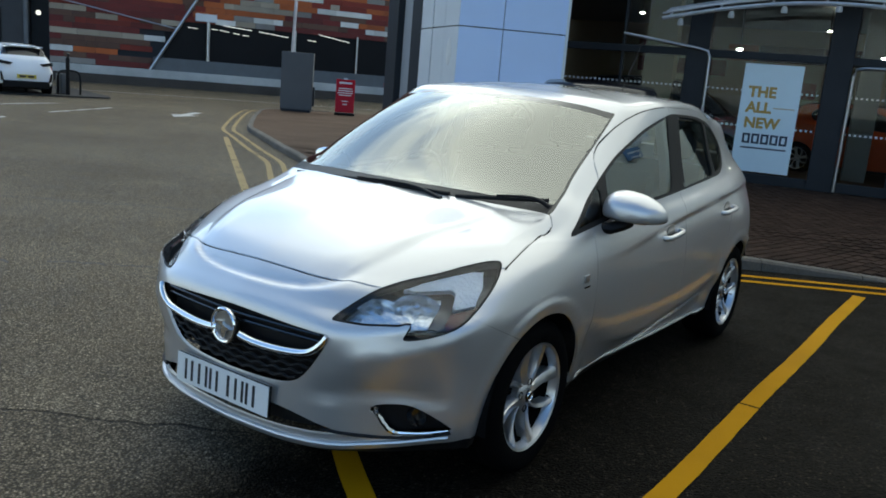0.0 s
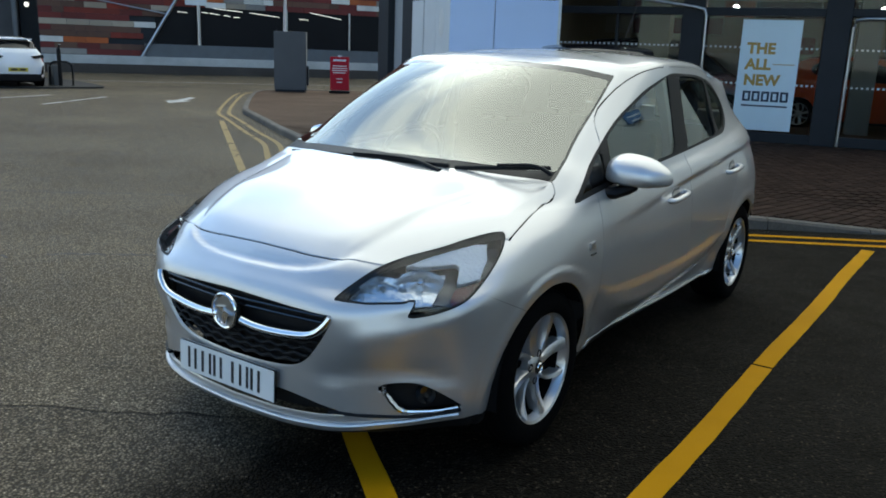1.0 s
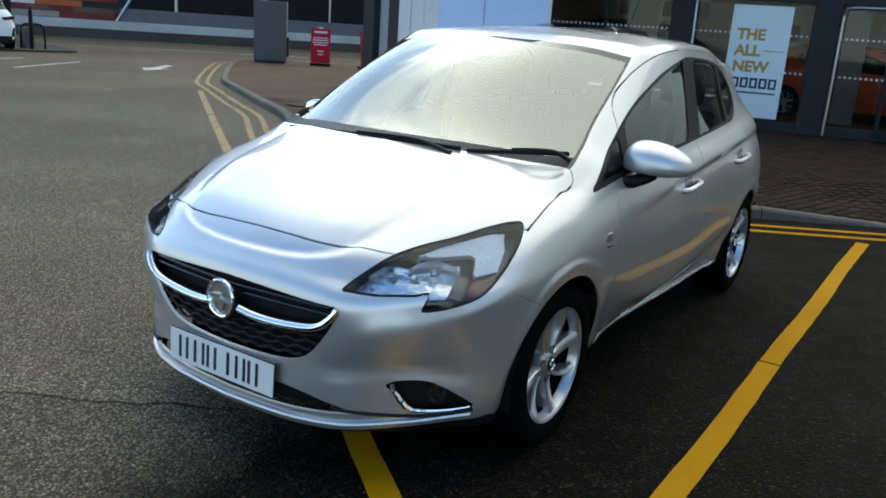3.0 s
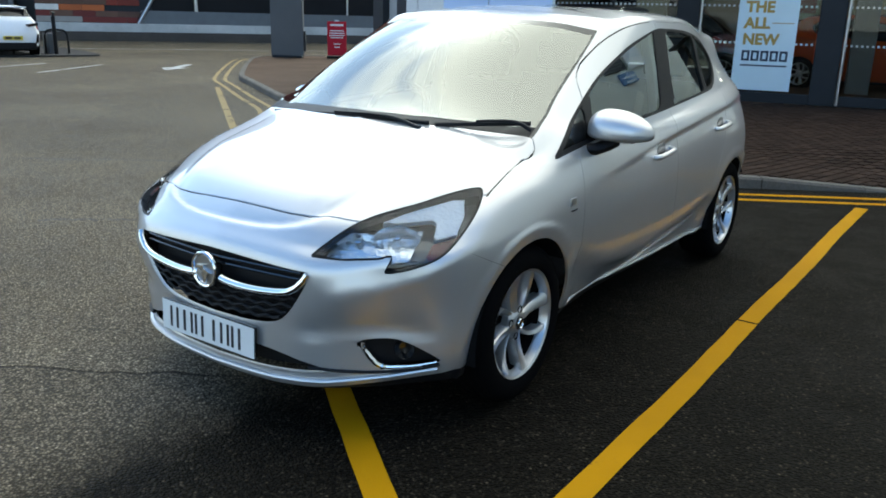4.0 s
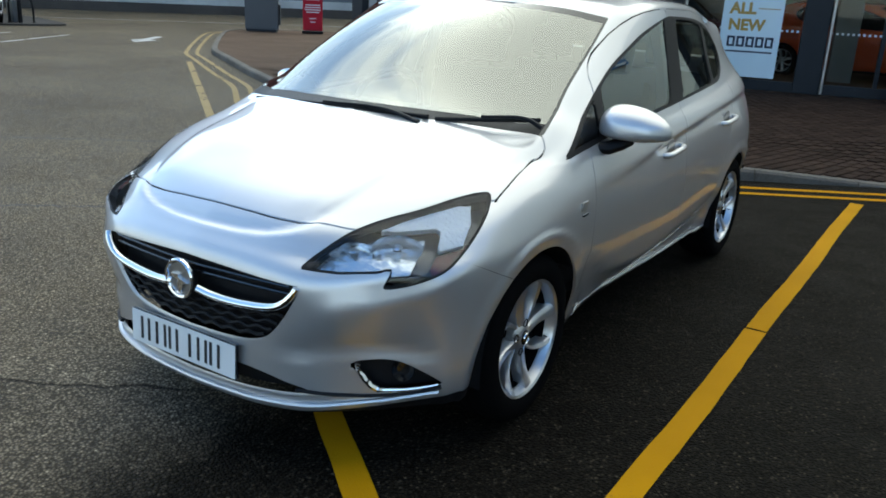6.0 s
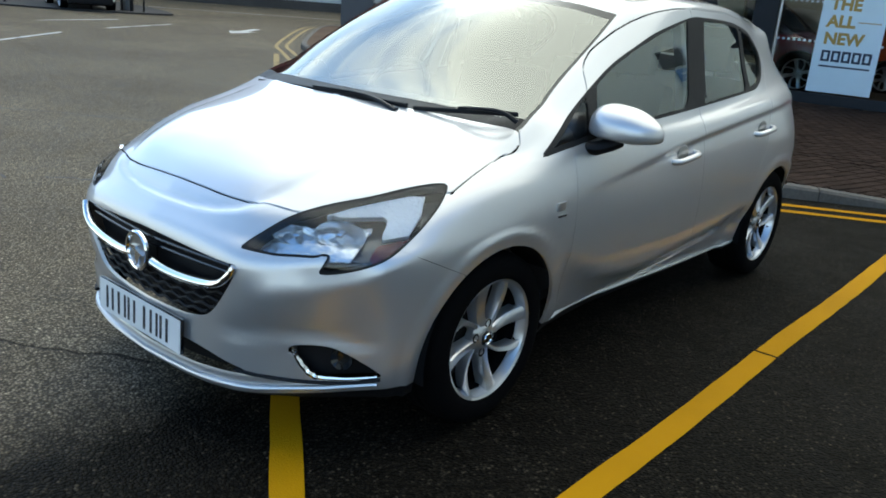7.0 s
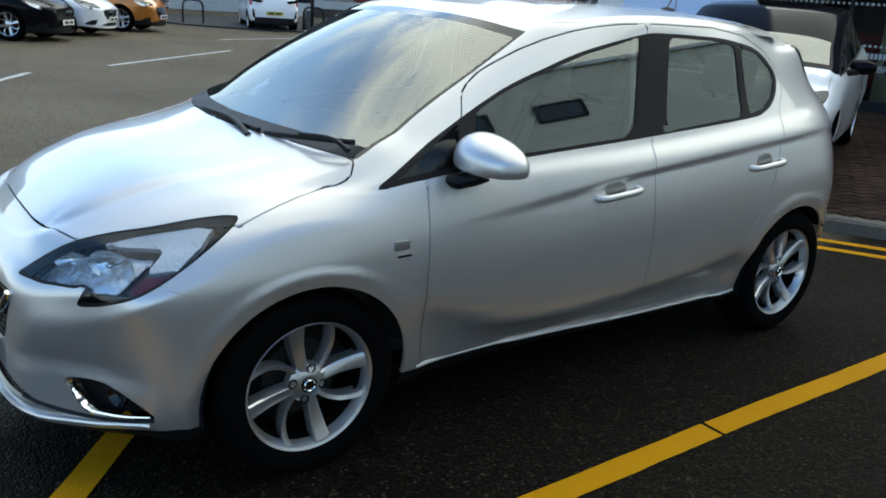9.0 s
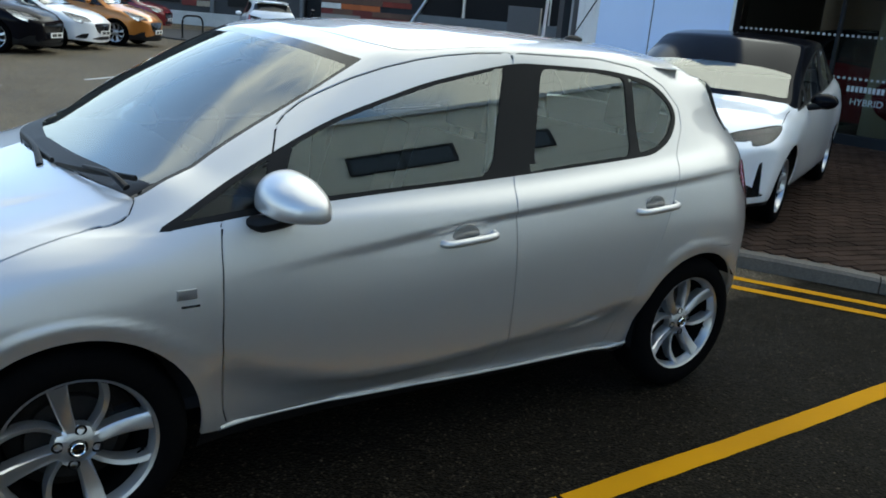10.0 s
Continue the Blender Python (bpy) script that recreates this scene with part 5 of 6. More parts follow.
in_lamp = lambda line: (lambda p, uv: np.where(lamp(p, uv) < 0.004, line(np.stack([p[:, 0] + p[:, 1], p[:, 2]], 1)), 1.0))
strip, bowls, red_corner_cut = in_lamp(strip_line), in_lamp(bowl_line), in_lamp(red_corner_line)
skin.cut(lamp)
skin.cut(lamp_in)
skin.cut(strip)
skin.cut(bowls)
skin.cut(red_corner_cut)
for f in (bonnet, door_front, door_rear, tailgate):
    skin.cut(lambda p, uv: f(p, uv) - GAPW)
    skin.cut(lambda p, uv: f(p, uv) + GAPW)
for f in (seam_line, rear_bumper, roof_line):
    skin.cut(lambda p, uv: f(p, uv) - GAPW * 0.8)
    skin.cut(lambda p, uv: f(p, uv) + GAPW * 0.8)
under = lambda f, off=0.0: (lambda p, uv: f(p, uv) < off)

skin.take(under(arch))
for nm, f in (("quarter_window", pane_quarter), ("front_door_window", pane_front), ("rear_door_window", pane_rear), ("tail_side_window", pane_tail)):
    h = calm(skin.take(under(f)))
    shift(h, -0.004)
    panel(nm, h, PARKED_GLASS if nm == "quarter_window" else CAR_GLASS, car, "dark tinted side window glass").visible_shadow = False
    panel(nm, h, PARKED_GLASS if nm == "quarter_window" else CAR_GLASS, car, "dark tinted side window glass", flip=True).visible_shadow = False
    h.free()
h = rim(skin.take(under(dlo)), 0.02)
panel("window_surround", h, TRIM, car, "black window surround and pillars")
panel("window_surround", h, TRIM, car, "black window surround and pillars", flip=True)
h = calm(skin.take(under(screen_clear)), True)
ws = panel("windscreen", h, SCREEN_GLASS, car, "large raked windscreen with sky in it", both=True)
ws.visible_shadow = False
h = skin.take(lambda p, uv: (screen(p, uv) < 0) & (uv[:, 1] < 7.281) & (uv[:, 0] < 4.781))
panel("cowl", h, TRIM, car, "black plastic cowl below the windscreen", both=True)
h = calm(skin.take(under(screen)), True)
panel("windscreen_edge", h, FRIT, car, "black edge of the windscreen", both=True)
h = skin.take(under(rear_screen))
panel("rear_screen", shift(h, -0.004), CAR_GLASS, car, both=True).visible_shadow = False
h = skin.take(under(lamp_in))
lamp_lens = h.copy()
panel("headlamp", shift(h, 0.001), LENS, car, "clear headlamp lens").visible_shadow = False
panel("headlamp", h, LENS, car, "clear headlamp lens", flip=True).visible_shadow = False
h = rim(shift(skin.take(under(lamp)), -0.001), 0.03)
panel("headlamp_frame", h, TRIM, car, "black headlamp edge")
panel("headlamp_frame", h, TRIM, car, flip=True)
grille_bm = skin.take(under(grille))
intake_bm = skin.take(under(intake))
fog_bm = skin.take(under(fog))
h = shift(skin.take(under(tail_lamp)), 0.004)
panel("tail_lamp", h, RED_LENS, car, "red tail lamp")
panel("tail_lamp", h, RED_LENS, car, "red tail lamp", flip=True)
gap = lambda p, uv: np.minimum.reduce([np.abs(f(p, uv)) - GAPW for f in (bonnet, door_front, door_rear, tailgate)] + [np.abs(f(p, uv)) - GAPW * 0.8 for f in (seam_line, rear_bumper, roof_line)])
h = shift(skin.take(under(gap)), -0.009)
panel("shut_line", h, GAP, car, "dark gaps between the panels", both=True)
for nm, f, both in (("bonnet", bonnet, True), ("front_door", door_front, False), ("rear_door", door_rear, False), ("tailgate", tailgate, True), ("rear_bumper", rear_bumper, True)):
    h = rim(skin.take(under(f)), 0.012)
    lab = {"bonnet": "silver bonnet with a soft rib each side", "front_door": "silver front door", "rear_door": "silver rear door"}.get(nm, "")
    panel(nm, h, SILVER, car, lab, both=both)
    if not both:
        panel(nm, h, SILVER, car, lab, flip=True)
h = skin.take(lambda p, uv: uv[:, 1] < np.where(p[:, 1] > 2.6, 0.2, np.where((p[:, 1] > 0.2) & (p[:, 1] < 2.4), 0.93, 0.62)))
panel("lower_valance", h, TRIM, car, "black lower edge", both=True)
h = rim(skin.take(lambda p, uv: (seam_line(p, uv) < 0) & (uv[:, 1] < 6.5) & (uv[:, 0] < 6.2)), 0.012)
panel("front_bumper", h, SILVER, car, "silver front bumper", both=True)
h = rim(skin.take(lambda p, uv: roof_line(p, uv) < 0), 0.012)
panel("roof", h, SILVER, car, "silver roof", both=True)
h = rim(skin.take(lambda p, uv: (p[:, 1] < 0.41) & (uv[:, 1] < 7.3) & (uv[:, 0] > 4)), 0.012)
panel("front_wing", h, SILVER, car, "silver front wing")
panel("front_wing", h, SILVER, car, "silver front wing", flip=True)
h = rim(skin.take(lambda p, uv: p[:, 1] < 1e9), 0.012)
panel("side_frame", h, SILVER, car, "silver pillars, sill and rear wing")
panel("side_frame", h, SILVER, car, "silver pillars, sill and rear wing", flip=True)


def surface_y(x, z):
    """How far forward the nose stands at x and z."""
    g = skin.grid[:, :61].reshape(-1, 3)
    g = g[(g[:, 1] < -0.4) & (g[:, 2] < 0.76)]
    d = np.hypot(g[:, 0] - abs(x), g[:, 2] - z)
    k = np.argsort(d)[:4]
    w = 1 / (d[k] + 1e-4)
    return float((g[k, 1] * w).sum() / w.sum())


def surface_x(y, z):
    """How far out the flank stands at y and z."""
    g = skin.grid[:, 60:140].reshape(-1, 3)
    d = np.hypot(g[:, 1] - y, g[:, 2] - z)
    k = np.argsort(d)[:4]
    w = 1 / (d[k] + 1e-4)
    return float((g[k, 0] * w).sum() / w.sum())


# grille: black tray, wavy bars, chrome bar and round badge
h = shift(grille_bm, -0.045)
grille_part = panel("grille", h, TRIM, car, "black grille with wavy bars", both=True)
low_edge = lambda x: np.interp(abs(x) / GW, (0, .16, .285, .36, .42, .475, .51), (.392, .394, .404, .427, .472, .542, .60))
for k in range(5):
    bm = bmesh.new()
    z0 = 0.412 + 0.023 * k
    pts = []
    for i in range(81):
        x = (-0.5 + i / 80) * GW
        z = z0 + 0.045 * (abs(x) / 0.5) ** 2 + 0.005 * math.sin(x * 2 * math.pi / 0.075 + (k % 2) * math.pi)
        if low_edge(x) + 0.006 < z:
            pts.append((x, surface_y(x, min(z, 0.6)) + 0.014, z))
    tube(bm, pts, 0.0058, 6)
    part("grille_bar", bm, TRIM, grille_part, smooth=True)
for k in range(2):
    bm = bmesh.new()
    pts = [(x, surface_y(x, 0.58) + 0.02, 0.572 + 0.022 * k + 0.02 * abs(x)) for x in np.linspace(-0.40, 0.40, 30)]
    tube(bm, pts, 0.005, 6)
    part("grille_slat", bm, GLOSS_BLACK, grille_part, smooth=True)
for s in (-1, 1):
    bm = bmesh.new()
    cl = smooth_line([(.058, .528), (.11, .521), (.18, .519), (.265, .524), (.35, .536), (.395, .556), (.426, .588), (.437, .61)], 5)
    pts = [(s * q[0], surface_y(q[0], q[1]) - 0.004, q[1]) for q in cl]
    tube(bm, pts, [0.0165 - 0.006 * (i / len(pts)) ** 3 for i in range(len(pts))], 10, flat=0.9)
    part("chrome_bar", bm, CHROME, grille_part, "bright chrome grille bar", smooth=True)
ny = surface_y(0, 0.54)
bm = bmesh.new()
lathe(bm, [(0.056, 0), (0.060, 0.010), (0.066, 0.012), (0.071, 0.008), (0.072, 0), (0.056, 0)], pose(-.022, ny - 0.006, 0.545, 90) @ Matrix.Diagonal((.93, .93, 1, 1)), 40)
badge = part("round_badge", bm, CHROME, car, "round chrome badge on the grille", smooth=True)
bm = bmesh.new()
lathe(bm, [(0.0001, 0.004), (0.056, 0.003)], pose(-.022, ny - 0.006, 0.545, 90) @ Matrix.Diagonal((.93, .93, 1, 1)), 32)
part("badge_field", bm, STEEL, badge, smooth=True)
bm = bmesh.new()
prism(bm, [(-.045, .012), (.005, .018), (.0, .004), (.046, -.008), (-.006, -.022), (-.002, -.004)], 0.004, 0.012, pose(-.022, ny - 0.006, 0.545, 90) @ Matrix.Diagonal((.93, .93, 1, 1)))
prism(bm, [(-.012, -.012), (.022, -.016), (.008, -.05), (-.002, -.05)], 0.004, 0.010, pose(-.022, ny - 0.006, 0.545, 90) @ Matrix.Diagonal((.93, .93, 1, 1)))
part("badge_emblem", bm, CHROME, badge)

# lower intake, fog lamps, chin
h = shift(intake_bm, -0.05)
panel("lower_intake", h, TRIM, car, "black lower intake slot", both=True)
for s in (-1, 1):
    bm = bmesh.new()
    cl = smooth_line([(.42, .276), (.50, .268), (.60, .262), (.70, .268), (.765, .284)], 6)
    tube(bm, [(s * q[0], surface_y(q[0], q[1]) + 0.001, q[1]) for q in cl], 0.010, 8, flat=0.6)
    part("chin_groove", bm, TRIM, car, smooth=True)
    fh = fog_bm.copy()
    ln = fh.verts.layers.float_vector["n"]
    cx, cz = 0.67, 0.325
    for v in fh.verts:
        v.co -= v[ln] * 0.028 + Vector((0, -0.012, 0))
    tray = panel("fog_lamp_recess", fh, TRIM, car, "black fog lamp recess with a chrome edge", flip=s < 0)
    fh.free()
    bm = bmesh.new()
    cl = smooth_line([(.575, .372), (.574, .352), (.590, .318), (.613, .288), (.64, .280), (.70, .281), (.757, .292)], 5)
    tube(bm, [(s * q[0], surface_y(q[0], q[1]) + 0.004, q[1]) for q in cl], [0.009] * 8 + [0.012] * 10 + [0.009 - 0.0004 * i for i in range(len(cl) - 18)], 8)
    part("chrome_edge", bm, CHROME, tray, "chrome fog lamp edge", smooth=True)
    bm = bmesh.new()
    fy = surface_y(0.66, 0.335)
    lathe(bm, [(0.0001, -0.012), (0.02, -0.008), (0.030, 0.004), (0.034, 0.010), (0.036, 0.0)], pose(s * 0.667, fy + 0.038, 0.338, 90, 0, s * 28), 24)
    part("fog_lamp", bm, GLOSS_BLACK, tray, "dark round fog lamp", smooth=True)

# number plate with bars for its characters
py = surface_y(0, 0.33) - 0.014
plate = new("number_plate", None)
plate.parent = car
plate.matrix_basis = pose(-.024, py, 0.326, 88) @ Matrix.Diagonal((.955, 1, 1, 1))
bm = bmesh.new()
box(bm, (-.262, -.0575, -.012), (.262, .0575, 0), bevel=0.003)
part("plate_backing", bm, GLOSS_BLACK, plate)
bm = bmesh.new()
box(bm, (-.26, -.0555, 0.0), (.26, .0555, 0.003), bevel=0.001)
part("plate_face", bm, PLATE_WHITE, plate, "white front number plate")
x = -0.212
for k in range(7):
    w = 0.014 if k == 2 else 0.05
    bm = bmesh.new()
    if k in (1, 4):
        box(bm, (x + 0.018, -.0395, .003), (x + 0.032, .0395, .0042))
    else:
        box(bm, (x, -.0395, .003), (x + 0.013, .0395, .0042))
        if k != 2:
            box(bm, (x + w - 0.013, -.0395, .003), (x + w, .0395, .0042))
    part("plate_bar", bm, BLACK_INK, plate)
    x += w + (0.033 if k == 3 else 0.011)

# headlamp bowls
def lamp_piece(line, deep):
    """The part of the lamp that lies inside an outline, set back behind the lens."""
    bm = lamp_lens.copy()
    if line:
        fs = list(bm.faces)
        c = np.array([f.calc_center_median() for f in fs])
        out = line(np.stack([c[:, 0] + c[:, 1], c[:, 2]], 1)) > 0
        bmesh.ops.delete(bm, geom=[f for f, o in zip(fs, out) if o], context="FACES")
    return shift(bm, -deep)


for flip in (False, True):
    s = -1 if flip else 1
    h = lamp_piece(None, 0.075)
    back = panel("headlamp_housing", h, HOUSING, car, "dark headlamp housing", flip=flip)
    h.free()
    h = rim(lamp_piece(strip_line, 0.018), 0.02)
    panel("running_light", h, CRYSTAL, back, "faceted white running light strip", flip=flip)
    h.free()
    # dark red patch low in the lamp's rear corner
    h = rim(lamp_piece(red_corner_line, 0.022), 0.01)
    panel("red_corner", h, DARK_RED_GLOSS, back, "dark red corner of the headlamp", flip=flip)
    h.free()
    h = rim(lamp_piece(bowl_line, 0.055), 0.01)
    panel("bowl_surround", h, REFLECTOR, back, "bright reflector surround", flip=flip)
    h.free()
    for (cx, cy, cz), r, squash in (((.515, -.640, .698), .062, .50), ((.622, -.566, .712), .064, .68)):
        at = pose(s * cx, cy + 0.050, cz, 90, 0, s * 36) @ Matrix.Diagonal((1.2, squash, 1, 1))
        bm = bmesh.new()
        lathe(bm, [(0.008, -0.04), (r * .5, -0.03), (r * .85, -0.012), (r, 0.0)], at, 28)
        part("reflector_bowl", bm, REFLECTOR, back, "bright reflector bowl", smooth=True)
        bm = bmesh.new()
        lathe(bm, [(0.0001, 0.012), (0.010, 0.008), (0.014, -0.006), (0.014, -0.03)], at, 16)
        part("bulb_cap", bm, CHROME, back, smooth=True)

# pale trim on the inside of the middle pillars
for s in (-1, 1):
    bm = bmesh.new()
    for (x0, y0, z0), (x1, y1, z1) in (((.745, 1.385, .98), (.695, 1.415, 1.18)), ((.695, 1.415, 1.18), (.625, 1.455, 1.37))):
        a, b = Vector((s * x0, y0, z0)), Vector((s * x1, y1, z1))
        q = (b - a).to_track_quat("Z", "Y").to_matrix().to_4x4()
        box(bm, (-.012, -.030, -.004), (.012, .030, (b - a).length + .004), Matrix.Translation(a) @ q, bevel=.008)
    part("pillar_trim", bm, LIGHT_TRIM, car, "pale inner pillar trim")

# underside and wheel wells
bm = bmesh.new()
box(bm, (-.58, -.46, .17), (.58, 2.85, .30), bevel=0.02)
part("underbody", bm, GAP, car)
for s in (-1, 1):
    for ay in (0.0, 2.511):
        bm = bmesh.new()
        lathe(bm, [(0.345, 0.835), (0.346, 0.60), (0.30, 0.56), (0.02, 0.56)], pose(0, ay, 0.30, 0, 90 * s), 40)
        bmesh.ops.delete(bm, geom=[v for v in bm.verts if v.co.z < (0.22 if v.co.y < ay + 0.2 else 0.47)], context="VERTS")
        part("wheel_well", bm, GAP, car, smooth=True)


def road_wheel(parent, m, radius=0.305, mat=ALLOY, detail=True, name="wheel", phase=18.0):
    """An alloy wheel on a tyre; the axle runs along x and +x is the outside."""
    k = radius / 0.305
    turn = m @ pose(0, 0, 0, 0, 90, 0) @ Matrix.Diagonal((k, k, k, 1))
    bm = bmesh.new()
    n = 56 if detail else 28
    lathe(bm, [(.212, .008), (.212, .014), (.215, .018), (.206, .013), (.198, -.010), (.195, -.022)], None, n)
    wheel = part(name, bm, mat, parent, "silver alloy wheel with swept spokes", smooth=True, at=turn @ pose(0, 0, 0, 0, 0, 90))
    bm = bmesh.new()
    lathe(bm, [(.0001, -.004), (.030, -.003), (.050, -.012), (.062, -.020), (.066, -.045)], None, 32)
    part("hub", bm, mat, wheel, smooth=True)
    # barrel given tyre black: shade inside the rim is put into its colour
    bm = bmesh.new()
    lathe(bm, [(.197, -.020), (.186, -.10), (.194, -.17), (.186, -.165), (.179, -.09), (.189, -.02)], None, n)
    part("rim_barrel", bm, RUBBER, wheel, "inner rim coloured black for shade", smooth=True)
    for q in range(4):
        a0 = radians(phase + 90 * q)
        for wide in (1, 0):
            bm = bmesh.new()
            rows = []
            for i in range(11):
                t = i / 10
                r = 0.040 + 0.162 * t
                if wide:
                    a, w, top = a0 - 0.05 * t, 0.037 + 0.022 * t ** 1.2, -0.008 - 0.012 * math.sin(math.pi * t) + 0.018 * t
                else:
                    a, w, top = a0 - radians(62 - 26 * t ** 1.6), 0.017 + 0.012 * t ** 2.0, -0.014 - 0.010 * math.sin(math.pi * t) + 0.022 * t
                c, s_ = math.cos(a), math.sin(a)
                row = []
                for off, dz in ((-.5, -.045), (-.45, -.005), (-.36, 0.0), (.30, -0.003), (.45, -.009), (.5, -.048)):
                    row.append(bm.verts.new((r * c - s_ * off * w, r * s_ + c * off * w, top + dz)))
                rows.append(row)
            for x0, x1 in zip(rows, rows[1:]):
                for j in range(5):
                    bm.faces.new((x0[j], x0[j + 1], x1[j + 1], x1[j]))
            bmesh.ops.recalc_face_normals(bm, faces=bm.faces)
            part("spoke", bm, mat, wheel, smooth=True)
    bm = bmesh.new()
    lathe(bm, [(.208, .008), (.214, .017), (.234, .026), (.266, .026), (.288, .017), (.300, .002), (.3045, -.02), (.3055, -.05), (.302, -.058), (.3055, -.066), (.3055, -.10), (.302, -.106), (.3055, -.112), (.3045, -.145), (.296, -.172), (.255, -.185), (.199, -.17)], None, n)
    part("tyre", bm, RUBBER, wheel, "black rubber tyre", smooth=True)
    bm = bmesh.new()
    lathe(bm, [(.0001, -.075), (.125, -.075), (.128, -.085), (.128, -.10), (.172, -.12), (.172, -.16), (.0001, -.16)], None, 32)
    part("brake_disc", bm, IRON, wheel, "dull brake disc")
    if detail:
        bm = bmesh.new()
        lathe(bm, [(.0001, .004), (.020, .003), (.026, .0), (.028, -.006)], None, 24)
        part("centre_cap", bm, GLOSS_BLACK, wheel, smooth=True)
        bm = bmesh.new()
        lathe(bm, [(.016, .004), (.018, .0065), (.020, .004)], None, 24)
        part("cap_ring", bm, CHROME, wheel, smooth=True)
        for q in range(4):
            a = radians(phase + 62 + 90 * q)
            bm = bmesh.new()
            lathe(bm, [(.0001, -.014), (.008, -.014), (.009, -.022)], Matrix.Translation((.052 * math.cos(a), .052 * math.sin(a), 0)), 6)
            part("wheel_bolt", bm, STEEL, wheel)
            bm = bmesh.new()
            lathe(bm, [(.010, -.0095), (.014, -.0065), (.0165, -.009)], Matrix.Translation((.052 * math.cos(a), .052 * math.sin(a), 0)), 14)
            part("bolt_socket", bm, GAP, wheel, smooth=True)
        bm = bmesh.new()
        tube(bm, [(0.172, -0.05, -0.01), (0.155, -0.046, 0.008)], 0.003, 6)
        part("tyre_valve", bm, RUBBER, wheel)
    return wheel


for ay, ph in ((0.0, 16.0), (2.511, 40.0)):
    road_wheel(car, pose(0.812, ay, 0.305), phase=ph)
    road_wheel(car, pose(-0.812, ay, 0.305, 0, 0, 180), phase=ph)

# door mirrors, handles, wing badges
for s in (-1, 1):
    bm = bmesh.new()
    r = bmesh.ops.create_uvsphere(bm, u_segments=36, v_segments=22, radius=1.0)
    for v in bm.verts:
        x, y, z = v.co
        out = 0.5 + 0.5 * x
        y2 = y * (0.085 if y < 0 else 0.052)
        # tall at the inner end, drawn to a blunt point outside, flat below
        high = 0.104 * abs(z) ** 0.85 * (1 - 0.40 * out ** 1.4) if z > 0 else -0.044 * abs(z) ** 0.55 * (1 - 0.2 * out)
        v.co = Vector((0.912 + 0.134 * math.copysign(abs(x) ** 0.85, x), 0.578 + y2 * 1.25 + 0.035 * out - 0.012, 0.990 + high - 0.008 * out))
        v.co.x *= s
        if s < 0:
            v.co += Vector((0.07, 0.02, -0.03))
    if s < 0:
        bmesh.ops.reverse_faces(bm, faces=bm.faces)
    lower = [f for f in bm.faces if f.calc_center_median().z < 0.953]
    for f in lower:
        f.material_index = 1
    mirror = part("door_mirror", bm, [SILVER, TRIM], car, "silver door mirror with a black underside", smooth=True)
    bm = bmesh.new()
    r = bmesh.ops.create_uvsphere(bm, u_segments=24, v_segments=14, radius=1.0)
    bmesh.ops.transform(bm, matrix=Matrix.Translation((s * 0.905, 0.630, 0.992)) @ Matrix.Diagonal((0.100, 0.012, 0.062, 1)), verts=r["verts"])
    part("mirror_glass", bm, CHROME, mirror, smooth=True)
    bm = bmesh.new()
    tube(bm, [(s * 0.80, 0.49, 0.915), (s * 0.835, 0.515, 0.915), (s * 0.87, 0.55, 0.932), (s * 0.885, 0.575, 0.95)], [0.030, 0.034, 0.034, 0.04], 12, flat=0.75)
    part("mirror_arm", bm, TRIM, mirror, smooth=True)
    for hy, hz in ((1.245, 0.815), (2.19, 0.860)):
        fx = surface_x(hy, hz)
        bm = bmesh.new()
        cl = smooth_line([(fx - .006, hy - .108, hz - .010), (fx + .024, hy - .09, hz - .008), (fx + .032, hy, hz + .001), (fx + .026, hy + .09, hz + .008), (fx - .004, hy + .108, hz + .010)], 5)
        tube(bm, [(s * q[0], q[1], q[2]) for q in cl], 0.0135, 12, flat=1.0)
        part("door_handle", bm, SILVER, car, "silver pull handle", smooth=True)
        # a low dome in darker silver stands for the shaded hollow
        bm = bmesh.new()
        r = bmesh.ops.create_uvsphere(bm, u_segments=28, v_segments=12, radius=1.0)
        bmesh.ops.transform(bm, matrix=Matrix.Translation((s * (fx - .0025), hy - .012, hz + .006)) @ Matrix.Diagonal((0.004, 0.058, 0.046, 1)), verts=r["verts"])
        part("handle_cup", bm, CUP, car, "finger cup behind the handle, shade in its paint", smooth=True)
    fx = surface_x(0.285, 0.735) + 0.001
    bm = bmesh.new()
    box(bm, (-.003, -.028, -.015), (.004, .028, .015), pose(s * fx, 0.285, 0.738, 0, 0, s * 3), bevel=0.003)
    wing_badge = part("wing_badge", bm, ALLOY, car, "small chrome wing badge", smooth=True)
    bm = bmesh.new()
    box(bm, (-.002, -.026, -.003), (.003, .026, .003), pose(s * surface_x(0.295, 0.70), 0.295, 0.703, 0, 0, s * 3))
    part("badge_strip", bm, GLOSS_BLACK, wing_badge)

# sill line, chin lip
for s in (-1, 1):
    bm = bmesh.new()
    pts = [(s * (surface_x(y, 0.262) + 0.001), y, np.interp(y, (.42, 1.4, 2.1, 2.2), (.272, .25, .242, .27))) for y in np.linspace(.40, 2.17, 24)]
    tube(bm, pts, 0.0075, 8, flat=1.0)
    part("sill_strip", bm, SILVER, car, "bright sill edge", smooth=True)
bm = bmesh.new()
pts = []
for xx_ in np.linspace(-0.76, 0.76, 61):
    z = np.interp(abs(xx_), (0, .27, .48, .64, .76), (.207, .212, .226, .246, .268))
    pts.append((xx_, surface_y(xx_, z) - 0.004, z))
tube(bm, pts, 0.0105, 8, flat=0.85)
part("chin_lip", bm, SILVER, car, "silver chin lip", smooth=True)

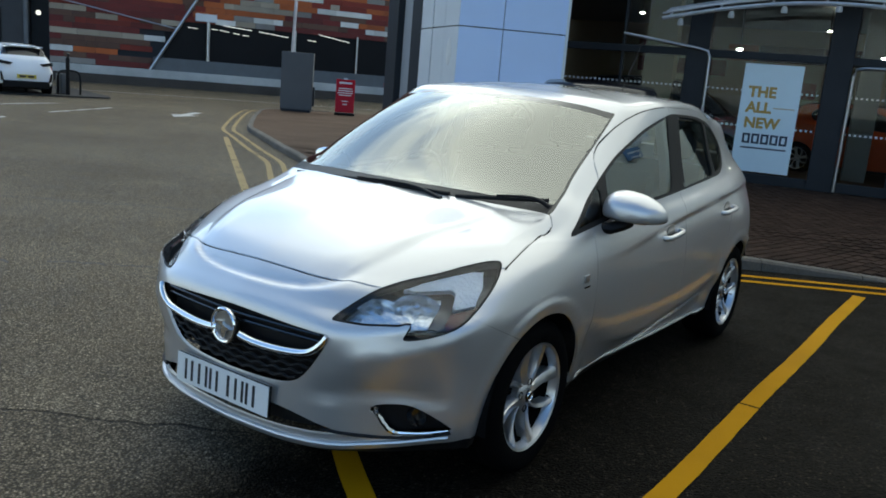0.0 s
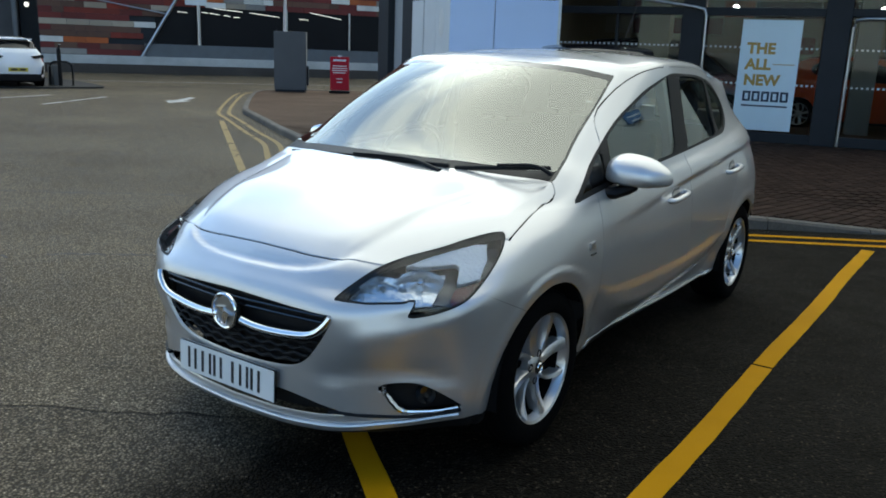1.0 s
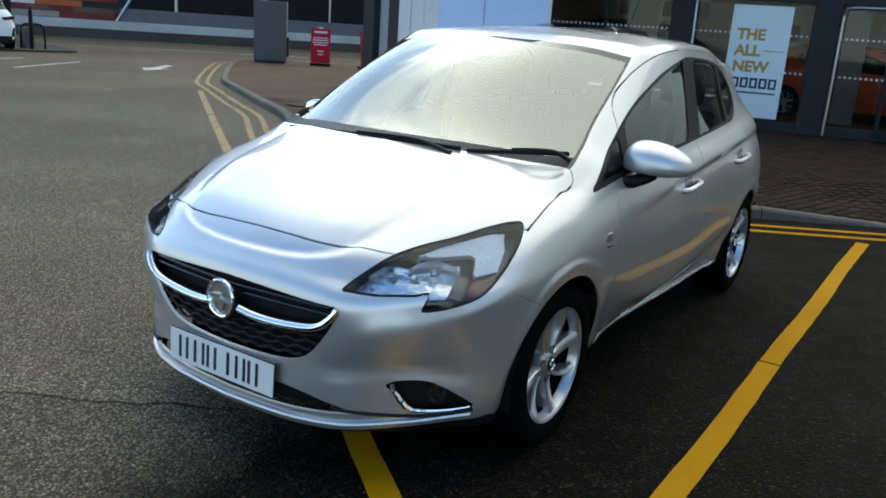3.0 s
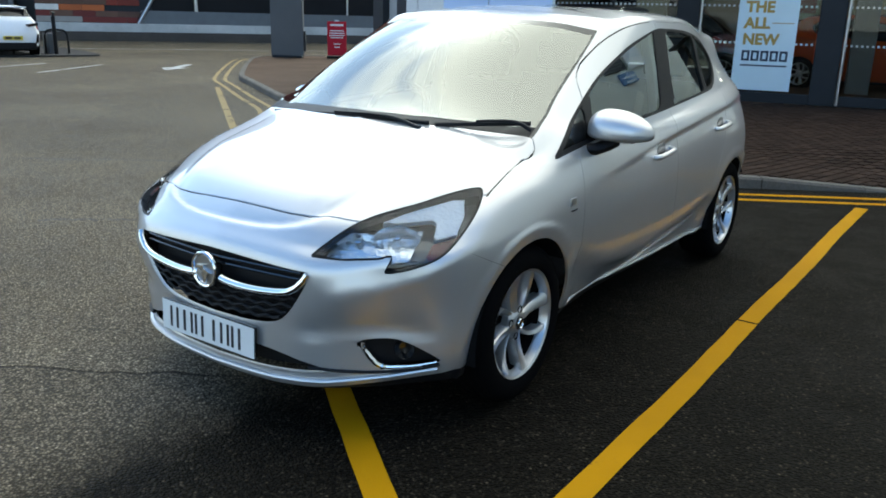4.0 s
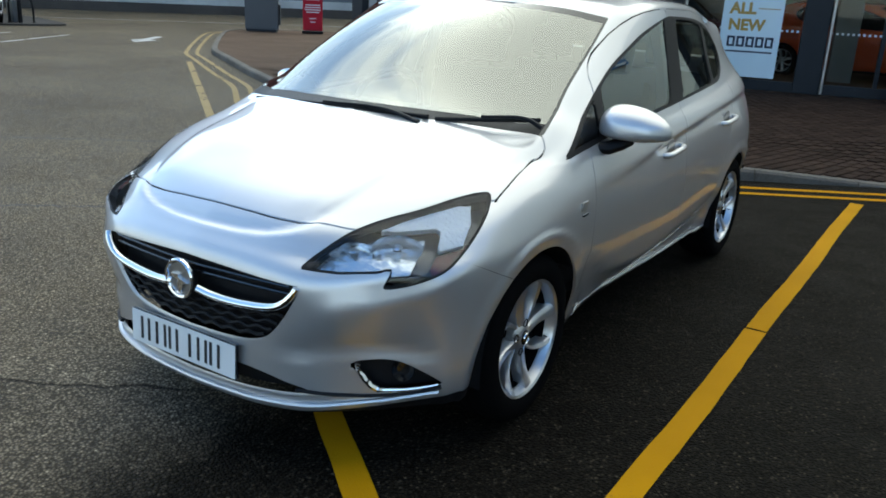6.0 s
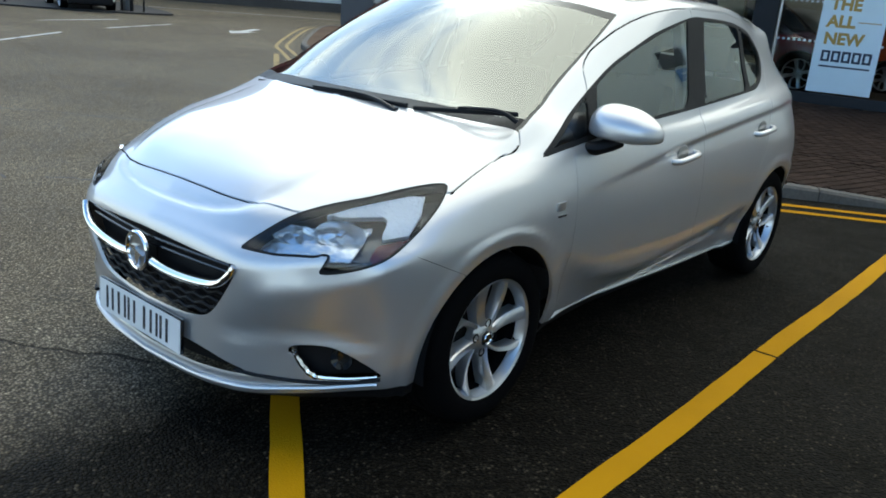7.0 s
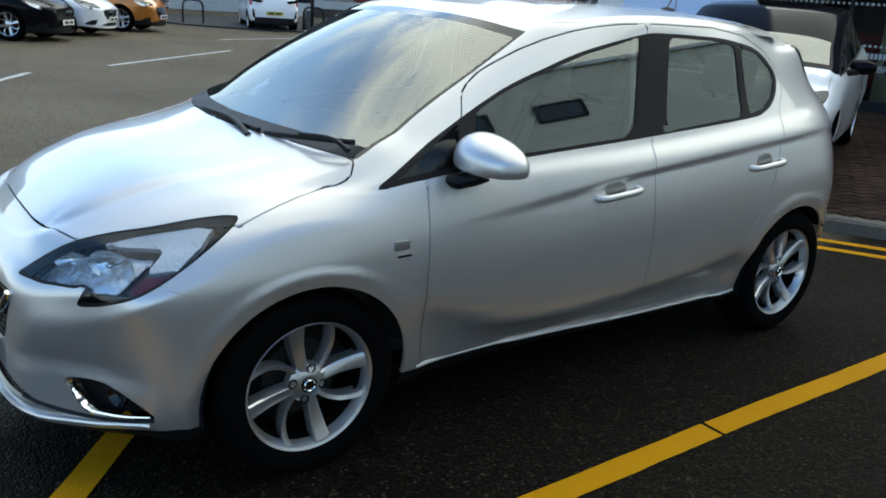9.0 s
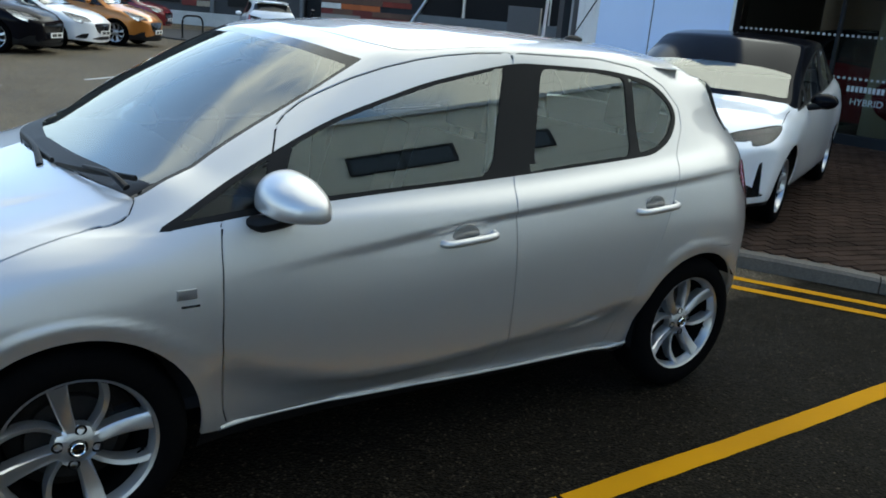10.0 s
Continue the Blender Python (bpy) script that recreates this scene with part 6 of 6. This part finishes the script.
# wipers and cowl
wipers = (((.355, .055, 1.012), (.52, .10, 1.025), (.705, .195, 1.035)), ((-.60, .11, .982), (-.15, .028, 1.012), (.33, .045, 1.018)))
for a, b, c in wipers:
    bm = bmesh.new()
    tube(bm, smooth_line([a, b, c], 8), 0.0065, 8, flat=1.3)
    blade = part("wiper", bm, TRIM, car, "black wiper lying at the foot of the windscreen", smooth=True)
    bm = bmesh.new()
    mid = [(p + q) / 2 for p, q in zip(b, c)]
    tube(bm, smooth_line([(c[0] + .02 if c[0] > .5 else c[0] - .02, c[1] - .03, c[2] - .02), (mid[0] + .05, mid[1] - .012, mid[2] + .014), (b[0], b[1] - .002, b[2] + .012)], 8), [0.012 - 0.0004 * i for i in range(17)], 8, flat=0.8)
    part("wiper_arm", bm, TRIM, blade, smooth=True)

# roof aerial, tailgate spoiler
bm = bmesh.new()
r = bmesh.ops.create_uvsphere(bm, u_segments=16, v_segments=10, radius=1.0)
bmesh.ops.transform(bm, matrix=Matrix.Translation((0, 2.40, 1.470)) @ Matrix.Diagonal((0.03, 0.055, 0.022, 1)), verts=r["verts"])
aerial = part("aerial", bm, TRIM, car, "thin black roof aerial", smooth=True)
bm = bmesh.new()
tube(bm, [(0, 2.39, 1.48), (0, 2.62, 1.80)], 0.003, 6)
part("aerial_rod", bm, TRIM, aerial)

# cabin
bm = bmesh.new()
box(bm, (-.74, .1, .32), (.74, 2.7, .36))
part("cabin_floor", bm, CABIN, car)
bm = bmesh.new()
cl = [(.12, .96), (.30, .995), (.52, .985), (.62, .93), (.60, .80), (.50, .62), (.30, .5), (.12, .5)]
prism(bm, cl, -.70, .70, Matrix(((0, 0, 1, 0), (1, 0, 0, 0), (0, 1, 0, 0), (0, 0, 0, 1))))
bmesh.ops.bevel(bm, geom=list(bm.edges), offset=0.02, segments=2, affect="EDGES")
part("dashboard", bm, DASH, car, "dark dashboard", smooth=True)
bm = bmesh.new()
ring = [(0.185 * math.cos(a), 0.185 * math.sin(a), 0) for a in np.linspace(0, 2 * math.pi, 33)]
tube(bm, ring, 0.014, 8)
box(bm, (-.17, -.025, -.01), (.17, .025, .01), bevel=0.008)
box(bm, (-.03, -.17, -.01), (.03, .0, .01), bevel=0.008)
bmesh.ops.transform(bm, matrix=pose(-.36, .70, .93, 62), verts=bm.verts)
part("steering_wheel", bm, DASH, car, "dark steering wheel on the driver side", smooth=True)


def seat(x, y, rear=False):
    bm = bmesh.new()
    w = .25 if not rear else .60
    box(bm, (-w, -.25, 0), (w, .25, .16), pose(x, y, .42, 6), bevel=.05)
    box(bm, (-w, -.06, 0), (w, .06, .60), pose(x, y + .28, .50, -16), bevel=.05)
    ob = part("rear_bench" if rear else "front_seat", bm, CABIN, car, "dark cloth seat", smooth=True)
    for hx in ((x,) if not rear else (-.38, .38)):
        bm = bmesh.new()
        box(bm, (-.13, -.05, 0), (.13, .05, .19), pose(hx, y + .47, 1.10, -8), bevel=.045)
        tube(bm, [(hx - .05, y + .45, 1.0), (hx - .05, y + .47, 1.15)], .006, 6)
        tube(bm, [(hx + .05, y + .45, 1.0), (hx + .05, y + .47, 1.15)], .006, 6)
        part("headrest", bm, CABIN, ob, "dark cloth headrest", smooth=True)


seat(-.36, 1.10)
seat(.36, 1.10)
seat(0, 1.98, True)
bm = bmesh.new()
box(bm, (-.11, -.012, -.035), (.11, .02, .035), pose(0, .80, 1.335, 8), bevel=.012)
tube(bm, [(0, .80, 1.345), (0, .80, 1.40)], .01, 8)
part("rear_view_mirror", bm, GLOSS_BLACK, car, smooth=True)
bm = bmesh.new()
box(bm, (-.06, -.01, -.02), (.06, .03, .02), pose(0.0, .83, 1.40), bevel=.01)
part("sensor_cover", bm, TRIM, car)
for s in (-1, 1):
    bm = bmesh.new()
    tube(bm, [(s * .70, 1.50, .62), (s * .69, 1.51, 1.0), (s * .63, 1.52, 1.36)], [.05, .045, .04], 8, flat=.5)
    part("centre_pillar_trim", bm, LIGHT_TRIM, car, "pale inner pillar trim", smooth=True)
bm = bmesh.new()
vs = [[bm.verts.new((x, y, 1.405 + .045 * (1 - (x / .6) ** 2) - .05 * max(0, (y - 2.1)) ** 1.0)) for x in np.linspace(-.58, .58, 9)] for y in np.linspace(.98, 2.55, 8)]
for a, b in zip(vs, vs[1:]):
    for k in range(8):
        bm.faces.new((a[k], b[k], b[k + 1], a[k + 1]))
part("headlining", bm, LIGHT_TRIM, car, smooth=True)

# ---- other vehicles ----
def shaped(lines, sx, sy, sz, lift):
    """The body lines of another car: scaled about the axles, with a taller or lower cabin."""
    return [[(x * sx, y * sy, (z - .305) * sz * (1 + lift * max(0, (z - .9) / .6)) + .305) for x, y, z in row] for row in lines]


DARK_LAMP = material("smoked_lamp", (0.03, 0.035, 0.045), 0.15, 0.5, coat=0.6, bump=(0.6, 40.0))


def parked_car(name, m, label, paint, roof_paint=None, sx=1.0, sy=1.0, sz=1.0, lift=0.0, radius=0.31, cladding=False, group="", screen_top=9.72, slim=False, plate_z=.66):
    root = thing(name, m, label, "car", group)
    clear_part = lambda p, uv: np.maximum(np.maximum(uv[:, 0] - 4.58, 7.3 - uv[:, 1]), uv[:, 1] - screen_top) * 0.1
    sk = Skin(shaped(BODY_LINES, sx, sy, sz, lift), 6, 5)
    sk.start()
    base = (2.511 * sy, .305)

    def unshape(f):
        def g(p, uv):
            q = np.array(p, float)
            q[:, 0] /= sx
            q[:, 1] /= sy
            z = (q[:, 2] - .305) / sz + .305
            for _ in range(3):
                z = (q[:, 2] - .305) / (sz * (1 + lift * np.maximum(0, (z - .9) / .6))) + .305
            q[:, 2] = z
            return f(q, uv)
        return g
    def slim_lamp(p, uv):
        q = np.array(p, float)
        q[:, 2] = .775 + (q[:, 2] - .775) * 1.65
        return lamp(q, uv)
    hole = lambda p, uv: np.where((p[:, 0] > .5) & (p[:, 2] < .85), np.minimum(np.hypot(p[:, 1], p[:, 2] - radius), np.hypot(p[:, 1] - base[0], p[:, 2] - radius)) - radius - .03, 1.0)
    fs = {"dlo": unshape(dlo), "pf": unshape(pane_front), "pr": unshape(pane_rear), "pq": unshape(pane_quarter), "pt": unshape(pane_tail), "lamp": unshape(slim_lamp if slim else lamp), "grille": unshape(grille), "intake": unshape(intake), "fog": unshape(fog), "screen": screen, "rear": rear_screen, "tail": unshape(tail_lamp), "bonnet": unshape(bonnet)}
    for f in (hole, *[fs[k] for k in ("dlo", "pf", "pr", "pq", "pt", "lamp", "grille", "intake", "fog", "screen", "rear", "tail")]):
        sk.cut(f)
    sk.cut(clear_part)
    sk.cut(lambda p, uv: fs["lamp"](p, uv) + .014)
    sk.cut(lambda p, uv: fs["bonnet"](p, uv) - .003)
    sk.cut(lambda p, uv: fs["bonnet"](p, uv) + .003)
    sk.take(under(hole))
    for nm, k in (("quarter_window", "pq"), ("front_door_window", "pf"), ("rear_door_window", "pr"), ("tail_side_window", "pt")):
        h = shift(sk.take(under(fs[k])), -.004)
        panel(nm, h, PARKED_GLASS, root).visible_shadow = False
        panel(nm, h, PARKED_GLASS, root, flip=True).visible_shadow = False
    h = rim(sk.take(under(fs["dlo"])), .02)
    panel("window_surround", h, TRIM, root, both=True)
    panel("windscreen", calm(sk.take(under(clear_part)), True), SCREEN_GLASS, root, both=True).visible_shadow = False
    panel("windscreen_edge", calm(sk.take(under(fs["screen"])), True), BLACK_PAINT if roof_paint else FRIT, root, both=True)
    panel("rear_screen", shift(sk.take(under(fs["rear"])), -.003), FRIT, root, both=True)
    h = sk.take(lambda p, uv: fs["lamp"](p, uv) < -.014)
    panel("headlamp", h, LENS, root, "clear headlamp").visible_shadow = False
    panel("headlamp", h, LENS, root, "clear headlamp", flip=True).visible_shadow = False
    h = shift(h, -.04)
    edge = rim(sk.take(under(fs["lamp"])), .04)
    for flip in (False, True):
        panel("lamp_housing", h, DARK_LAMP if slim else REFLECTOR, root, flip=flip)
        panel("headlamp_frame", edge, TRIM, root, "black headlamp edge", flip=flip)
    panel("grille", shift(sk.take(under(fs["grille"])), -.02), GLOSS_BLACK, root, "black grille", both=True)
    panel("lower_intake", shift(sk.take(under(fs["intake"])), -.03), TRIM, root, both=True)
    h = shift(sk.take(under(fs["fog"])), -.02)
    panel("fog_recess", h, TRIM, root)
    panel("fog_recess", h, TRIM, root, flip=True)
    h = shift(sk.take(under(fs["tail"])), .004)
    panel("tail_lamp", h, RED_LENS, root, "red tail lamp")
    panel("tail_lamp", h, RED_LENS, root, "red tail lamp", flip=True)
    panel("bonnet_gap", shift(sk.take(lambda p, uv: np.abs(fs["bonnet"](p, uv)) < .003), -.01), GAP, root, both=True)
    panel("bonnet", rim(sk.take(under(fs["bonnet"])), .01), paint, root, both=True)
    low = 1.5 if cladding else .62
    panel("lower_valance", sk.take(lambda p, uv: uv[:, 1] < low), TRIM, root, both=True)
    if roof_paint:
        panel("roof", sk.take(lambda p, uv: uv[:, 1] > 7.0), roof_paint, root, "black roof and pillars", both=True)
    panel("body", rim(sk.take(lambda p, uv: p[:, 1] < 1e9), .012), paint, root, both=True)
    for s in (-1, 1):
        for ay in (0.0, base[0]):
            road_wheel(root, pose(s * .80 * sx, ay, radius, 0, 0, 0 if s > 0 else 180), radius, detail=False)
            bm = bmesh.new()
            lathe(bm, [(radius + .04, .80 * sx), (radius + .04, .55), (.02, .55)], pose(0, ay, radius, 0, 90 * s), 24)
            bmesh.ops.delete(bm, geom=[v for v in bm.verts if v.co.z < 0.21], context="VERTS")
            part("wheel_well", bm, GAP, root)
        bm = bmesh.new()
        r = bmesh.ops.create_uvsphere(bm, u_segments=16, v_segments=10, radius=1.0)
        bmesh.ops.transform(bm, matrix=Matrix.Translation((s * .93 * sx, .60 * sy, .99 * sz)) @ Matrix.Diagonal((.11, .07, .065, 1)), verts=r["verts"])
        part("door_mirror", bm, roof_paint or paint, root, smooth=True)
        bm = bmesh.new()
        tube(bm, [(s * .80 * sx, .52 * sy, .93 * sz), (s * .90 * sx, .58 * sy, .95 * sz)], .03, 8)
        part("mirror_arm", bm, TRIM, root)
    bm = bmesh.new()
    box(bm, (-.62 * sx, -.6 * sy, .18), (.62 * sx, 3.0 * sy, .34))
    part("underbody", bm, GAP, root)
    for nm, lo, hi in (("dashboard", (-.7, .25, .5), (.7, .6, .93)), ("front_seat", (-.6, 1.2, .5), (-.12, 1.4, 1.12)), ("front_seat", (.12, 1.2, .5), (.6, 1.4, 1.12)), ("rear_bench", (-.62, 2.2, .5), (.62, 2.4, 1.05))):
        bm = bmesh.new()
        box(bm, (lo[0] * sx, lo[1] * sy, lo[2]), (hi[0] * sx, hi[1] * sy, hi[2] * sz), bevel=.055)
        part(nm, bm, CABIN, root, smooth=True)
    for yy0, rz in ((-.835 * sy, 0), (3.165 * sy, 180)):
        bm = bmesh.new()
        box(bm, (-.26, -.006, -.055), (.26, .006, .055), bevel=.003)
        pl = part("number_plate", bm, PLATE_WHITE if rz == 0 else material("yellow_plate", (.6, .48, .05), .4, stain=(.05, 9.)), root, at=pose(0, yy0, .40 if rz == 0 else plate_z, 0, 0, rz))
        bm = bmesh.new()
        tagged(pl)
        box(bm, (-.2, -.009, -.03), (-.02, -.006, .03))
        part("plate_bar", bm, BLACK_INK, pl)
        bm = bmesh.new()
        box(bm, (.03, -.009, -.03), (.2, -.006, .03))
        part("plate_bar", bm, BLACK_INK, pl)
    return root


wc = parked_car("white_hatchback", pose(-1.48, 5.19, .135, 0.9, 0, 23.7), "white hatchback with a black roof on the block paving", WHITE_PAINT, BLACK_PAINT, 1.0, 1.0, .97, screen_top=8.5, slim=True)
# vents and chrome on the white car's bumper
for s in (-1, 1):
    bm = bmesh.new()
    prism(bm, [(.60, .27), (.76, .30), (.74, .56), (.70, .52)], 0, .02, Matrix(((s, 0, 0, 0), (0, 0, -1, -.545), (0, 1, 0, 0), (0, 0, 0, 1))) @ pose(0, 0, 0))
    part("bumper_vent", bm, GLOSS_BLACK, wc, "black bumper vent")
ROW = "cars parked side by side"
far_white = parked_car("white_hatchback", pose(-24.93, 10.87, 0, 0, 0, 254), "white hatchback seen from behind beside cycle stands", WHITE_PAINT, None, .94, 1.0, 1.0, plate_z=.55)
# dark lamps, bumper insert and spoiler on its tail
for sgn in (-1, 1):
    bm = bmesh.new()
    prism(bm, [(.36, .93), (.70, .99), (.715, .90), (.44, .86)], 0, .04, Matrix(((sgn, 0, 0, 0), (0, 0, -1, 3.165), (0, 1, 0, 0), (0, 0, 0, 1))))
    part("rear_lamp", bm, GLOSS_BLACK, far_white, "dark slim rear lamp")
    bm = bmesh.new()
    prism(bm, [(.60, .40), (.68, .42), (.70, .66), (.66, .66)], 0, .04, Matrix(((sgn, 0, 0, 0), (0, 0, -1, 3.165), (0, 1, 0, 0), (0, 0, 0, 1))))
    part("bumper_vent", bm, GLOSS_BLACK, far_white, "black slot in the rear bumper")
bm = bmesh.new()
box(bm, (-.62, 2.9, .22), (.62, 3.175, .42), bevel=.03)
part("rear_insert", bm, TRIM, far_white, "black lower rear bumper")
bm = bmesh.new()
box(bm, (-.50, 2.62, 1.395), (.50, 2.90, 1.43), bevel=.014)
part("roof_spoiler", bm, WHITE_PAINT, far_white)
parked_car("black_suv", pose(-16.93, 2.1, 0, 0, 0, 145), "black off-road car with silver wheels", BLACK_PAINT, None, 1.04, 1.06, 1.10, .06, .34, True, ROW)
parked_car("white_hatchback", pose(-18.83, 3.5, 0, 0, 0, 145), "white family hatchback between two off-road cars", WHITE_PAINT, None, 1.03, 1.06, 1.0, 0, .32, False, ROW)
parked_car("orange_suv", pose(-20.73, 5.3, 0, 0, 0, 145), "copper orange off-road car with black cladding", ORANGE_PAINT, None, 1.03, 1.04, 1.10, .06, .34, True, ROW)
parked_car("red_car", pose(-31.0, 8.6, 0, 0, 0, 145), "red car parked behind the row", RED_PAINT, None, 1.0, 1.0, 1.05)
parked_car("dark_red_suv", FRONT @ pose(-1.85, 2.05, 0, 0, 0, 84), "dark red car with a black roof inside the showroom", RED_PAINT, BLACK_PAINT, 1.05, 1.06, 1.08, .08, .36)
WHITE_INK = material("white_ink", (.7, .7, .7), .5, stain=(.05, 9.))
letters("HYBRID", .13, WHITE_INK, shop, "shop_letters", pose(-3.14, .035, .62, 90), depth=.001, label="white lettering on the glass")
bm = bmesh.new()
for k in range(9):
    box(bm, (-3.44 + .058 * k, .034, .76), (-3.40 + .058 * k, .04, .84))
tagged(part("letter_bars", bm, WHITE_INK, shop, "white bars of small lettering"), kind="stuff")
parked_car("orange_car", FRONT @ pose(2.0, 3.4, 0, 0, 0, 70), "orange car inside the showroom", material("bright_orange_paint", (.5, .07, .015), .25, coat=1.0), None, 1.0, 1.0, 1.0)

# ---- street furniture ----
totem = thing("grey_sign_board", pose(-16.75, 15.9, .105, 0, 0, 37), "tall plain grey sign board on a dark foot", "sign")
bm = bmesh.new()
box(bm, (-.50, -.12, .07), (.50, .12, 1.83), bevel=.015)
part("board_body", bm, material("grey_board", (.075, .078, .085), .55, stain=(.08, 1.5)), totem)
bm = bmesh.new()
box(bm, (-.46, -.2, 0), (.46, .2, .07), bevel=.01)
part("board_foot", bm, DARK_FRAME, totem)
bm = bmesh.new()
box(bm, (.50, -.05, .2), (.56, .08, .8), bevel=.01)
part("board_hinge", bm, DARK_FRAME, totem)
SIGN_RED = material("red_sign_plastic", (.42, .012, .028), .5, spec=.15, stain=(.06, 2.))


def pavement_sign(m, label):
    root = thing("pavement_sign", m, label, "sign", "red pavement signs")
    bm = bmesh.new()
    box(bm, (-.30, -.03, .08), (.30, .03, 1.12), pose(0, 0, 0, -6), bevel=.02)
    face = part("sign_face", bm, SIGN_RED, root, "red sign face with white bars")
    for k, (w, z) in enumerate(((.20, .98), (.22, .82), (.24, .75), (.24, .68), (.2, .61), (.1, .42), (.08, .32))):
        bm = bmesh.new()
        box(bm, (-w, -.036, z), (w, -.031, z + (.06 if k == 0 else .028)), pose(0, 0, 0, -6))
        part("sign_bar", bm, WHITE_INK, face)
    bm = bmesh.new()
    box(bm, (-.32, -.2, 0), (.32, .2, .07), bevel=.02)
    part("sign_foot", bm, TRIM, root)
    bm = bmesh.new()
    box(bm, (-.06, -.02, 1.10), (.06, .04, 1.17), pose(0, 0, 0, -6), bevel=.015)
    part("sign_handle", bm, STEEL, root)
    return root


pavement_sign(pose(-15.6, 16.9, .105, 0, 0, 42), "red pavement sign with white lettering bars near the grey board")
pavement_sign(pose(-14.2, 17.6, .105, 0, 0, 75), "red pavement sign seen edge on near the dark pillar")
pavement_sign(FRONT @ pose(1.2, -.58, -.03, 0, 0, -6), "red pavement sign with white lettering bars by the showroom door")

# cycle stands on a low island beside the far white car
bm = bmesh.new()
cl = [tuple(q) for q in smooth_line([(-29.6, 8.2), (-25.0, 7.4), (-22.6, 9.0), (-21.5, 11.6), (-22.2, 12.8), (-28.0, 14.0), (-31.0, 10.6)], 5, True)]
prism(bm, cl, -.02, .05)
tagged(part("island", bm, material("island_asphalt", (.026, .025, .024), .9, grain=(.3, 60.), stain=(.2, 1.)), None), "low dark traffic island", "island", kind="structure")
for k, (x, y, rz) in enumerate(((-24.6, 8.3, 75), (-22.7, 10.75, 68), (-22.4, 11.6, 62))):
    st = thing("cycle_stand", pose(x, y, .05, 0, 0, rz), "bent black steel cycle stand", "cycle stand", "cycle stands")
    bm = bmesh.new()
    tube(bm, smooth_line([(-.32, 0, 0), (-.32, 0, .50), (-.27, 0, .66), (-.15, 0, .72), (.15, 0, .72), (.27, 0, .66), (.32, 0, .50), (.32, 0, 0)], 4), .032, 10)
    part("hoop", bm, TRIM, st, smooth=True)
    for s in (-.32, .32):
        bm = bmesh.new()
        lathe(bm, [(.07, 0), (.07, .012), (.03, .02)], pose(s, 0, 0), 14)
        part("foot_plate", bm, TRIM, st)
bol = thing("bollard", pose(-22.3, 11.5, .05), "dark slim bollard with a box at its foot", "bollard")
bm = bmesh.new()
tube(bm, [(0, 0, 0), (0, 0, 1.1), (.05, 0, 1.25)], .06, 10)
part("bollard_post", bm, TRIM, bol, smooth=True)
bm = bmesh.new()
box(bm, (-.5, -.12, 0), (-.15, .12, .62), bevel=.03)
part("bollard_box", bm, GREY_METAL, bol)

# ---- block pavers ----
rnd = random.Random(5)
bm0 = bmesh.new()
box(bm0, (-.098, -.048, -.03), (.098, .048, .0), bevel=.006)
paver_mesh = to_mesh("paver", bm0, PAVER)
ANG = math.atan(KS) + math.radians(45)
ca, sa = math.cos(ANG), math.sin(ANG)
spots = []
for j in range(-90, 90):
    for i in range(-50, 50):
        a, b = i * .202 + (.101 if j % 2 else 0), j * .102
        spots.append((0.8 + a * ca - b * sa, 7.0 + a * sa + b * ca))
spots = np.array(spots)
d = fence(spots)
off_front = (spots[:, 0] - FX) * -math.sin(radians(FA)) + (spots[:, 1] - FY) * math.cos(radians(FA))
keep = (d < -.21) & (off_front < -.10) & (spots[:, 0] > -3.6) & (spots[:, 0] < 4.6)
spots = spots[keep]
near = np.argsort(np.hypot(spots[:, 0] - 1.6, spots[:, 1] - 5.6))
verts, faces = [], []
src = [tuple(v.co) for v in paver_mesh.vertices]
pol = [tuple(p.vertices) for p in paver_mesh.polygons]
for n_, k in enumerate(near):
    x, y = spots[k]
    m = Matrix.Translation((x, y, pave_z(x, y) + rnd.uniform(-.002, .002))) @ pose(0, 0, 0, rnd.uniform(-.5, .5), rnd.uniform(-.5, .5), math.degrees(ANG) + rnd.uniform(-1, 1))
    if n_ < 300:
        ob = new("paver", paver_mesh)
        ob.parent = pavement
        ob.matrix_basis = m
    else:
        o = len(verts)
        verts += [tuple(m @ Vector(c)) for c in src]
        faces += [tuple(i + o for i in p) for p in pol]
me = bpy.data.meshes.new("pavers")
me.from_pydata(verts, [], faces)
# same shade in the colour as the single pavers
PAVER_REST = material("brown_block_pavers", (0.040, 0.025, 0.018), 0.9, spec=0.08, grain=(0.25, 120.0), stain=(0.25, 1.5), bump=(0.5, 160.0))
nt = PAVER_REST.node_tree
hs = [n for n in nt.nodes if n.type == "HUE_SAT"][0]
mr = nt.nodes.new("ShaderNodeMapRange")
mr.inputs["To Min"].default_value, mr.inputs["To Max"].default_value = -.3, .3
isl = [n for n in nt.nodes if n.type == "NEW_GEOMETRY"][0]
nt.links.new(isl.outputs["Random Per Island"], mr.inputs["Value"])
ad = nt.nodes.new("ShaderNodeMath")
old_link = hs.inputs["Value"].links[0].from_socket
nt.links.new(old_link, ad.inputs[0])
nt.links.new(mr.outputs[0], ad.inputs[1])
nt.links.new(ad.outputs[0], hs.inputs["Value"])
me.materials.append(PAVER_REST)
rest = new("pavers", me)
rest.parent = pavement
tagged(rest, kind="stuff")
